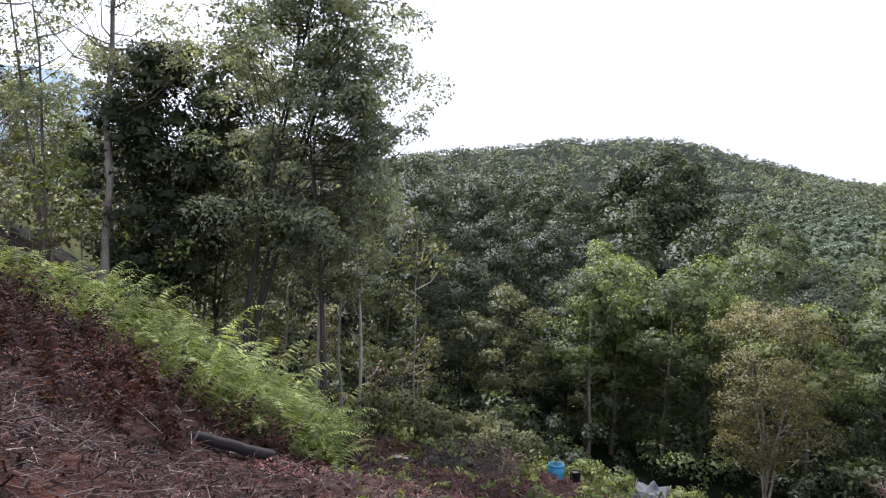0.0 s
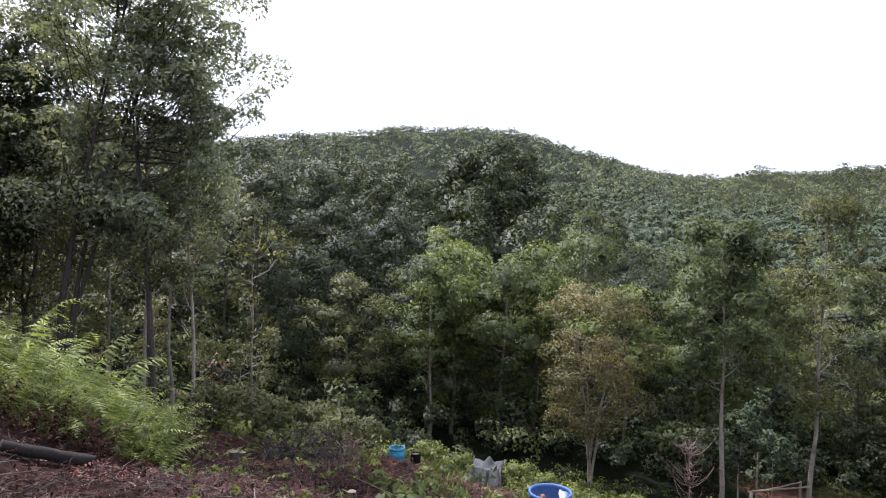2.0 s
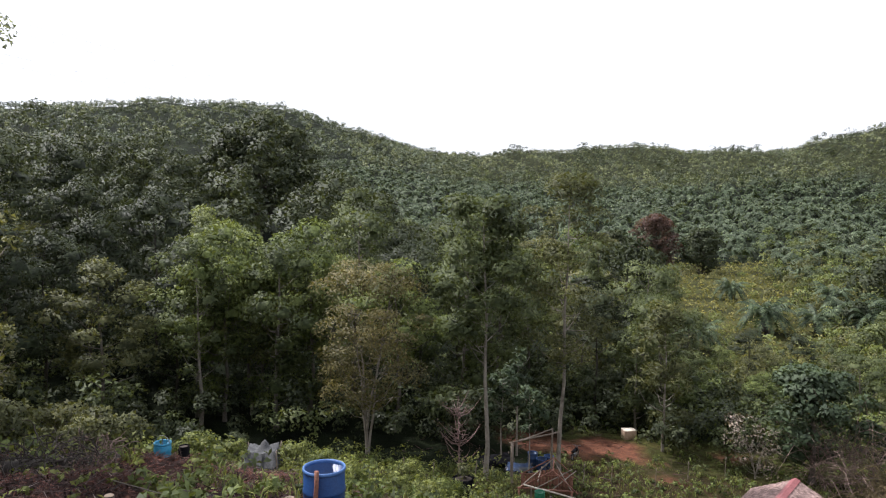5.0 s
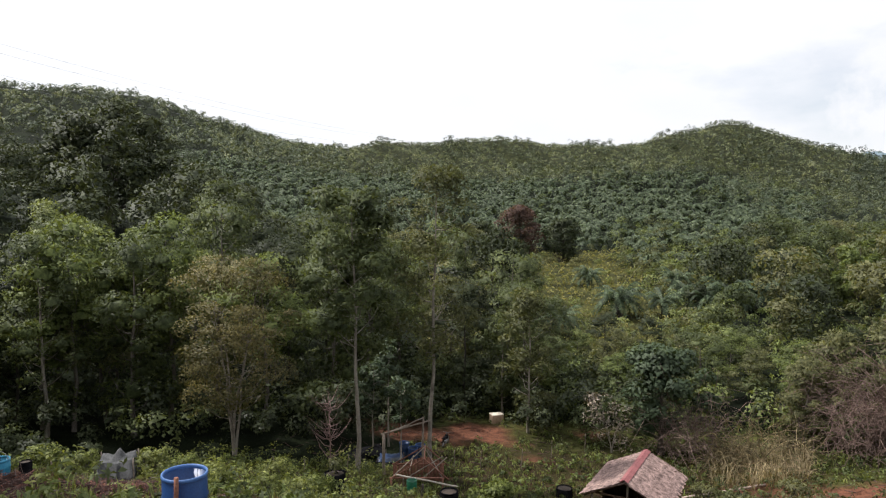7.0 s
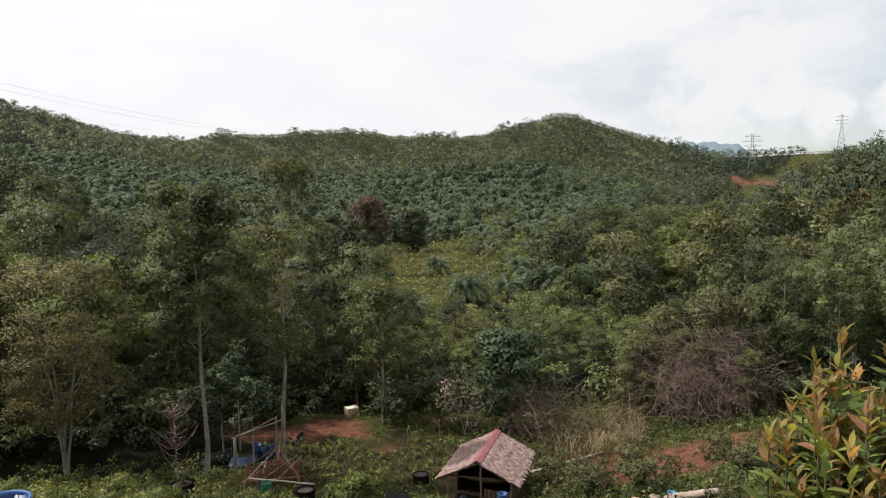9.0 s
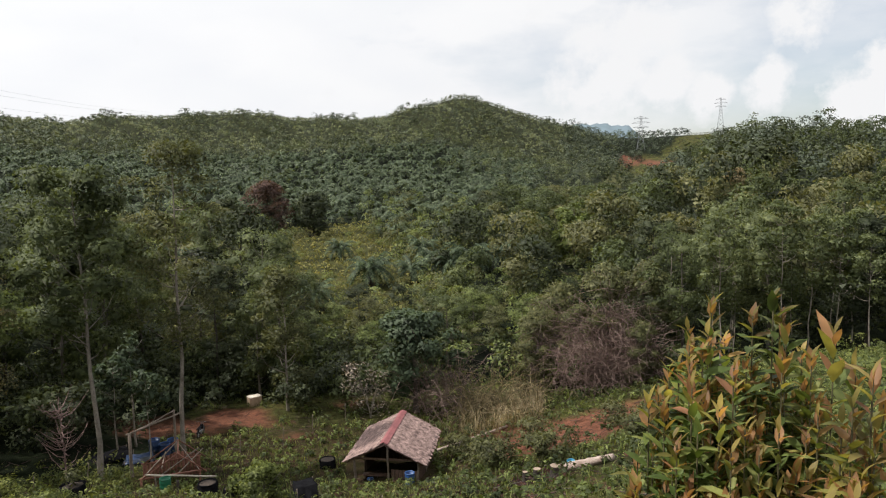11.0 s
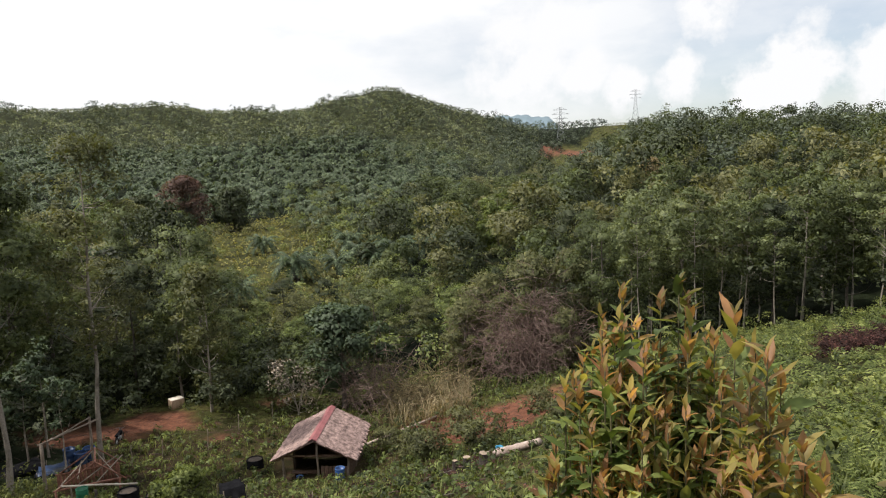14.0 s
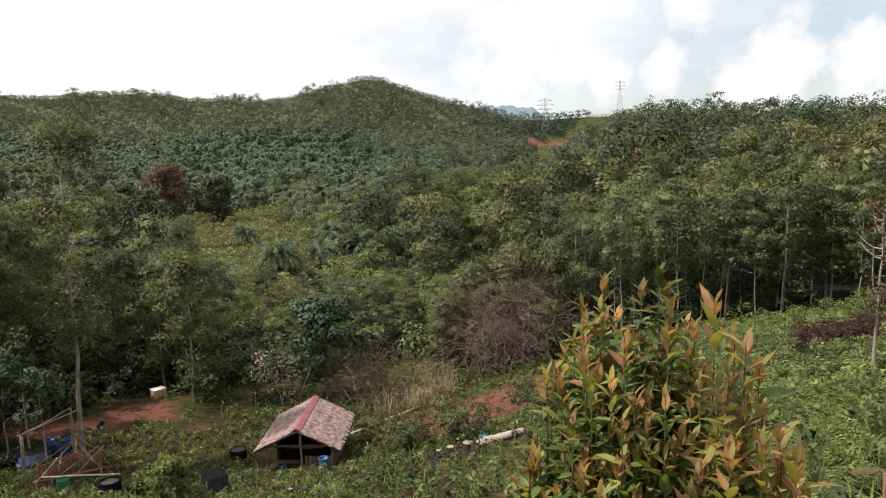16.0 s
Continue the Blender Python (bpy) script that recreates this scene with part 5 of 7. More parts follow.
weed_bed("weeds", 130, scatter(rng, (-32, -12), (22, 39), 0.75, 1400), 0.7, 22, 0.17, M_LEAF_LIME, "yellow-green weeds below the brow")
weed_bed("weeds", 132, scatter(rng, (-50, 37), (9, 56), 0.6, 12000, lit_slope), 0.36, 18, 0.19, M_LEAF_LIGHT, "low leafy green weeds over the cleared slope")
weed_bed("weeds", 133, scatter(rng, (-52, 37), (14, 56), 1.3, 1600, lit_slope), 0.6, 22, 0.2, M_LEAF, "knee-high dark green weeds over the cleared slope")
weed_bed("weeds", 134, scatter(rng, (-53, -24), (15.5, 22), 0.8, 420, net_gap), 0.7, 30, 0.15, M_LEAF_LIME, "yellow-green leafy weeds along the brow of the slope")
weed_bed("weeds", 135, scatter(rng, (36, 72), (8, 48), 1.2, 1200, lambda b, d: not (abs(b - 51.1) < 2.9 and 28 < d < 34)), 0.5, 18, 0.2, M_LEAF, "dark leafy weeds among ferns")
weed_bed("weeds", 136, scatter(rng, (15, 40), (24, 46), 0.9, 900), 0.6, 22, 0.2, M_LEAF, "leafy weeds below the thicket")
blades("grass_tufts", 137, scatter(rng, (-48, 40), (7, 54), 0.5, 8000, lit_slope), 0.42, 8, M_GRASS, "tufts of green and yellowing grass on the slope")
blades("grass_tufts", 131, scatter(rng, (-17, 30), (25, 47), 0.33, 15000, lit_slope), 0.2, 6, M_GRASS, "short green grass round the hut")
blades("dry_grass", 147, scatter(rng, (15.2, 21.8), (39.5, 46.5), 0.34, 1500), 1.25, 12, M_STRAW, "tall dry straw-coloured grass below the thicket")
blades("grass_tufts", 138, scatter(rng, (38, 72), (3.0, 14), 0.3, 2600), 0.45, 12, M_GRASS, "long green grass on the near slope")
weed_bed("meadow", 139, scatter(rng, (-8, 15), (72, 190), 1.2, 6000), 0.8, 7, 0.5, M_MEADOW, "yellow-green rank grass in the valley meadow")
blades("straw_litter", 140, scatter(rng, (-95, -30), (3.2, 14), 0.3, 4000), 0.12, 3, M_DEADFERN, "thin dry stalks in the litter")


def twig_litter(name, seed, places, length, mat, label, thick=0.008):
    rng = np.random.default_rng(seed)
    at = np.array(places)
    x, y = polar(at[:, 0], at[:, 1])
    n = len(x)
    a = rng.uniform(0, 6.28, n)
    ln = length * rng.uniform(0.3, 1.5, n)
    dx, dy = np.cos(a) * ln / 2, np.sin(a) * ln / 2
    p0 = np.column_stack([x - dx, y - dy, land(x - dx, y - dy) + rng.uniform(0.01, 0.12, n)])
    p1 = np.column_stack([x + dx, y + dy, land(x + dx, y + dy) + rng.uniform(0.01, 0.22, n)])
    th = thick * rng.uniform(0.5, 2.0, n)[:, None]
    s = np.column_stack([-np.sin(a), np.cos(a), np.zeros(n)])
    up = np.array([[0, 0, 1.0]])
    v = np.stack([p0 - s * th, p0 + s * th, p0 + up * th * 1.7, p1 - s * th * 0.6, p1 + s * th * 0.6, p1 + up * th], 1).reshape(-1, 3)
    k = np.arange(n)[:, None] * 6
    f = np.concatenate([k + q for q in ([0, 1, 4], [0, 4, 3], [1, 2, 5], [1, 5, 4], [2, 0, 3], [2, 3, 5])])
    return stuff(name, v, f, mat, label, "litter")


M_CHAR = rough_mat("charred_wood", (0.006, 0.005, 0.0045), (0.026, 0.02, 0.017), 8.0, 0.95)
M_DRY = rough_mat("dry_stalk", (0.026, 0.016, 0.014), (0.10, 0.06, 0.05), 9.0)
def chaff(name, seed, places, length, thick, mat, label):
    """Fine stalks strewn every way: flat slivers, lying or leaning."""
    rng = np.random.default_rng(seed)
    at = np.array(places)
    x, y = polar(at[:, 0], at[:, 1])
    n = len(x)
    a = rng.uniform(0, 6.28, n)
    ln = (length * rng.uniform(0.3, 1.6, n))[:, None]
    d = unit(np.column_stack([np.cos(a), np.sin(a), rng.normal(0.12, 0.28, n)]))
    s = unit(np.cross(d, rng.normal(0, 1, (n, 3)))) * (thick * rng.uniform(0.5, 1.8, n))[:, None]
    p0 = np.column_stack([x, y, land(x, y) + rng.uniform(0.0, 0.07, n)])
    p1 = p0 + d * ln
    p1[:, 2] = np.maximum(p1[:, 2], land(p1[:, 0], p1[:, 1]) + 0.005)
    v = np.stack([p0 - s, p0 + s, p1 + s * 0.5, p1 - s * 0.5], 1).reshape(-1, 3)
    return stuff(name, v, np.arange(n * 4).reshape(n, 4), mat, label, "litter")


M_PALEDRY = rough_mat("bleached_stalk", (0.16, 0.12, 0.105), (0.34, 0.28, 0.25), 9.0)
chaff("chaff", 141, scatter(rng, (-96, -18), (3.0, 20), 0.07, 48000, lambda b, d: d < 9.2 or b > -57), 0.22, 0.0032, M_DRY, "slashed brown stalks strewn over the ground")
chaff("chaff", 148, scatter(rng, (-84, -46), (4.6, 13), 0.05, 60000, lambda b, d: d < 9.2 or b > -57), 0.13, 0.0035, M_DRY, "fine brown stalks matted on the ground")
chaff("chaff", 149, scatter(rng, (-12, 4), (43, 51), 0.16, 1500), 0.3, 0.008, M_DRY, "brush strewn over red earth")
chaff("chaff", 145, scatter(rng, (-96, -25), (3.0, 16), 0.2, 4200), 0.2, 0.004, M_PALEDRY, "bleached grey stalks strewn over the ground")
chaff("chaff", 142, scatter(rng, (-96, -30), (3.0, 13), 0.12, 12000), 0.16, 0.006, M_CHAR, "charred black stalks and chips on the ground")
twig_litter("stick_litter", 146, scatter(rng, (-95, -25), (3.0, 19), 0.9, 500), 0.7, M_DRY, "slashed brown sticks on the ground", 0.006)
twig_litter("stick_litter", 143, scatter(rng, (-20, 36), (7, 46), 0.6, 2600), 0.6, M_DRY, "slashed brown sticks on the slope", 0.012)
twig_litter("stick_litter", 144, scatter(rng, (-90, 30), (6, 30), 1.6, 300), 1.1, M_BARK, "longer grey cut branches on the slope", 0.011)


def flakes(name, seed, places, size, mat, label):
    """Fallen leaves and chips lying nearly flat."""
    rng = np.random.default_rng(seed)
    at = np.array(places)
    x, y = polar(at[:, 0], at[:, 1])
    c = np.column_stack([x, y, land(x, y) + rng.uniform(0.005, 0.05, len(x))])
    a = rng.uniform(0, 6.28, len(x))
    out = np.column_stack([np.cos(a), np.sin(a), rng.normal(0.1, 0.2, len(x))])
    v, f = leaf_cards(rng, c, out * 1.0, size, 0.5, 0.0, 0.25)
    return stuff(name, v, f, mat, label, "litter")


rng = np.random.default_rng(151)
flakes("leaf_litter", 152, scatter(rng, (-95, -25), (3, 15), 0.10, 18000), 0.06, M_DEADFERN, "fallen red-brown leaves on the ground")
flakes("leaf_litter", 154, scatter(rng, (-58, -22), (7, 20), 0.2, 9000), 0.11, M_REDFERN, "red-brown fallen leaves along the brow")
flakes("leaf_litter", 153, scatter(rng, (-95, -35), (3, 13), 0.25, 1800), 0.055, M_STRAW, "bleached pale leaves on dark ground")


# ---- made things ----
M_THATCH = rough_mat("grey_thatch", (0.09, 0.056, 0.05), (0.40, 0.275, 0.245), 5.0, 0.95, 0.6, 24.0, dirt=(0.13, 0.085, 0.072), dirt_at=0.66)
M_RIDGE = rough_mat("red_ridge_sheet", (0.17, 0.045, 0.048), (0.26, 0.09, 0.09), 4.0, 0.6, 0.1)
M_PLANK = rough_mat("dark_plank", (0.05, 0.029, 0.02), (0.15, 0.088, 0.06), 5.0, 0.85, 0.3, 40.0, stretch=(1, 1, 0.2))
M_TIMBER = rough_mat("red_brown_timber", (0.11, 0.045, 0.03), (0.26, 0.115, 0.075), 5.0, 0.8, 0.2)
M_POST = rough_mat("weathered_post", (0.11, 0.085, 0.065), (0.26, 0.21, 0.17), 5.0, stretch=(1, 1, 0.3))
M_WHITEPOLE = rough_mat("peeled_pole", (0.36, 0.30, 0.24), (0.62, 0.55, 0.47), 5.0, 0.7, 0.1)
M_BLUE = rough_mat("blue_plastic", (0.012, 0.045, 0.16), (0.022, 0.075, 0.23), 2.5, 0.42, 0.04, dirt=(0.05, 0.065, 0.09), dirt_at=0.66)
M_BLUEDARK = rough_mat("faded_dark_blue_plastic", (0.01, 0.028, 0.085), (0.018, 0.05, 0.13), 2.5, 0.55, 0.1, dirt=(0.04, 0.045, 0.05), dirt_at=0.55)
M_BLUERIM = rough_mat("worn_blue_rim", (0.03, 0.085, 0.24), (0.065, 0.145, 0.34), 6.0, 0.5, 0.05)
M_CYAN = rough_mat("light_blue_plastic", (0.02, 0.17, 0.30), (0.05, 0.27, 0.42), 3.0, 0.45, 0.04, dirt=(0.12, 0.16, 0.17), dirt_at=0.62)
M_GREENP = rough_mat("green_plastic", (0.01, 0.10, 0.055), (0.02, 0.16, 0.085), 3.0, 0.45, 0.04, dirt=(0.06, 0.08, 0.06), dirt_at=0.66)
M_BLACKP = rough_mat("black_plastic", (0.007, 0.007, 0.008), (0.018, 0.018, 0.02), 4.0, 0.62, 0.25)
M_BLACKP.node_tree.nodes["Principled BSDF"].inputs["Specular IOR Level"].default_value = 0.0
M_NET = rough_mat("grey_shade_net", (0.03, 0.031, 0.033), (0.085, 0.087, 0.09), 5.0, 0.9, 0.2)
M_SOILPOT = rough_mat("dark_potting_soil", (0.02, 0.014, 0.01), (0.06, 0.042, 0.03), 12.0)
M_CRATE = rough_mat("faded_card", (0.34, 0.23, 0.15), (0.52, 0.38, 0.27), 4.0, 0.85, 0.1)
M_CRATETOP = rough_mat("pale_board", (0.55, 0.48, 0.40), (0.75, 0.68, 0.58), 4.0, 0.8, 0.1)
M_STEEL = rough_mat("galvanised_steel", (0.2, 0.21, 0.22), (0.3, 0.31, 0.32), 1.0, 0.6, 0.0, metal=0.3)
M_RUBBER = rough_mat("tyre_rubber", (0.012, 0.012, 0.012), (0.03, 0.03, 0.03), 8.0, 0.8)
M_CUT = rough_mat("pale_cut_wood", (0.2, 0.15, 0.11), (0.34, 0.26, 0.19), 6.0, 0.85)
M_BARKLESS = rough_mat("bleached_wood", (0.20, 0.145, 0.12), (0.46, 0.37, 0.32), 4.0, 0.85, stretch=(0.3, 1, 1), dirt=(0.2, 0.14, 0.11))


def place(bearing, dist, turn=0.0, lift=0.0):
    p = spot(bearing, dist)
    return pose(p.x, p.y, p.z + lift, 0, 0, turn)


def thing(name, m, label, category, group="", kind=""):
    ob = tagged(new(name), label, category, group, kind)
    ob.matrix_basis = m
    return ob


def bar(a, b, w, h=None, taper=1.0):
    """A squared timber from a to b."""
    a, b = np.asarray(a, float), np.asarray(b, float)
    d = unit(b - a)
    ref = np.array([0, 0, 1.0]) if abs(d[2]) < 0.9 else np.array([1.0, 0, 0])
    s = unit(np.cross(d, ref))
    u = np.cross(s, d)
    h = h or w
    vs = [p + s * sx * w / 2 * k + u * uy * h / 2 * k for p, k in ((a, 1), (b, taper)) for sx, uy in ((-1, -1), (1, -1), (1, 1), (-1, 1))]
    return np.array(vs), np.array([[0, 3, 2, 1], [4, 5, 6, 7], [0, 1, 5, 4], [1, 2, 6, 5], [2, 3, 7, 6], [3, 0, 4, 7]])


def bevelled(name, pieces, mat, width=0.006):
    v, f = gather(pieces)
    me = mesh_from(name, v, f, mat)
    bm = bmesh.new()
    bm.from_mesh(me)
    bmesh.ops.bevel(bm, geom=bm.edges[:], offset=width, segments=1, affect="EDGES")
    bm.to_mesh(me)
    bm.free()
    return me


def pole(a, b, r0, r1=None, bends=4, seed=0, sides=8, wob=0.012):
    rng = np.random.default_rng(seed)
    t = np.linspace(0, 1, bends + 2)[:, None]
    p = np.asarray(a, float) + (np.asarray(b, float) - np.asarray(a, float)) * t
    p[1:-1] += rng.normal(0, wob, (bends, 3))
    v, f = tube(p, np.linspace(r0, r1 or r0 * 0.8, bends + 2), sides)
    n = len(v)
    caps_v = np.array([p[0], p[-1]])
    k = np.arange(sides)
    last = n - sides
    f2 = [[n, (i + 1) % sides, i, i] for i in k] + [[n + 1, last + i, last + (i + 1) % sides, last + (i + 1) % sides] for i in k]
    return np.vstack([v, caps_v]), np.vstack([f, np.array(f2)])


def solid(name, pieces, mat, smooth=False):
    v, f = gather(pieces)
    me = bpy.data.meshes.new(name)
    me.from_pydata(v.tolist(), [], [list(dict.fromkeys(q)) for q in f.tolist()])
    me.materials.append(mat)
    if smooth:
        me.polygons.foreach_set("use_smooth", np.ones(len(me.polygons), bool))
    me.update()
    return me


def lathe(name, profile, mat, sides=36, wob=0.0, seed=0):
    """A turned body from (radius, height) pairs."""
    rng = np.random.default_rng(seed)
    ang = np.arange(sides) * 2 * math.pi / sides
    prof = np.array(profile, float)
    k = 1 + wob * rng.normal(0, 1, (len(prof), sides))
    v = np.stack([prof[:, :1] * np.cos(ang) * k, prof[:, :1] * np.sin(ang) * k, np.repeat(prof[:, 1:], sides, 1)], -1).reshape(-1, 3)
    i, j = np.meshgrid(np.arange(len(prof) - 1), np.arange(sides), indexing="ij")
    j1 = (j + 1) % sides
    f = np.stack([i * sides + j, i * sides + j1, (i + 1) * sides + j1, (i + 1) * sides + j], -1).reshape(-1, 4)
    return mesh_from(name, v, f, mat, True)


# the hut
RIDGE_F, RIDGE_B = Vector((4.75, 31.8, -11.3)), Vector((6.65, 36.3, -11.3))
ax = (RIDGE_B - RIDGE_F).normalized()
hut_turn = math.degrees(math.atan2(ax.y, ax.x)) - 90
mid = (RIDGE_F + RIDGE_B) / 2
HL, HW, RZ, EZ = 2.2, 1.9, 2.35, 1.4
hut_z = -11.3 - RZ
hut = thing("hut", pose(mid.x, mid.y, hut_z, 0, 0, hut_turn), "small dark timber farm hut with grey thatched gable roof", "hut")
rng = np.random.default_rng(201)
for side in (-1, 1):
    slab = [bar((side * HW * 0.5, -HL, (RZ + EZ) / 2 - 0.03), (side * HW * 0.5, HL, (RZ + EZ) / 2 - 0.03), HW, 0.05)]
    v, f = slab[0]
    tilt = math.atan2(RZ - EZ, HW) * side
    c = np.array([side * HW * 0.5, 0, (RZ + EZ) / 2 - 0.03])
    rel = v - c
    rel = np.column_stack([rel[:, 0] / math.cos(tilt) * 1.0, rel[:, 1], rel[:, 2] - rel[:, 0] * math.tan(tilt)])
    roof = part("roof_slope", mesh_from("roof_slope", rel + c, f, M_THATCH), hut, "grey-brown palm thatch slope")
    # courses of hanging palm leaf, ragged at the eave
    courses = 15
    for k in range(courses):
        u0 = (k + 0.2) / courses
        n = 58
        y = np.linspace(-HL, HL, n) + rng.normal(0, 0.03, n)
        u = np.clip(u0 + rng.normal(0, 0.012, n), 0, 1)
        x0, z0 = side * u * HW, RZ - u * (RZ - EZ) + 0.05
        ln = rng.uniform(0.2, 0.34, n)
        w = rng.uniform(0.05, 0.085, n)
        x1, z1 = x0 + side * ln * math.cos(abs(tilt)), z0 - ln * math.sin(abs(tilt)) - rng.uniform(0.0, 0.045, n)
        sk = rng.normal(0, 0.03, n)
        lift = rng.uniform(0.0, 0.03, n)
        vv = np.stack([np.column_stack([x0, y - w, z0]), np.column_stack([x0, y + w, z0 + lift]), np.column_stack([x1, y + w * 0.7 + sk, z1 + lift]), np.column_stack([x1, y - w * 0.7 + sk, z1])], 1).reshape(-1, 3)
        part("thatch_course", mesh_from("thatch_course", vv, np.arange(n * 4).reshape(n, 4), M_THATCH), roof)
cap = []
for side in (-1, 1):
    vs = np.array([[0, -HL - 0.06, RZ + 0.10], [0, HL + 0.06, RZ + 0.10], [side * 0.2, HL + 0.06, RZ - 0.0], [side * 0.2, -HL - 0.06, RZ - 0.0],
                   [0, -HL - 0.06, RZ + 0.085], [0, HL + 0.06, RZ + 0.085], [side * 0.2, HL + 0.06, RZ - 0.015], [side * 0.2, -HL - 0.06, RZ - 0.015]])
    cap.append((vs, np.array([[0, 1, 2, 3], [7, 6, 5, 4], [0, 3, 7, 4], [1, 5, 6, 2], [2, 6, 7, 3]])))
part("ridge_cap", solid("ridge_cap", cap, M_RIDGE), hut, "faded red sheet ridge cap")
WX, WY = 1.55, 1.9
post_at = [(x, y) for x in (-WX, WX) for y in (-WY, 0, WY)]
for k, (x, y) in enumerate(post_at):
    part("post", solid("post", [pole((x, y, -0.7), (x, y, 1.55), 0.07, 0.06, seed=k)], M_POST, True), hut)
part("post", solid("post", [pole((0.1, -WY, -0.7), (0.1, -WY, 2.1), 0.06, 0.05, seed=9)], M_POST, True), hut)
for x in (-WX, WX):
    part("beam", bevelled("beam", [bar((x, -HL + 0.1, 1.52), (x, HL - 0.1, 1.52), 0.08)], M_PLANK), hut)
part("beam", bevelled("beam", [bar((-WX - 0.3, -WY, 1.46), (WX + 0.3, -WY, 1.46), 0.08)], M_PLANK), hut)
for y in (-HL + 0.08, 0.0, HL - 0.08):
    for side in (-1, 1):
        part("rafter", bevelled("rafter", [bar((0, y, RZ - 0.1), (side * HW * 0.98, y, EZ - 0.08), 0.06)], M_PLANK), hut)
# plank walls: back and sides full, front waist high
wall_me = bevelled("plank", [bar((0, 0, 0), (0, 0, 1.0), 0.17, 0.022)], M_PLANK, 0.003)


def planks(n, a, b, h, sq):
    for k in range(n):
        t_ = (k + 0.5) / n
        o = part("plank", wall_me, hut)
        o.matrix_basis = Matrix.LocRotScale((a[0] + (b[0] - a[0]) * t_, a[1] + (b[1] - a[1]) * t_, -0.25), Euler((0, 0, sq + math.pi / 2)), (1, 1, h * rng.uniform(0.96, 1.03)))


planks(18, (-WX, WY), (WX, WY), 1.95, 0)
part("gable_board", bevelled("gable_board", [bar((-1.1, WY, 1.75), (1.1, WY, 1.75), 0.022, 0.3), bar((-0.55, WY, 2.02), (0.55, WY, 2.02), 0.022, 0.24)], M_PLANK, 0.003), hut)
planks(20, (WX, -WY), (WX, WY), 1.7, math.pi / 2)
planks(12, (-WX, -0.2), (-WX, WY), 1.7, math.pi / 2)
planks(7, (0.25, -WY), (WX, -WY), 1.2, 0)
part("bench", bevelled("bench", [bar((-WX + 0.2, -1.2, 0.35), (0.0, -1.2, 0.35), 0.35, 0.04), bar((-WX + 0.3, -1.2, -0.3), (-WX + 0.3, -1.2, 0.33), 0.05), bar((-0.1, -1.2, -0.3), (-0.1, -1.2, 0.33), 0.05)], M_PLANK), hut)


def bin_(name, m, r, h, mat, label, category, rim=None, ribs=2, wall=0.02, group=""):
    """An open-topped plastic drum or tub with ribs, rim and thickness."""
    ob = thing(name, m, label, category, group)
    prof = [(0.001, 0.0), (r * 0.9, 0.0), (r * 0.96, 0.03)]
    for k in range(ribs):
        z = h * (k + 1) / (ribs + 1)
        prof += [(r * 0.985, z - 0.035), (r * 1.02, z - 0.015), (r * 1.02, z + 0.015), (r * 0.985, z + 0.035)]
    prof += [(r * 0.985, h - 0.05), (r - wall, h - 0.02), (r - wall - 0.005, h * 0.5), (r * 0.85, 0.05), (0.001, 0.05)]
    part("body", lathe("body", prof, mat), ob)
    part("rim", lathe("rim", [(r - wall, h - 0.05), (r * 1.015, h - 0.05), (r * 1.03, h - 0.03), (r * 1.015, h - 0.004), (r * 0.98, h), (r - wall, h - 0.008), (r - wall - 0.004, h - 0.03), (r - wall, h - 0.05)], rim or mat), ob)
    return ob


bin_("blue_bin", place(10.7, 31.6, 0), 0.23, 0.58, M_BLUE, "small blue plastic bin beside the hut", "bin", M_BLUERIM)
hp = hut.matrix_basis @ Vector((-0.9, -1.55, -0.1))
bin_("blue_tub", pose(hp.x, hp.y, hp.z), 0.17, 0.4, M_BLUE, "blue plastic tub under the hut roof", "tub", M_BLUERIM)

# drums and pots on the near slope
bin_("blue_barrel", place(-26.2, 9.75), 0.285, 0.93, M_BLUE, "open-topped blue plastic barrel on the cleared slope", "barrel", M_BLUERIM)
st = spot(-27.0, 9.42)
stake = thing("stake", pose(st.x, st.y, st.z), "reddish-brown wooden stake in front of a blue barrel", "stake")
part("shaft", solid("shaft", [pole((0, 0, -0.2), (0.03, 0.02, 0.86), 0.035, 0.03, seed=4)], M_TIMBER, True), stake)
bk = bin_("bucket", place(-38.5, 17.2), 0.19, 0.34, M_CYAN, "light blue plastic bucket with a plant on the slope's brow", "bucket", M_CYAN, 1)
part("handle", solid("handle", [tube(np.array([[0.19 * math.cos(a), 0, 0.33 + 0.16 * math.sin(a)] for a in np.linspace(0, math.pi, 9)]), [0.008] * 9, 5)], M_STEEL, True), bk, "thin wire handle")


def pot_plant(name, m, leaves, spread, leaf, mat, label, seed):
    rng = np.random.default_rng(seed)
    ob = thing(name, m, label, "plant")
    d = unit(rng.normal(0, 1, (leaves, 3)) + [0, 0, 0.8])
    c = d * spread * rng.uniform(0.4, 1, (leaves, 1)) + [0, 0, spread * 0.8]
    v, f = leaf_cards(rng, c, d, leaf, 0.5, 0.2, 0.5)
    part("foliage", mesh_from("foliage", v, f, mat), ob)
    part("stem", solid("stem", [pole((0, 0, -0.05), (0.02, 0, spread), 0.012, 0.006, seed=seed)], M_BARK, True), ob)
    return ob


p = spot(-38.5, 17.2)
pot_plant("seedling", pose(p.x, p.y, p.z + 0.3), 26, 0.14, 0.09, M_LEAF_LIGHT, "small seedling in a light blue bucket", 301)


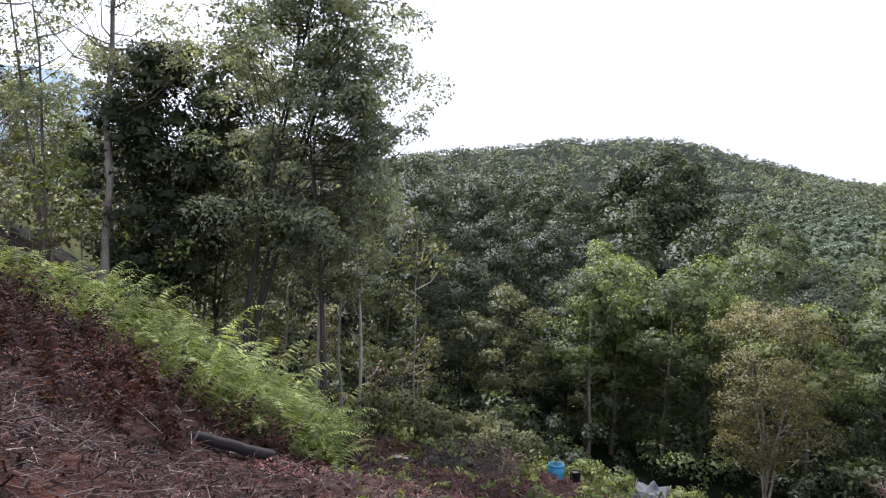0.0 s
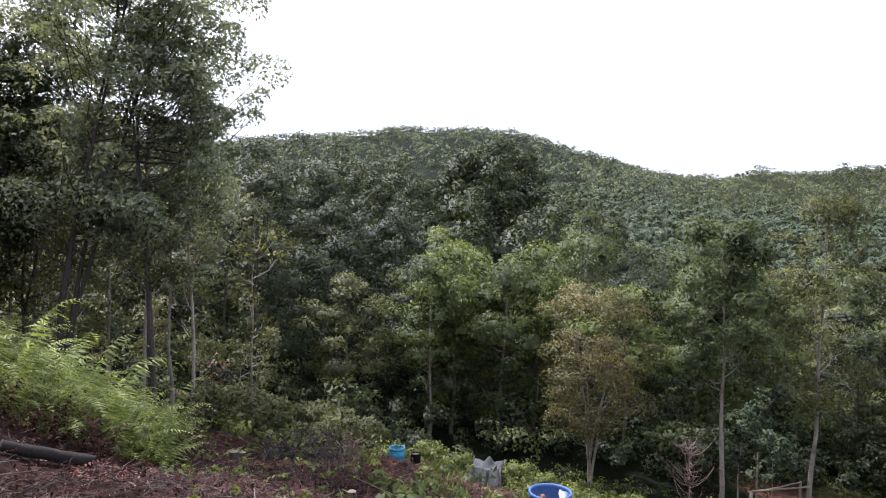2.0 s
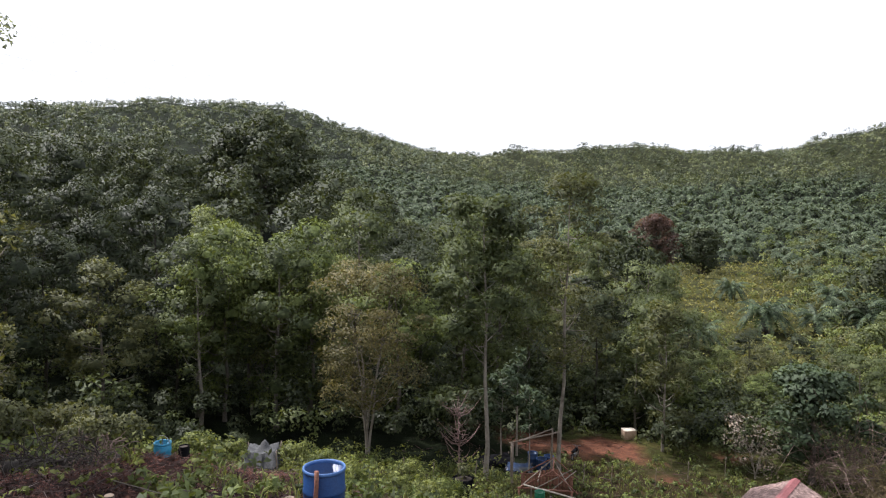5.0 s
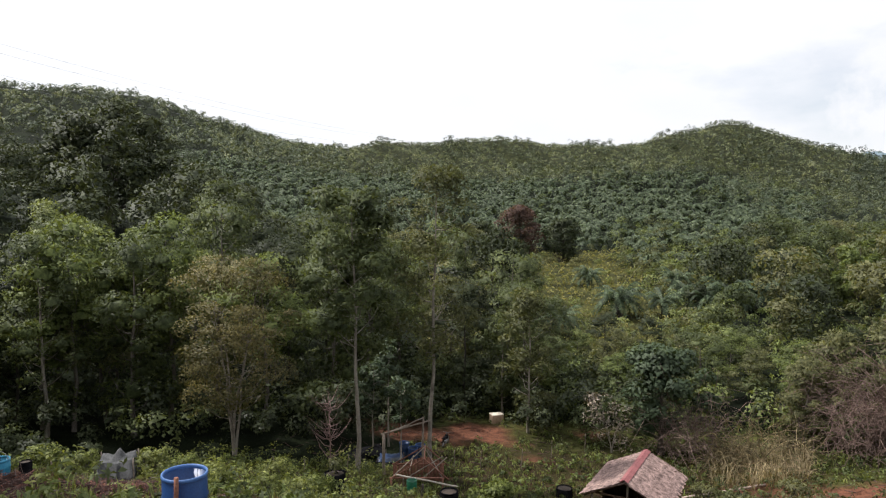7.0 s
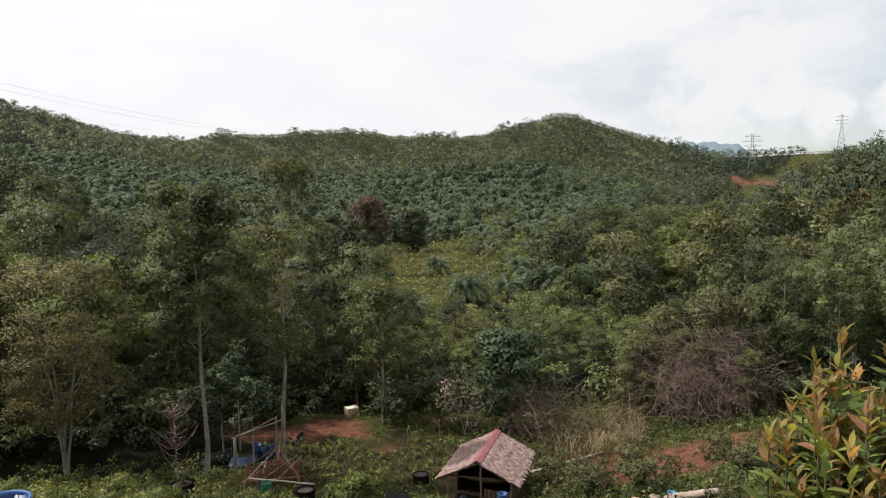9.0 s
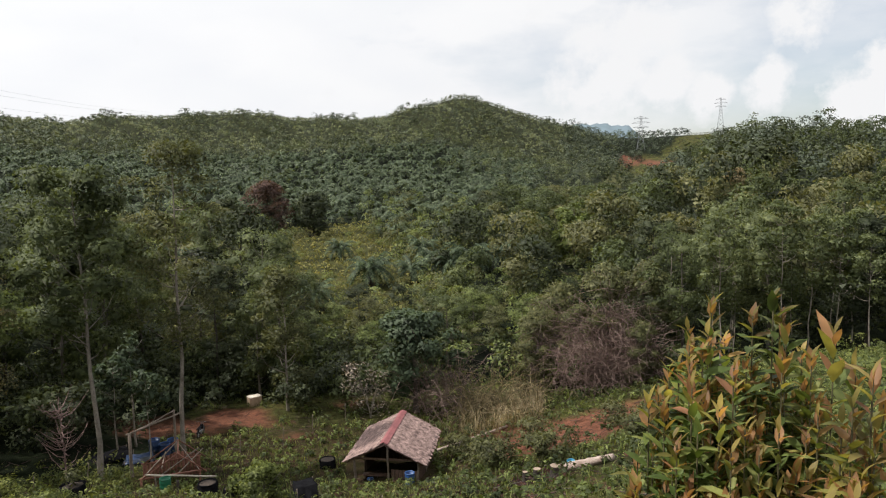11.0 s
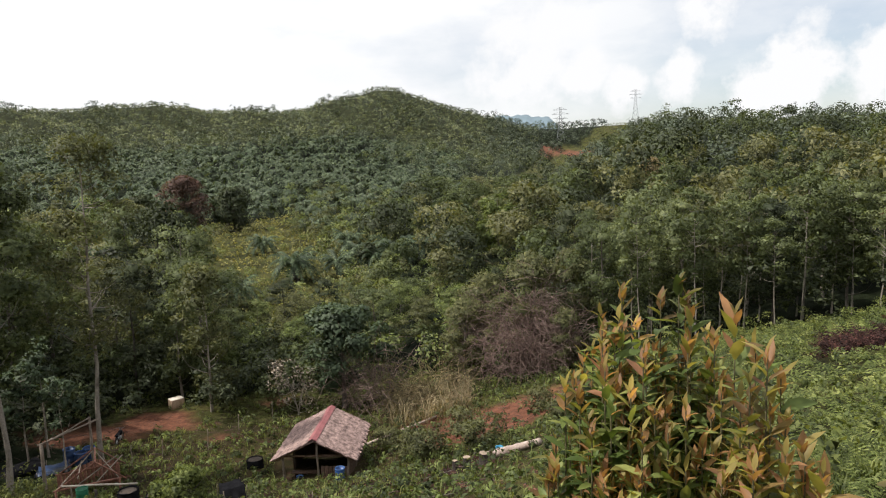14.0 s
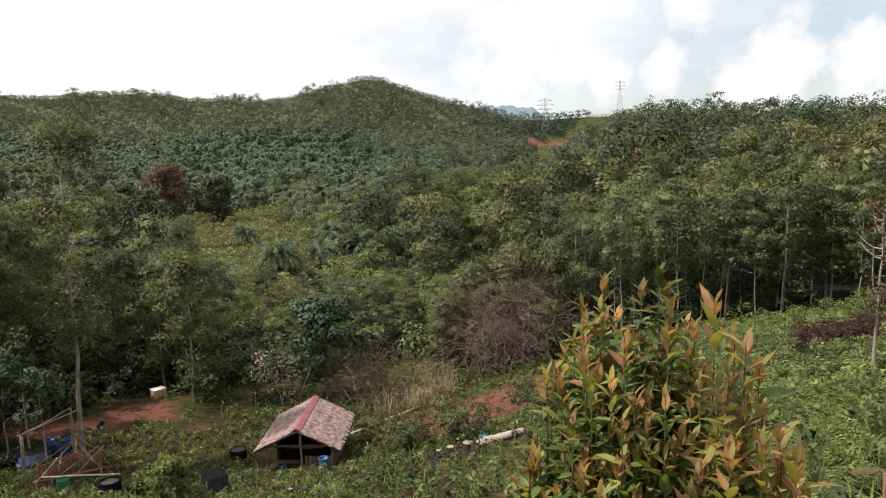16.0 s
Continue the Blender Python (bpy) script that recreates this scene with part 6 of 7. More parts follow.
def poly_bag(m, r, h, label, seed, plant=None):
    """A crumpled black nursery bag full of soil."""
    ob = thing("nursery_bag", m, label, "planter bag", "black nursery bags")
    part("bag", lathe("bag", [(0.001, -0.05), (r * 0.95, -0.05), (r * 1.05, h * 0.2), (r * 0.95, h * 0.45), (r * 1.04, h * 0.7), (r * 0.93, h * 0.93), (r * 0.99, h), (r * 0.9, h), (r * 0.88, h * 0.9), (0.001, h * 0.9)], M_BLACKP, 22, 0.05, seed), ob)
    part("soil", lathe("soil", [(0.001, h * 0.95), (r * 0.5, h * 0.93), (r * 0.89, h * 0.905)], M_SOILPOT, 22), ob)
    return ob


poly_bag(place(-37.0, 17.8), 0.13, 0.3, "small black nursery bag near a bucket", 311)
poly_bag(place(-15.0, 30.0), 0.46, 0.85, "large crumpled black planter bag with a shrub", 312)
p = spot(-15.0, 30.0)
pot_plant("potted_shrub", pose(p.x, p.y, p.z + 0.78), 160, 0.42, 0.16, M_LEAF_OLIVE, "leafy shrub in a large black planter bag", 313)
poly_bag(place(-1.2, 33.5), 0.38, 0.55, "black plastic bag slumped in weeds", 314)
poly_bag(place(3.9, 36.2), 0.42, 0.5, "black plastic bag lying in green weeds", 315)
poly_bag(place(-5.6, 31.6), 0.42, 0.6, "black plastic bag below a peeled pole", 316)
poly_bag(place(-3.9, 31.0), 0.3, 0.5, "small black plastic bag in the weeds", 317)


def draped(name, m, sx, sy, h, mat, label, category, seed, peak=0.0, sag=1.0):
    """Sheeting hung over stakes, sagging between them."""
    rng = np.random.default_rng(seed)
    ob = thing(name, m, label, category)
    n = 17
    g = np.linspace(-1, 1, n)
    x, y = np.meshgrid(g, g, indexing="ij")
    e = np.maximum(np.abs(x), np.abs(y))
    top = h * (1 - 0.16 * sag * (1 - np.abs(x)) - 0.12 * sag * (1 - np.abs(y))) + peak * np.exp(-((x - 0.1) ** 2 + (y - 0.1) ** 2) * 14)
    z = np.where(e > 0.86, h * 0.30 + rng.normal(0, 0.03, x.shape), top + rng.normal(0, 0.012, x.shape))
    k = np.where(e > 0.86, 0.9 + rng.normal(0, 0.03, x.shape), 1.0)
    v = np.stack([x * sx / 2 * k, y * sy / 2 * k, z], -1).reshape(-1, 3)
    i, j = np.meshgrid(np.arange(n - 1), np.arange(n - 1), indexing="ij")
    f = np.stack([i * n + j, (i + 1) * n + j, (i + 1) * n + j + 1, i * n + j + 1], -1).reshape(-1, 4)
    me = mesh_from("sheet", v, f, mat, True)
    sheet = part("sheet", me, ob)
    md = sheet.modifiers.new("thickness", "SOLIDIFY")
    md.thickness = 0.006
    for cx in (-1, 1):
        for cy in (-1, 1):
            part("stake", solid("stake", [pole((cx * sx * 0.42, cy * sy * 0.42, -0.5), (cx * sx * 0.42, cy * sy * 0.42, h * 0.97), 0.02, 0.018, seed=seed)], M_POST, True), ob)
    return ob


draped("shade_net", place(-31.2, 20.2, 20), 1.1, 0.9, 0.76, M_NET, "grey shade net draped over four stakes", "netting", 321, 0.34)
draped("tarpaulin", place(2.0, 29.6, 15), 1.15, 1.0, 0.8, M_BLACKP, "black plastic tarpaulin draped over a low frame", "tarpaulin", 322, sag=0.3)
p = spot(-33.7, 20.0)
sack = thing("sack", pose(p.x, p.y, p.z) @ Matrix.Scale(0.55, 4), "small white sack beside a shade net", "sack")
part("bag", lathe("bag", [(0.001, 0), (0.12, 0.01), (0.15, 0.12), (0.12, 0.26), (0.05, 0.33), (0.07, 0.36), (0.001, 0.36)], M_CRATETOP, 14, 0.05, 5), sack)


# logs, stumps
def log_between(name, a, b, r0, r1, mat, label, seed, cut=True):
    mid_ = (a + b) / 2
    ob = thing(name, pose(*mid_), label, "log")
    va, vb = np.array(a - mid_), np.array(b - mid_)
    part("bark", solid("bark", [pole(va, vb, r0, r1, 9, seed, 12, r0 * 0.07)], mat, True), ob)
    d = unit(va - vb)
    if cut:
        part("cut_end", solid("cut_end", [pole(va, va + d * 0.012, r0 * 0.93, r0 * 0.9, 1, 1, 10, 0.0)], M_CUT if mat is not M_CHAR else M_BARK_DARK), ob, "sawn end")
    return ob


def lying(b1, d1, b2, d2, r):
    return spot(b1, d1) + Vector((0, 0, r * 0.6)), spot(b2, d2) + Vector((0, 0, r * 0.6))


log_between("log", *lying(-66.5, 10.2, -60.9, 10.4, 0.16), 0.07, 0.088, M_CHAR, "dark charred log lying on brown litter", 331)
brow = log_between("log", *lying(-49.0, 15.4, -43.6, 15.9, 0.16), 0.15, 0.07, M_BARK_DARK, "thick dark fallen log with broken branches on the brow", 332)
for k, (x, y, z) in enumerate([(0.3, -0.25, 0.32), (-0.35, 0.2, 0.42), (0.7, 0.3, 0.2), (-0.6, -0.3, 0.25), (0.1, 0.35, 0.5), (0.9, -0.2, 0.3)]):
    part("branch", solid("branch", [pole((x * 0.3, y * 0.1, 0.03), (x, y, z), 0.035, 0.015, 4, 350 + k, 6, 0.04)], M_BARK_DARK, True), brow)
put(tangle("brush_pile", 351, 2.0, 0.75, 240, M_BARK_DARK, "low heap of dark dead brush on the brow", "brush pile", 0.5, 0.013), -46.0, 15.2)
put(tangle("brush_pile", 352, 1.5, 0.6, 160, M_TWIG, "low heap of brown dead brush on the brow", "brush pile", 0.5, 0.011), -43.4, 15.8)
log_between("log", *lying(-48.6, 16.2, -41.5, 16.8, 0.1), 0.10, 0.07, M_BARK, "grey-brown fallen log on the brow", 333)
log_between("log", *lying(-71.0, 11.9, -66.2, 12.4, 0.06), 0.06, 0.04, M_BARK, "thin grey fallen branch at the ferns' foot", 334)
log_between("log", *lying(23.9, 27.0, 27.6, 26.0, 0.24), 0.2, 0.13, M_BARKLESS, "bleached pinkish fallen trunk below the thicket", 335)
log_between("log", *lying(12.8, 38.0, 19.0, 40.0, 0.1), 0.09, 0.06, M_BARKLESS, "pale fallen branch among weeds near the hut", 336)
log_between("log", *lying(-8.0, 10.8, -1.5, 12.4, 0.08), 0.07, 0.05, M_BARK, "brown fallen branch on the cleared slope", 337)
log_between("log", *lying(-38.0, 12.2, -33.0, 11.4, 0.06), 0.055, 0.04, M_BARK_DARK, "dark fallen branch on brown litter", 338)


def stump(b, d, r, h, label, seed):
    ob = thing("stump", place(b, d), label, "stump", "stumps")
    part("bark", lathe("bark", [(r * 1.3, -0.15), (r * 1.05, 0.1), (r, h * 0.6), (r * 0.98, h)], M_BARK_DARK, 16, 0.05, seed), ob)
    part("cut_top", lathe("cut_top", [(r * 0.98, h - 0.001), (r * 0.6, h + 0.012), (0.001, h + 0.01)], M_CUT, 16, 0.03, seed), ob, "pale sawn top")


for k, (b, d, r, h) in enumerate([(21.4, 26.4, 0.15, 0.45), (22.9, 26.6, 0.2, 0.48), (20.4, 26.8, 0.1, 0.4), (-51.2, 14.0, 0.09, 0.22), (-50.6, 14.4, 0.07, 0.16), (-29.0, 11.6, 0.08, 0.2), (-42.0, 11.0, 0.07, 0.18), (-14.6, 12.4, 0.1, 0.25), (7.9, 24.0, 0.07, 0.5)]):
    stump(b, d, r, h, "dark-barked tree stump with pale sawn top", 340 + k)
bin_("blue_tub", place(24.2, 27.6), 0.16, 0.3, M_CYAN, "light blue tub beside a bleached trunk", "tub", M_CYAN, 1)

# the shed frame by the tall tree
L, R2 = spot(-11.0, 36.0), spot(-7.25, 36.3)
shed = thing("shed_frame", pose(L.x, L.y, L.z), "bare timber shed frame tied to a tall tree trunk", "shed frame")
dx = np.array(R2 - L)
part("post", solid("post", [pole((0, 0, -0.5), (0, 0, 2.15), 0.085, 0.075, seed=1)], M_POST, True), shed)
part("post", solid("post", [pole((1.7, 2.6, -0.6), (1.7, 2.6, 2.3), 0.07, 0.06, seed=2)], M_POST, True), shed)
part("top_beam", solid("top_beam", [pole((-0.15, 0, 2.13), (dx[0], dx[1], 2.75), 0.045, 0.04, seed=3)], M_POST, True), shed)
part("top_beam", solid("top_beam", [pole((0, 0.05, 2.1), (1.7, 2.6, 2.25), 0.04, 0.035, seed=4)], M_POST, True), shed)

c = spot(-8.2, 34.4)
coop = thing("timber_coop", pose(c.x, c.y, c.z, 0, 0, 6), "low red-brown timber coop with crossed roof battens", "coop")
CW, CD, CH = 1.25, 0.9, 0.75
for x in (-CW, CW):
    for y in (-CD, CD):
        part("leg", bevelled("leg", [bar((x, y, -0.4), (x, y, CH), 0.09)], M_TIMBER), coop)
for y in (-CD, CD):
    part("rail", bevelled("rail", [bar((-CW - 0.1, y, CH), (CW + 0.1, y, CH), 0.07)], M_TIMBER), coop)
    part("rafter", bevelled("rafter", [bar((-CW, y, CH), (0.35, y, 1.7), 0.055)], M_TIMBER), coop)
    part("rafter", bevelled("rafter", [bar((CW + 0.3, y, CH - 0.1), (0.35, y, 1.7), 0.055)], M_TIMBER), coop)
part("ridge_pole", bevelled("ridge_pole", [bar((0.35, -CD, 1.7), (0.35, CD, 1.7), 0.06)], M_TIMBER), coop)
for a, b in (((-CW, -CD, CH), (0.35, CD, 1.68)), ((-0.5, -CD, CH), (CW, CD, CH + 0.4)), ((0.3, -CD, CH), (CW + 0.2, CD, 1.1)), ((CW, -CD, CH), (0.3, CD, 1.6)), ((-CW * 0.3, -CD, 1.1), (-CW * 0.2, CD, 1.2))):
    part("batten", bevelled("batten", [bar(a, b, 0.045)], M_POST), coop)
board_me = bevelled("board", [bar((0, 0, 0), (0, 0, 1.0), 0.15, 0.02)], M_TIMBER, 0.003)
for k in range(15):
    o = part("board", board_me, coop)
    o.matrix_basis = Matrix.LocRotScale((-CW + 0.1 + k * 0.165, CD, -0.15), Euler((0, 0, math.pi / 2)), (1, 1, 0.85 + 0.45 * (1 - abs(k - 9) / 9)))
w0, w1 = spot(-10.0, 33.3), spot(-4.9, 32.2)
wp = thing("peeled_pole", pose(*w0), "long pale peeled pole resting before the coop", "pole")
part("shaft", solid("shaft", [pole((0, 0, 0.72), np.array(w1 - w0) + [0, 0, 0.75], 0.045, 0.04, seed=5)], M_WHITEPOLE, True), wp)
for k, tt in enumerate((0.12, 0.9)):
    q = np.array(w1 - w0) * tt
    part("prop", solid("prop", [pole((q[0], q[1], -0.4 + q[2] * 0), (q[0], q[1], 0.74 + (np.array(w1 - w0)[2] + 0.03) * tt), 0.04, 0.035, seed=6 + k)], M_POST, True), wp)
bin_("green_bin", place(-8.7, 32.6), 0.24, 0.55, M_GREENP, "green plastic bin in front of the coop", "bin", M_GREENP)
sp = spot(-7.8, 31.9)
sk = thing("stake", pose(*sp), "short black stake below the green bin", "stake")
part("shaft", solid("shaft", [pole((0, 0, -0.2), (0, 0, 0.55), 0.06, 0.055, seed=8)], M_BARK_DARK, True), sk)
for k, (b, d, r, h) in enumerate([(-9.3, 39.8, 0.29, 0.9), (-8.6, 39.4, 0.29, 0.85), (-8.0, 39.9, 0.29, 0.95)]):
    bin_("blue_drum", place(b, d), r, h, M_BLUEDARK, "dark blue plastic drum standing behind the shed frame", "drum", M_BLUE, group="blue drums by the shed")
p = spot(-10.4, 38.9)
draped("tarpaulin", pose(p.x, p.y, p.z, 0, 0, 10), 1.7, 1.1, 0.3, M_BLUEDARK, "crumpled blue tarpaulin behind the shed frame", "tarpaulin", 324)
p = spot(-12.3, 39.6)
draped("tarpaulin", pose(p.x, p.y, p.z, 0, 0, 30), 2.2, 1.2, 0.45, M_BLACKP, "dark tarpaulin spread low behind the shed frame", "tarpaulin", 323)

# the crate on the earth platform
cr = thing("crate", place(-1.7, 50.0, 25) @ Matrix.Scale(0.78, 4), "open pale brown crate on the edge of red earth", "crate")
for nm, a, b, w, h in (("side", (-0.55, -0.4, 0.4), (0.55, -0.4, 0.4), 0.03, 0.8), ("side", (-0.55, 0.4, 0.4), (0.55, 0.4, 0.4), 0.03, 0.8),
                       ("side", (-0.55, -0.4, 0.4), (-0.55, 0.4, 0.4), 0.03, 0.8), ("side", (0.55, -0.4, 0.4), (0.55, 0.4, 0.4), 0.03, 0.8)):
    part(nm, bevelled(nm, [bar(a, b, w, h)], M_CRATE), cr)
for y in (-0.33, -0.11, 0.11, 0.33):
    a, b = (-0.58, y, 0.815 + 0.02 * (y > 0.2)), (0.58, y + 0.02, 0.815)
    part("lid_board", bevelled("lid_board", [bar(a, b, 0.205, 0.025)], M_CRATETOP), cr, "pale board")

# the motorbike on the track
mb = thing("motorbike", place(-5.9, 43.5, 78) @ Matrix.Scale(0.8, 4), "small dark motorbike parked on red earth", "motorbike")
for x in (-0.6, 0.6):
    ringp = np.array([[x + 0.27 * math.cos(a), 0, 0.29 + 0.27 * math.sin(a)] for a in np.linspace(0, 2 * math.pi, 21)])
    wheel = part("wheel", solid("wheel", [tube(ringp, [0.045] * 21, 6)], M_RUBBER, True), mb)
    part("spokes", solid("spokes", [bar((x + 0.25 * math.cos(a), 0, 0.29 + 0.25 * math.sin(a)), (x - 0.25 * math.cos(a), 0, 0.29 - 0.25 * math.sin(a)), 0.012) for a in np.linspace(0, math.pi, 6)[:-1]], M_STEEL), wheel)
part("engine", bevelled("engine", [bar((-0.2, 0, 0.36), (0.16, 0, 0.4), 0.22, 0.24)], M_STEEL, 0.03), mb)
part("frame", solid("frame", [pole((-0.6, 0.08, 0.29), (-0.1, 0.08, 0.42), 0.025), pole((-0.6, -0.08, 0.29), (-0.1, -0.08, 0.42), 0.025), pole((-0.1, 0, 0.45), (0.42, 0, 0.82), 0.04)], M_BARK_DARK, True), mb)
part("fork", solid("fork", [pole((0.6, 0.07, 0.29), (0.42, 0.07, 0.92), 0.022), pole((0.6, -0.07, 0.29), (0.42, -0.07, 0.92), 0.022)], M_STEEL, True), mb)
part("handlebar", solid("handlebar", [pole((0.36, -0.34, 1.0), (0.4, 0, 0.93), 0.014), pole((0.4, 0, 0.93), (0.36, 0.34, 1.0), 0.014)], M_STEEL, True), mb)
part("seat", bevelled("seat", [bar((-0.66, 0, 0.74), (0.12, 0, 0.72), 0.24, 0.09)], M_BLACKP, 0.025), mb)
part("fairing", bevelled("fairing", [bar((0.1, 0, 0.68), (0.5, 0, 0.62), 0.2, 0.34, 0.8)], M_BLACKP, 0.03), mb)
part("mudguard", bevelled("mudguard", [bar((-0.9, 0, 0.52), (-0.35, 0, 0.62), 0.14, 0.05)], M_BLACKP, 0.015), mb)

# thin stakes of the garden
for k, (b, d, h) in enumerate([(-5.2, 38.5, 1.1), (-3.0, 40.0, 1.0), (0.4, 40.5, 1.2), (-14.0, 35.2, 0.9), (-17.5, 33.6, 0.8), (-35.6, 18.2, 0.45), (2.8, 43, 1.1), (5.5, 44.5, 1.2), (-20.0, 33.0, 0.9), (8.3, 24.6, 0.7)]):
    p = spot(b, d)
    sk = thing("garden_stake", pose(*p), "thin weathered garden stake standing in weeds", "stake", "garden stakes")
    part("shaft", solid("shaft", [pole((0, 0, -0.3), (0.04, 0.02, h), 0.025, 0.018, seed=k)], M_POST, True), sk)


# ---- pylons, cables, distance ----
def pylon(bearing, dist, h, base_z, turn):
    x, y = polar(bearing, dist)
    ob = thing("pylon", pose(float(x), float(y), base_z, 0, 0, turn), "tall steel lattice electricity pylon on the far ridge", "pylon", "pylons")
    half = lambda z: 3.6 * (1 - z / (h * 0.78)) + 0.75 if z < h * 0.78 else 0.75
    lv = [0, 0.16, 0.3, 0.42, 0.52, 0.61, 0.69, 0.78, 0.86, 0.93, 1.0]
    legs, brace = [], []
    for i in range(len(lv) - 1):
        a, b = lv[i] * h, lv[i + 1] * h
        ra, rb = half(a), half(b)
        cs = [(-1, -1), (1, -1), (1, 1), (-1, 1)]
        for k, (sx, sy) in enumerate(cs):
            legs.append(bar((sx * ra, sy * ra, a), (sx * rb, sy * rb, b), 0.3))
            tx, ty = cs[(k + 1) % 4]
            brace.append(bar((sx * ra, sy * ra, a), (tx * rb, ty * rb, b), 0.16))
            brace.append(bar((tx * ra, ty * ra, a), (sx * rb, sy * rb, b), 0.16))
    part("legs", solid("legs", legs, M_STEEL), ob)
    part("bracing", solid("bracing", brace, M_STEEL), ob)
    for z, w in ((0.74, 6.5), (0.84, 7.5), (0.94, 6.0)):
        part("cross_arm", solid("cross_arm", [bar((-w, 0, z * h), (w, 0, z * h), 0.3), bar((-w, 0, z * h), (-0.7, 0, z * h + 1.6), 0.18), bar((w, 0, z * h), (0.7, 0, z * h + 1.6), 0.18)], M_STEEL), ob)
    return ob


pylon(29.75, 640, 38, 4.0, -30)
pylon(35.5, 930, 42, 36.0, -36)
for k, (e0, e1) in enumerate([(11.6, 4.0), (10.9, 3.75), (14.2, 4.7), (13.4, 4.5)]):
    a = np.array([*polar(-58, 400), 400 * math.tan(radians(e0))])
    b = np.array([*polar(-8, 1100), 1100 * math.tan(radians(e1))])
    tt = np.linspace(0, 1, 40)[:, None]
    pts = a + (b - a) * tt - np.array([0, 0, 1.0]) * (4 * 14 * tt * (1 - tt))
    v, f = tube(pts, [0.075] * 40, 5)
    tagged(new("power_line", mesh_from("power_line", v, f, M_STEEL)), "thin overhead power line crossing above the hills", "power line", "power lines")


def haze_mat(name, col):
    """Hills so far off that air stands before them: haze mixed into the colour."""
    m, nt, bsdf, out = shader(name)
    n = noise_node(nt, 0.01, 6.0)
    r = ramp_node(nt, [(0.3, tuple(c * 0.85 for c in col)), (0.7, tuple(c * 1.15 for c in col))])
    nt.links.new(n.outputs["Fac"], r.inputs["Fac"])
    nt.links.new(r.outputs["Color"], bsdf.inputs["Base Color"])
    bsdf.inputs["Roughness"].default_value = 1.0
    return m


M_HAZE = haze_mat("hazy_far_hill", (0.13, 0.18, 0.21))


def distant_hill(b0, b1, dist, peaks, label):
    bb = np.linspace(b0, b1, 60)
    h = sum(hp * np.exp(-((bb - pb) / pw) ** 2) for pb, hp, pw in peaks) + 4 * np.sin(bb * 3.1) + 3 * np.sin(bb * 7.7)
    x, y = polar(bb, dist)
    x2, y2 = polar(bb, dist - 500)
    x3, y3 = polar(bb, dist + 500)
    v = np.concatenate([np.column_stack([x2, y2, np.zeros(60)]), np.column_stack([x, y, np.maximum(h, 1)]), np.column_stack([x3, y3, np.zeros(60)])])
    k = np.arange(59)
    f = np.concatenate([np.stack([k + o, k + 1 + o, k + 61 + o, k + 60 + o], -1) for o in (0, 60)])
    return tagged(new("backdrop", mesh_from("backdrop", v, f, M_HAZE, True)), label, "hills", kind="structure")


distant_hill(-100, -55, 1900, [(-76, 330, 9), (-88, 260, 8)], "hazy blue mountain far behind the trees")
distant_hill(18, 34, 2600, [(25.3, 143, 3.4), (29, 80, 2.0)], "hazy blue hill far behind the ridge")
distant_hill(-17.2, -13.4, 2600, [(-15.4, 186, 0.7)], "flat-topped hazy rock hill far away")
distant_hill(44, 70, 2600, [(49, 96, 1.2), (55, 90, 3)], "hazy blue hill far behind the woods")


# ---- the shrub beside the lookout ----
M_SHOOT = rough_mat("green_brown_shoot", (0.07, 0.065, 0.03), (0.14, 0.12, 0.06), 20.0, 0.6)
def blade_leaf(base, d, up, ln, w, bend):
    """A lance-shaped leaf: four cross-sections, folded on its rib and bent."""
    s = unit(np.cross(d, up))
    n = np.cross(s, d)
    ts = np.array([0.0, 0.3, 0.65, 1.0])
    ws = np.array([0.12, 0.9, 0.8, 0.0]) * w
    p = base + d * (ts * ln)[:, None] - up * (bend * ln * ts ** 2)[:, None]
    vs = [p[0]]
    for i in (1, 2):
        vs += [p[i] - s * ws[i] + n * ws[i] * 0.35, p[i], p[i] + s * ws[i] + n * ws[i] * 0.35]
    vs.append(p[3])
    f = [[0, 2, 1], [0, 3, 2], [1, 2, 5], [1, 5, 4], [2, 3, 6], [2, 6, 5], [4, 5, 7], [5, 6, 7]]
    return np.array(vs), np.array(f)


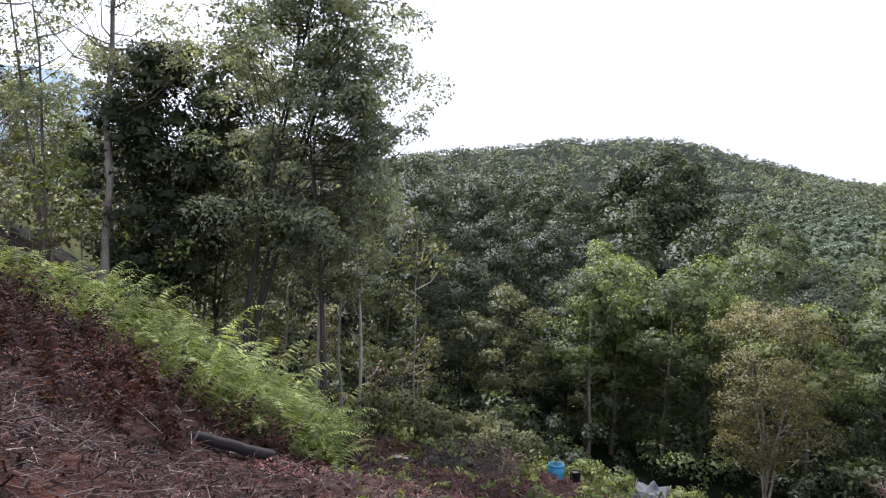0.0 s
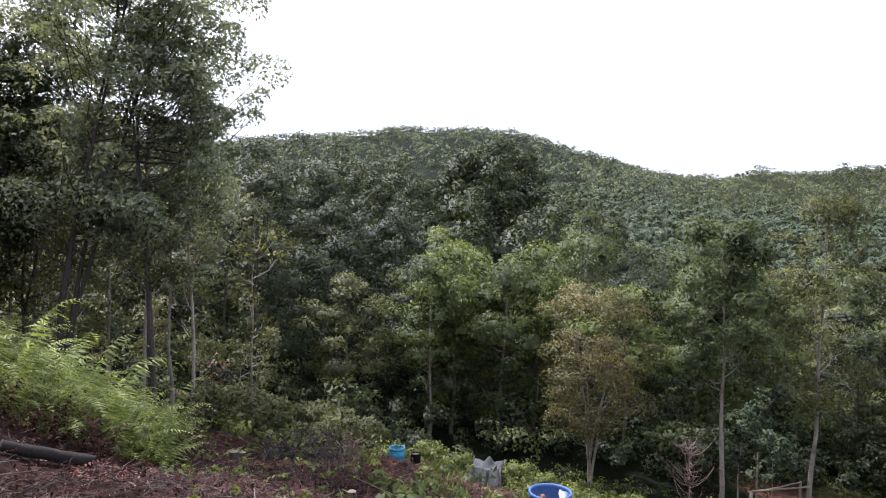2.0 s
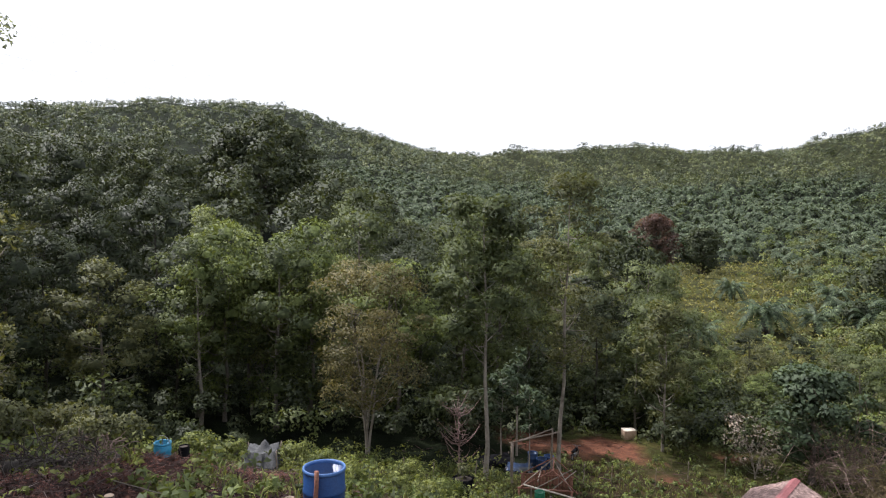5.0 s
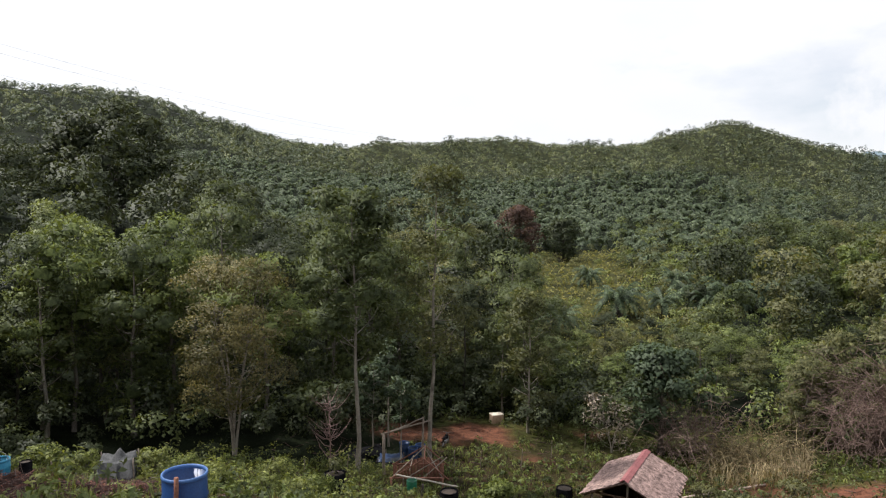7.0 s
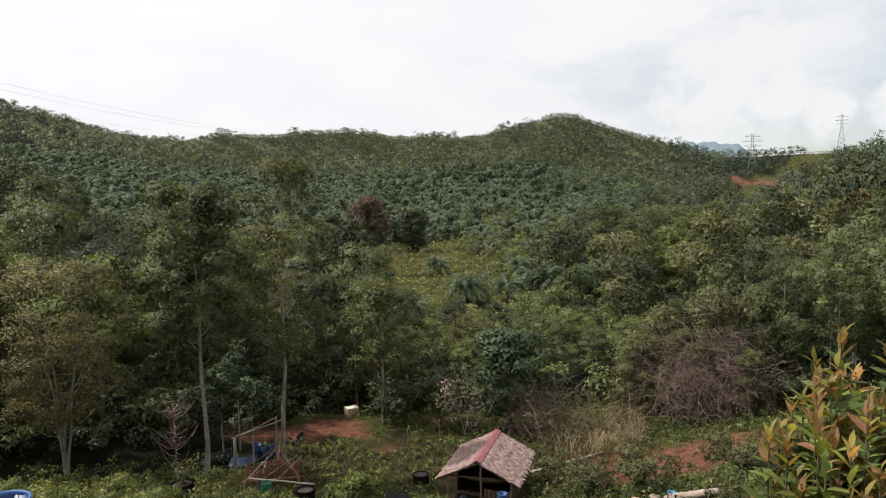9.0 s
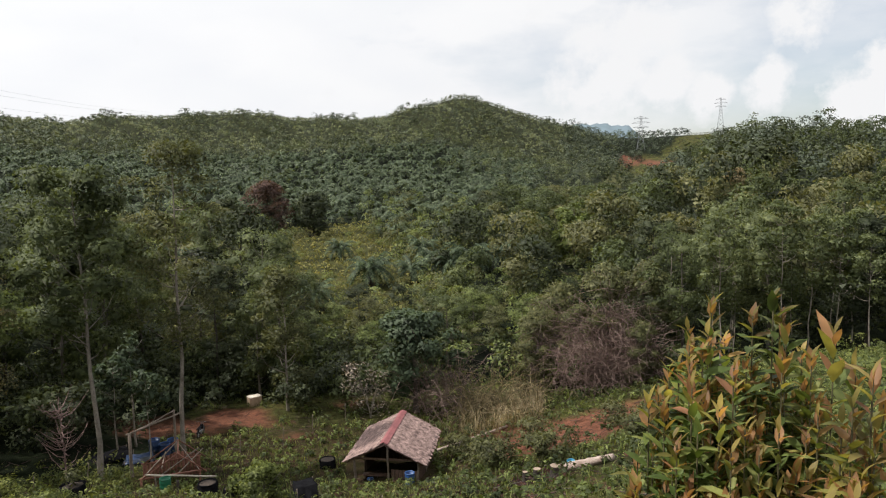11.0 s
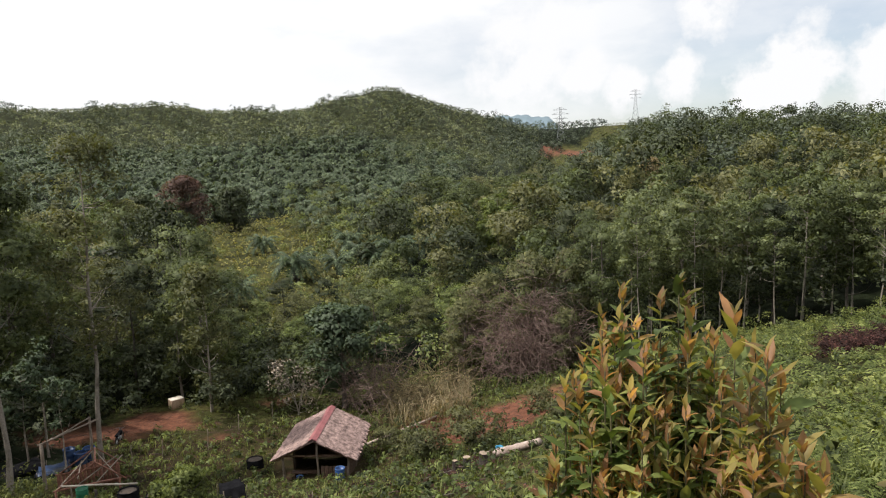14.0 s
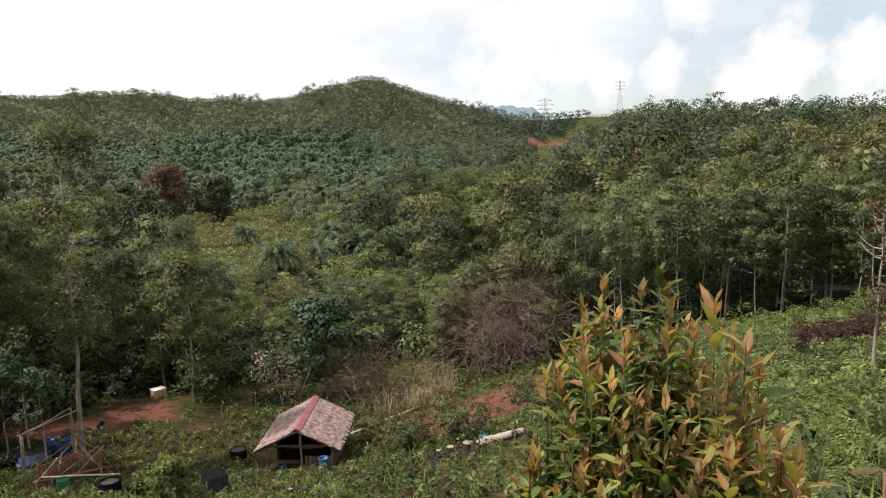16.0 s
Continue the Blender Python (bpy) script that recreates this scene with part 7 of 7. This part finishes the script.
def leafy_shrub(seed, shoots, label, leaf=0.085, n_leaves=28, young_share=(3, 9)):
    """Spreading shoots, each ringed with lance-shaped leaves, bronze at the tips. shoots: (base xy, tip xyz)."""
    rng = np.random.default_rng(seed)
    ob = tagged(new("garden_shrub"), label, "shrub")
    for base, tip in shoots:
        a, b = np.array([base[0], base[1], -0.15]), np.array(tip, float)
        t_ = np.linspace(0, 1, 7)[:, None]
        mid_ = a * (1 - t_) + b * t_
        mid_[:, :2] += ((b - a)[:2] * 0.35)[None] * np.sin(t_ * math.pi)
        v, f = tube(mid_, np.linspace(0.008, 0.003, 7), 4)
        shoot = part("shoot", mesh_from("shoot", v, f, M_SHOOT, True), ob)
        L_ = np.linalg.norm(b - a)
        old, young = [], []
        reach = min(0.8, 0.52 / L_)
        tip_leaves = rng.integers(*young_share)
        for k in range(n_leaves):
            u = 1 - (k / n_leaves) ** 1.1 * reach
            p = np.array([np.interp(u, t_[:, 0], mid_[:, q]) for q in range(3)])
            ang = k * 2.4 + rng.uniform(-0.4, 0.4)
            open_ = min(0.3 + 0.95 * min(1, k / 13) + rng.normal(0, 0.32), 1.9)
            so, co = math.sin(open_), math.cos(open_)
            d = np.array([math.cos(ang) * so, math.sin(ang) * so, co])
            side_up = unit(np.array([-math.cos(ang) * co, -math.sin(ang) * co, so + 0.2]) + rng.normal(0, 0.25, 3))
            ln = leaf * rng.uniform(0.7, 1.25) * (0.7 if k < 3 else 1.0)
            q = blade_leaf(p, d, side_up, ln, ln * rng.uniform(0.15, 0.195), rng.uniform(0.02, 0.45))
            (young if k < tip_leaves else old).append(q)
        for nm, qs, mt in (("leaf_whorl", old, M_SHRUB), ("young_leaf_whorl", young, M_SHRUB_TIP)):
            v, f = gather(qs)
            part(nm, mesh_from(nm, v, f, mt, True), shoot)
    return ob


def shoots_over(rng, count, rx, ry, top, low, power=2.0):
    out = []
    for _ in range(count):
        a, r = rng.uniform(0, 6.28), math.sqrt(rng.uniform(0, 1))
        x, y = rx * r * math.cos(a), ry * r * math.sin(a)
        z = (low + (top - low) * (1 - r ** power)) * rng.uniform(0.74, 1.0) ** 0.7 + rng.normal(0, 0.05)
        out.append(((x * 0.15, y * 0.15), (x, y, max(z, 0.3))))
    return out


rng = np.random.default_rng(401)
S1 = spot(35.0, 2.85)
top1 = 1.12 - S1.z
sh = leafy_shrub(402, shoots_over(rng, 330, 0.47, 0.43, top1 - 0.03, 1.4, 2.6) + [((0, 0), (0.07, -0.06, top1 + 0.02)), ((0, 0), (0.11, -0.05, top1 - 0.04)), ((0, 0), (-0.10, 0.05, top1 - 0.12)), ((0, 0), (-0.14, 0.1, top1 - 0.16))], "leafy green shrub with bronze young tips beside the lookout")
sh.matrix_basis = pose(S1.x, S1.y, S1.z)
S2 = spot(42.6, 2.25)
sh = leafy_shrub(403, shoots_over(rng, 100, 0.25, 0.24, 1.05 - S2.z, 1.05, 2.4), "smaller leafy shrub with bronze tips among grass", young_share=(8, 20))
sh.matrix_basis = pose(S2.x, S2.y, S2.z)
S3 = spot(40.6, 3.05)
sh = leafy_shrub(404, [((0, 0), (0.03, 0.02, 0.98 - S3.z)), ((0.02, 0), (0.16, 0.05, 0.80 - S3.z)), ((0, 0.03), (0.24, 0, 0.70 - S3.z))], "single tall shoots with large bronze leaves", 0.14, 18)
sh.matrix_basis = pose(S3.x, S3.y, S3.z)

# the citrus bush in the garden
t = tree("garden_bush", 411, 1.75, 1.05, 0.15, 0.05, 40, 2600, 0.17, M_LEAF_LIME, M_BARK, clump_r=0.3, core=3, stems=4, label="round yellow-green leafy bush in the garden")
put(t, -1.6, 27.6)
bush = tree("wild_bush", 412, 1.3, 0.9, 0.1, 0.04, 26, 1500, 0.16, M_LEAF_OLIVE, M_BARK, clump_r=0.36, stems=3, simple=True, width=0.6, label="olive green leafy bush on the weedy slope", group="bushes on the slope")
put(bush, 16.5, 33.5)
for b, d, s in ((18.2, 32.2, 1.1), (22.4, 29.8, 1.15), (14.6, 36.4, 0.9), (20.8, 35.5, 1.1), (30, 30, 1.0), (-41.5, 18.5, 0.8), (-45.5, 19.5, 0.9), (-48.8, 19, 1.0), (-53.0, 20, 1.0), (-43.5, 18.0, 0.7), (10.8, 40.5, 0.8), (34, 33, 1.0), (27.5, 36, 1.0)):
    put_copy(bush, b, d, b * 53, s)


lime = tree("wild_bush", 413, 1.0, 0.7, 0.1, 0.03, 30, 1500, 0.13, M_LEAF_LIME, M_BARK, clump_r=0.34, stems=3, simple=True, width=0.6, label="yellow-green leafy bush along the brow", group="lime bushes on the brow")
put(lime, -29.0, 20.0, size=0.75)
for b, d, s in ((-26.6, 20.4, 0.6), (-24.0, 22.5, 0.7), (-20.5, 22.0, 0.6), (-17.4, 24.0, 0.7), (-33.6, 19.6, 0.6), (-36.0, 18.8, 0.7), (-16.2, 26.5, 0.9), (-19.8, 28.0, 1.0)):
    put_copy(lime, b, d, b * 53, s)


# broad-leaved plant at the foot of the lookout
def heart_leaf(base, d, up, r):
    s = unit(np.cross(d, up))
    ang = np.linspace(0, 2 * math.pi, 17)[:-1]
    rr = r * (0.82 + 0.22 * np.cos(ang) - 0.18 * (np.abs(ang - math.pi) < 0.3))
    p = base + d * r + (np.cos(ang) * rr)[:, None] * d + (np.sin(ang) * rr)[:, None] * s - up * (0.12 * r * np.abs(np.sin(ang)))[:, None]
    v = np.vstack([[base + d * r + up * 0.03 * r], p])
    k = np.arange(16)
    return v, np.stack([np.zeros(16, int), k + 1, (k + 1) % 16 + 1], -1)


S4 = spot(51.8, 2.3)
vine = thing("broad_leaf_plant", pose(*S4), "young plant with broad round green leaves", "plant")
rng = np.random.default_rng(421)
for k in range(9):
    a = rng.uniform(0, 6.28)
    base = np.array([0.10 * math.cos(a), 0.10 * math.sin(a), 0.8 - S4.z - rng.uniform(0.0, 0.5)])
    d = unit(np.array([math.cos(a), math.sin(a), -0.35]))
    v, f = heart_leaf(base, d, unit(np.array([0.3 * math.cos(a) - 0.3, 0.3 * math.sin(a) - 0.4, 1.0])), rng.uniform(0.05, 0.085))
    part("leaf", mesh_from("leaf", v, f, M_SHRUB_TIP if k == 0 else M_SHRUB, True), vine)
    part("stalk", solid("stalk", [pole((0, 0, -0.05), base, 0.006, 0.004, seed=k)], M_TIMBER, True), vine)
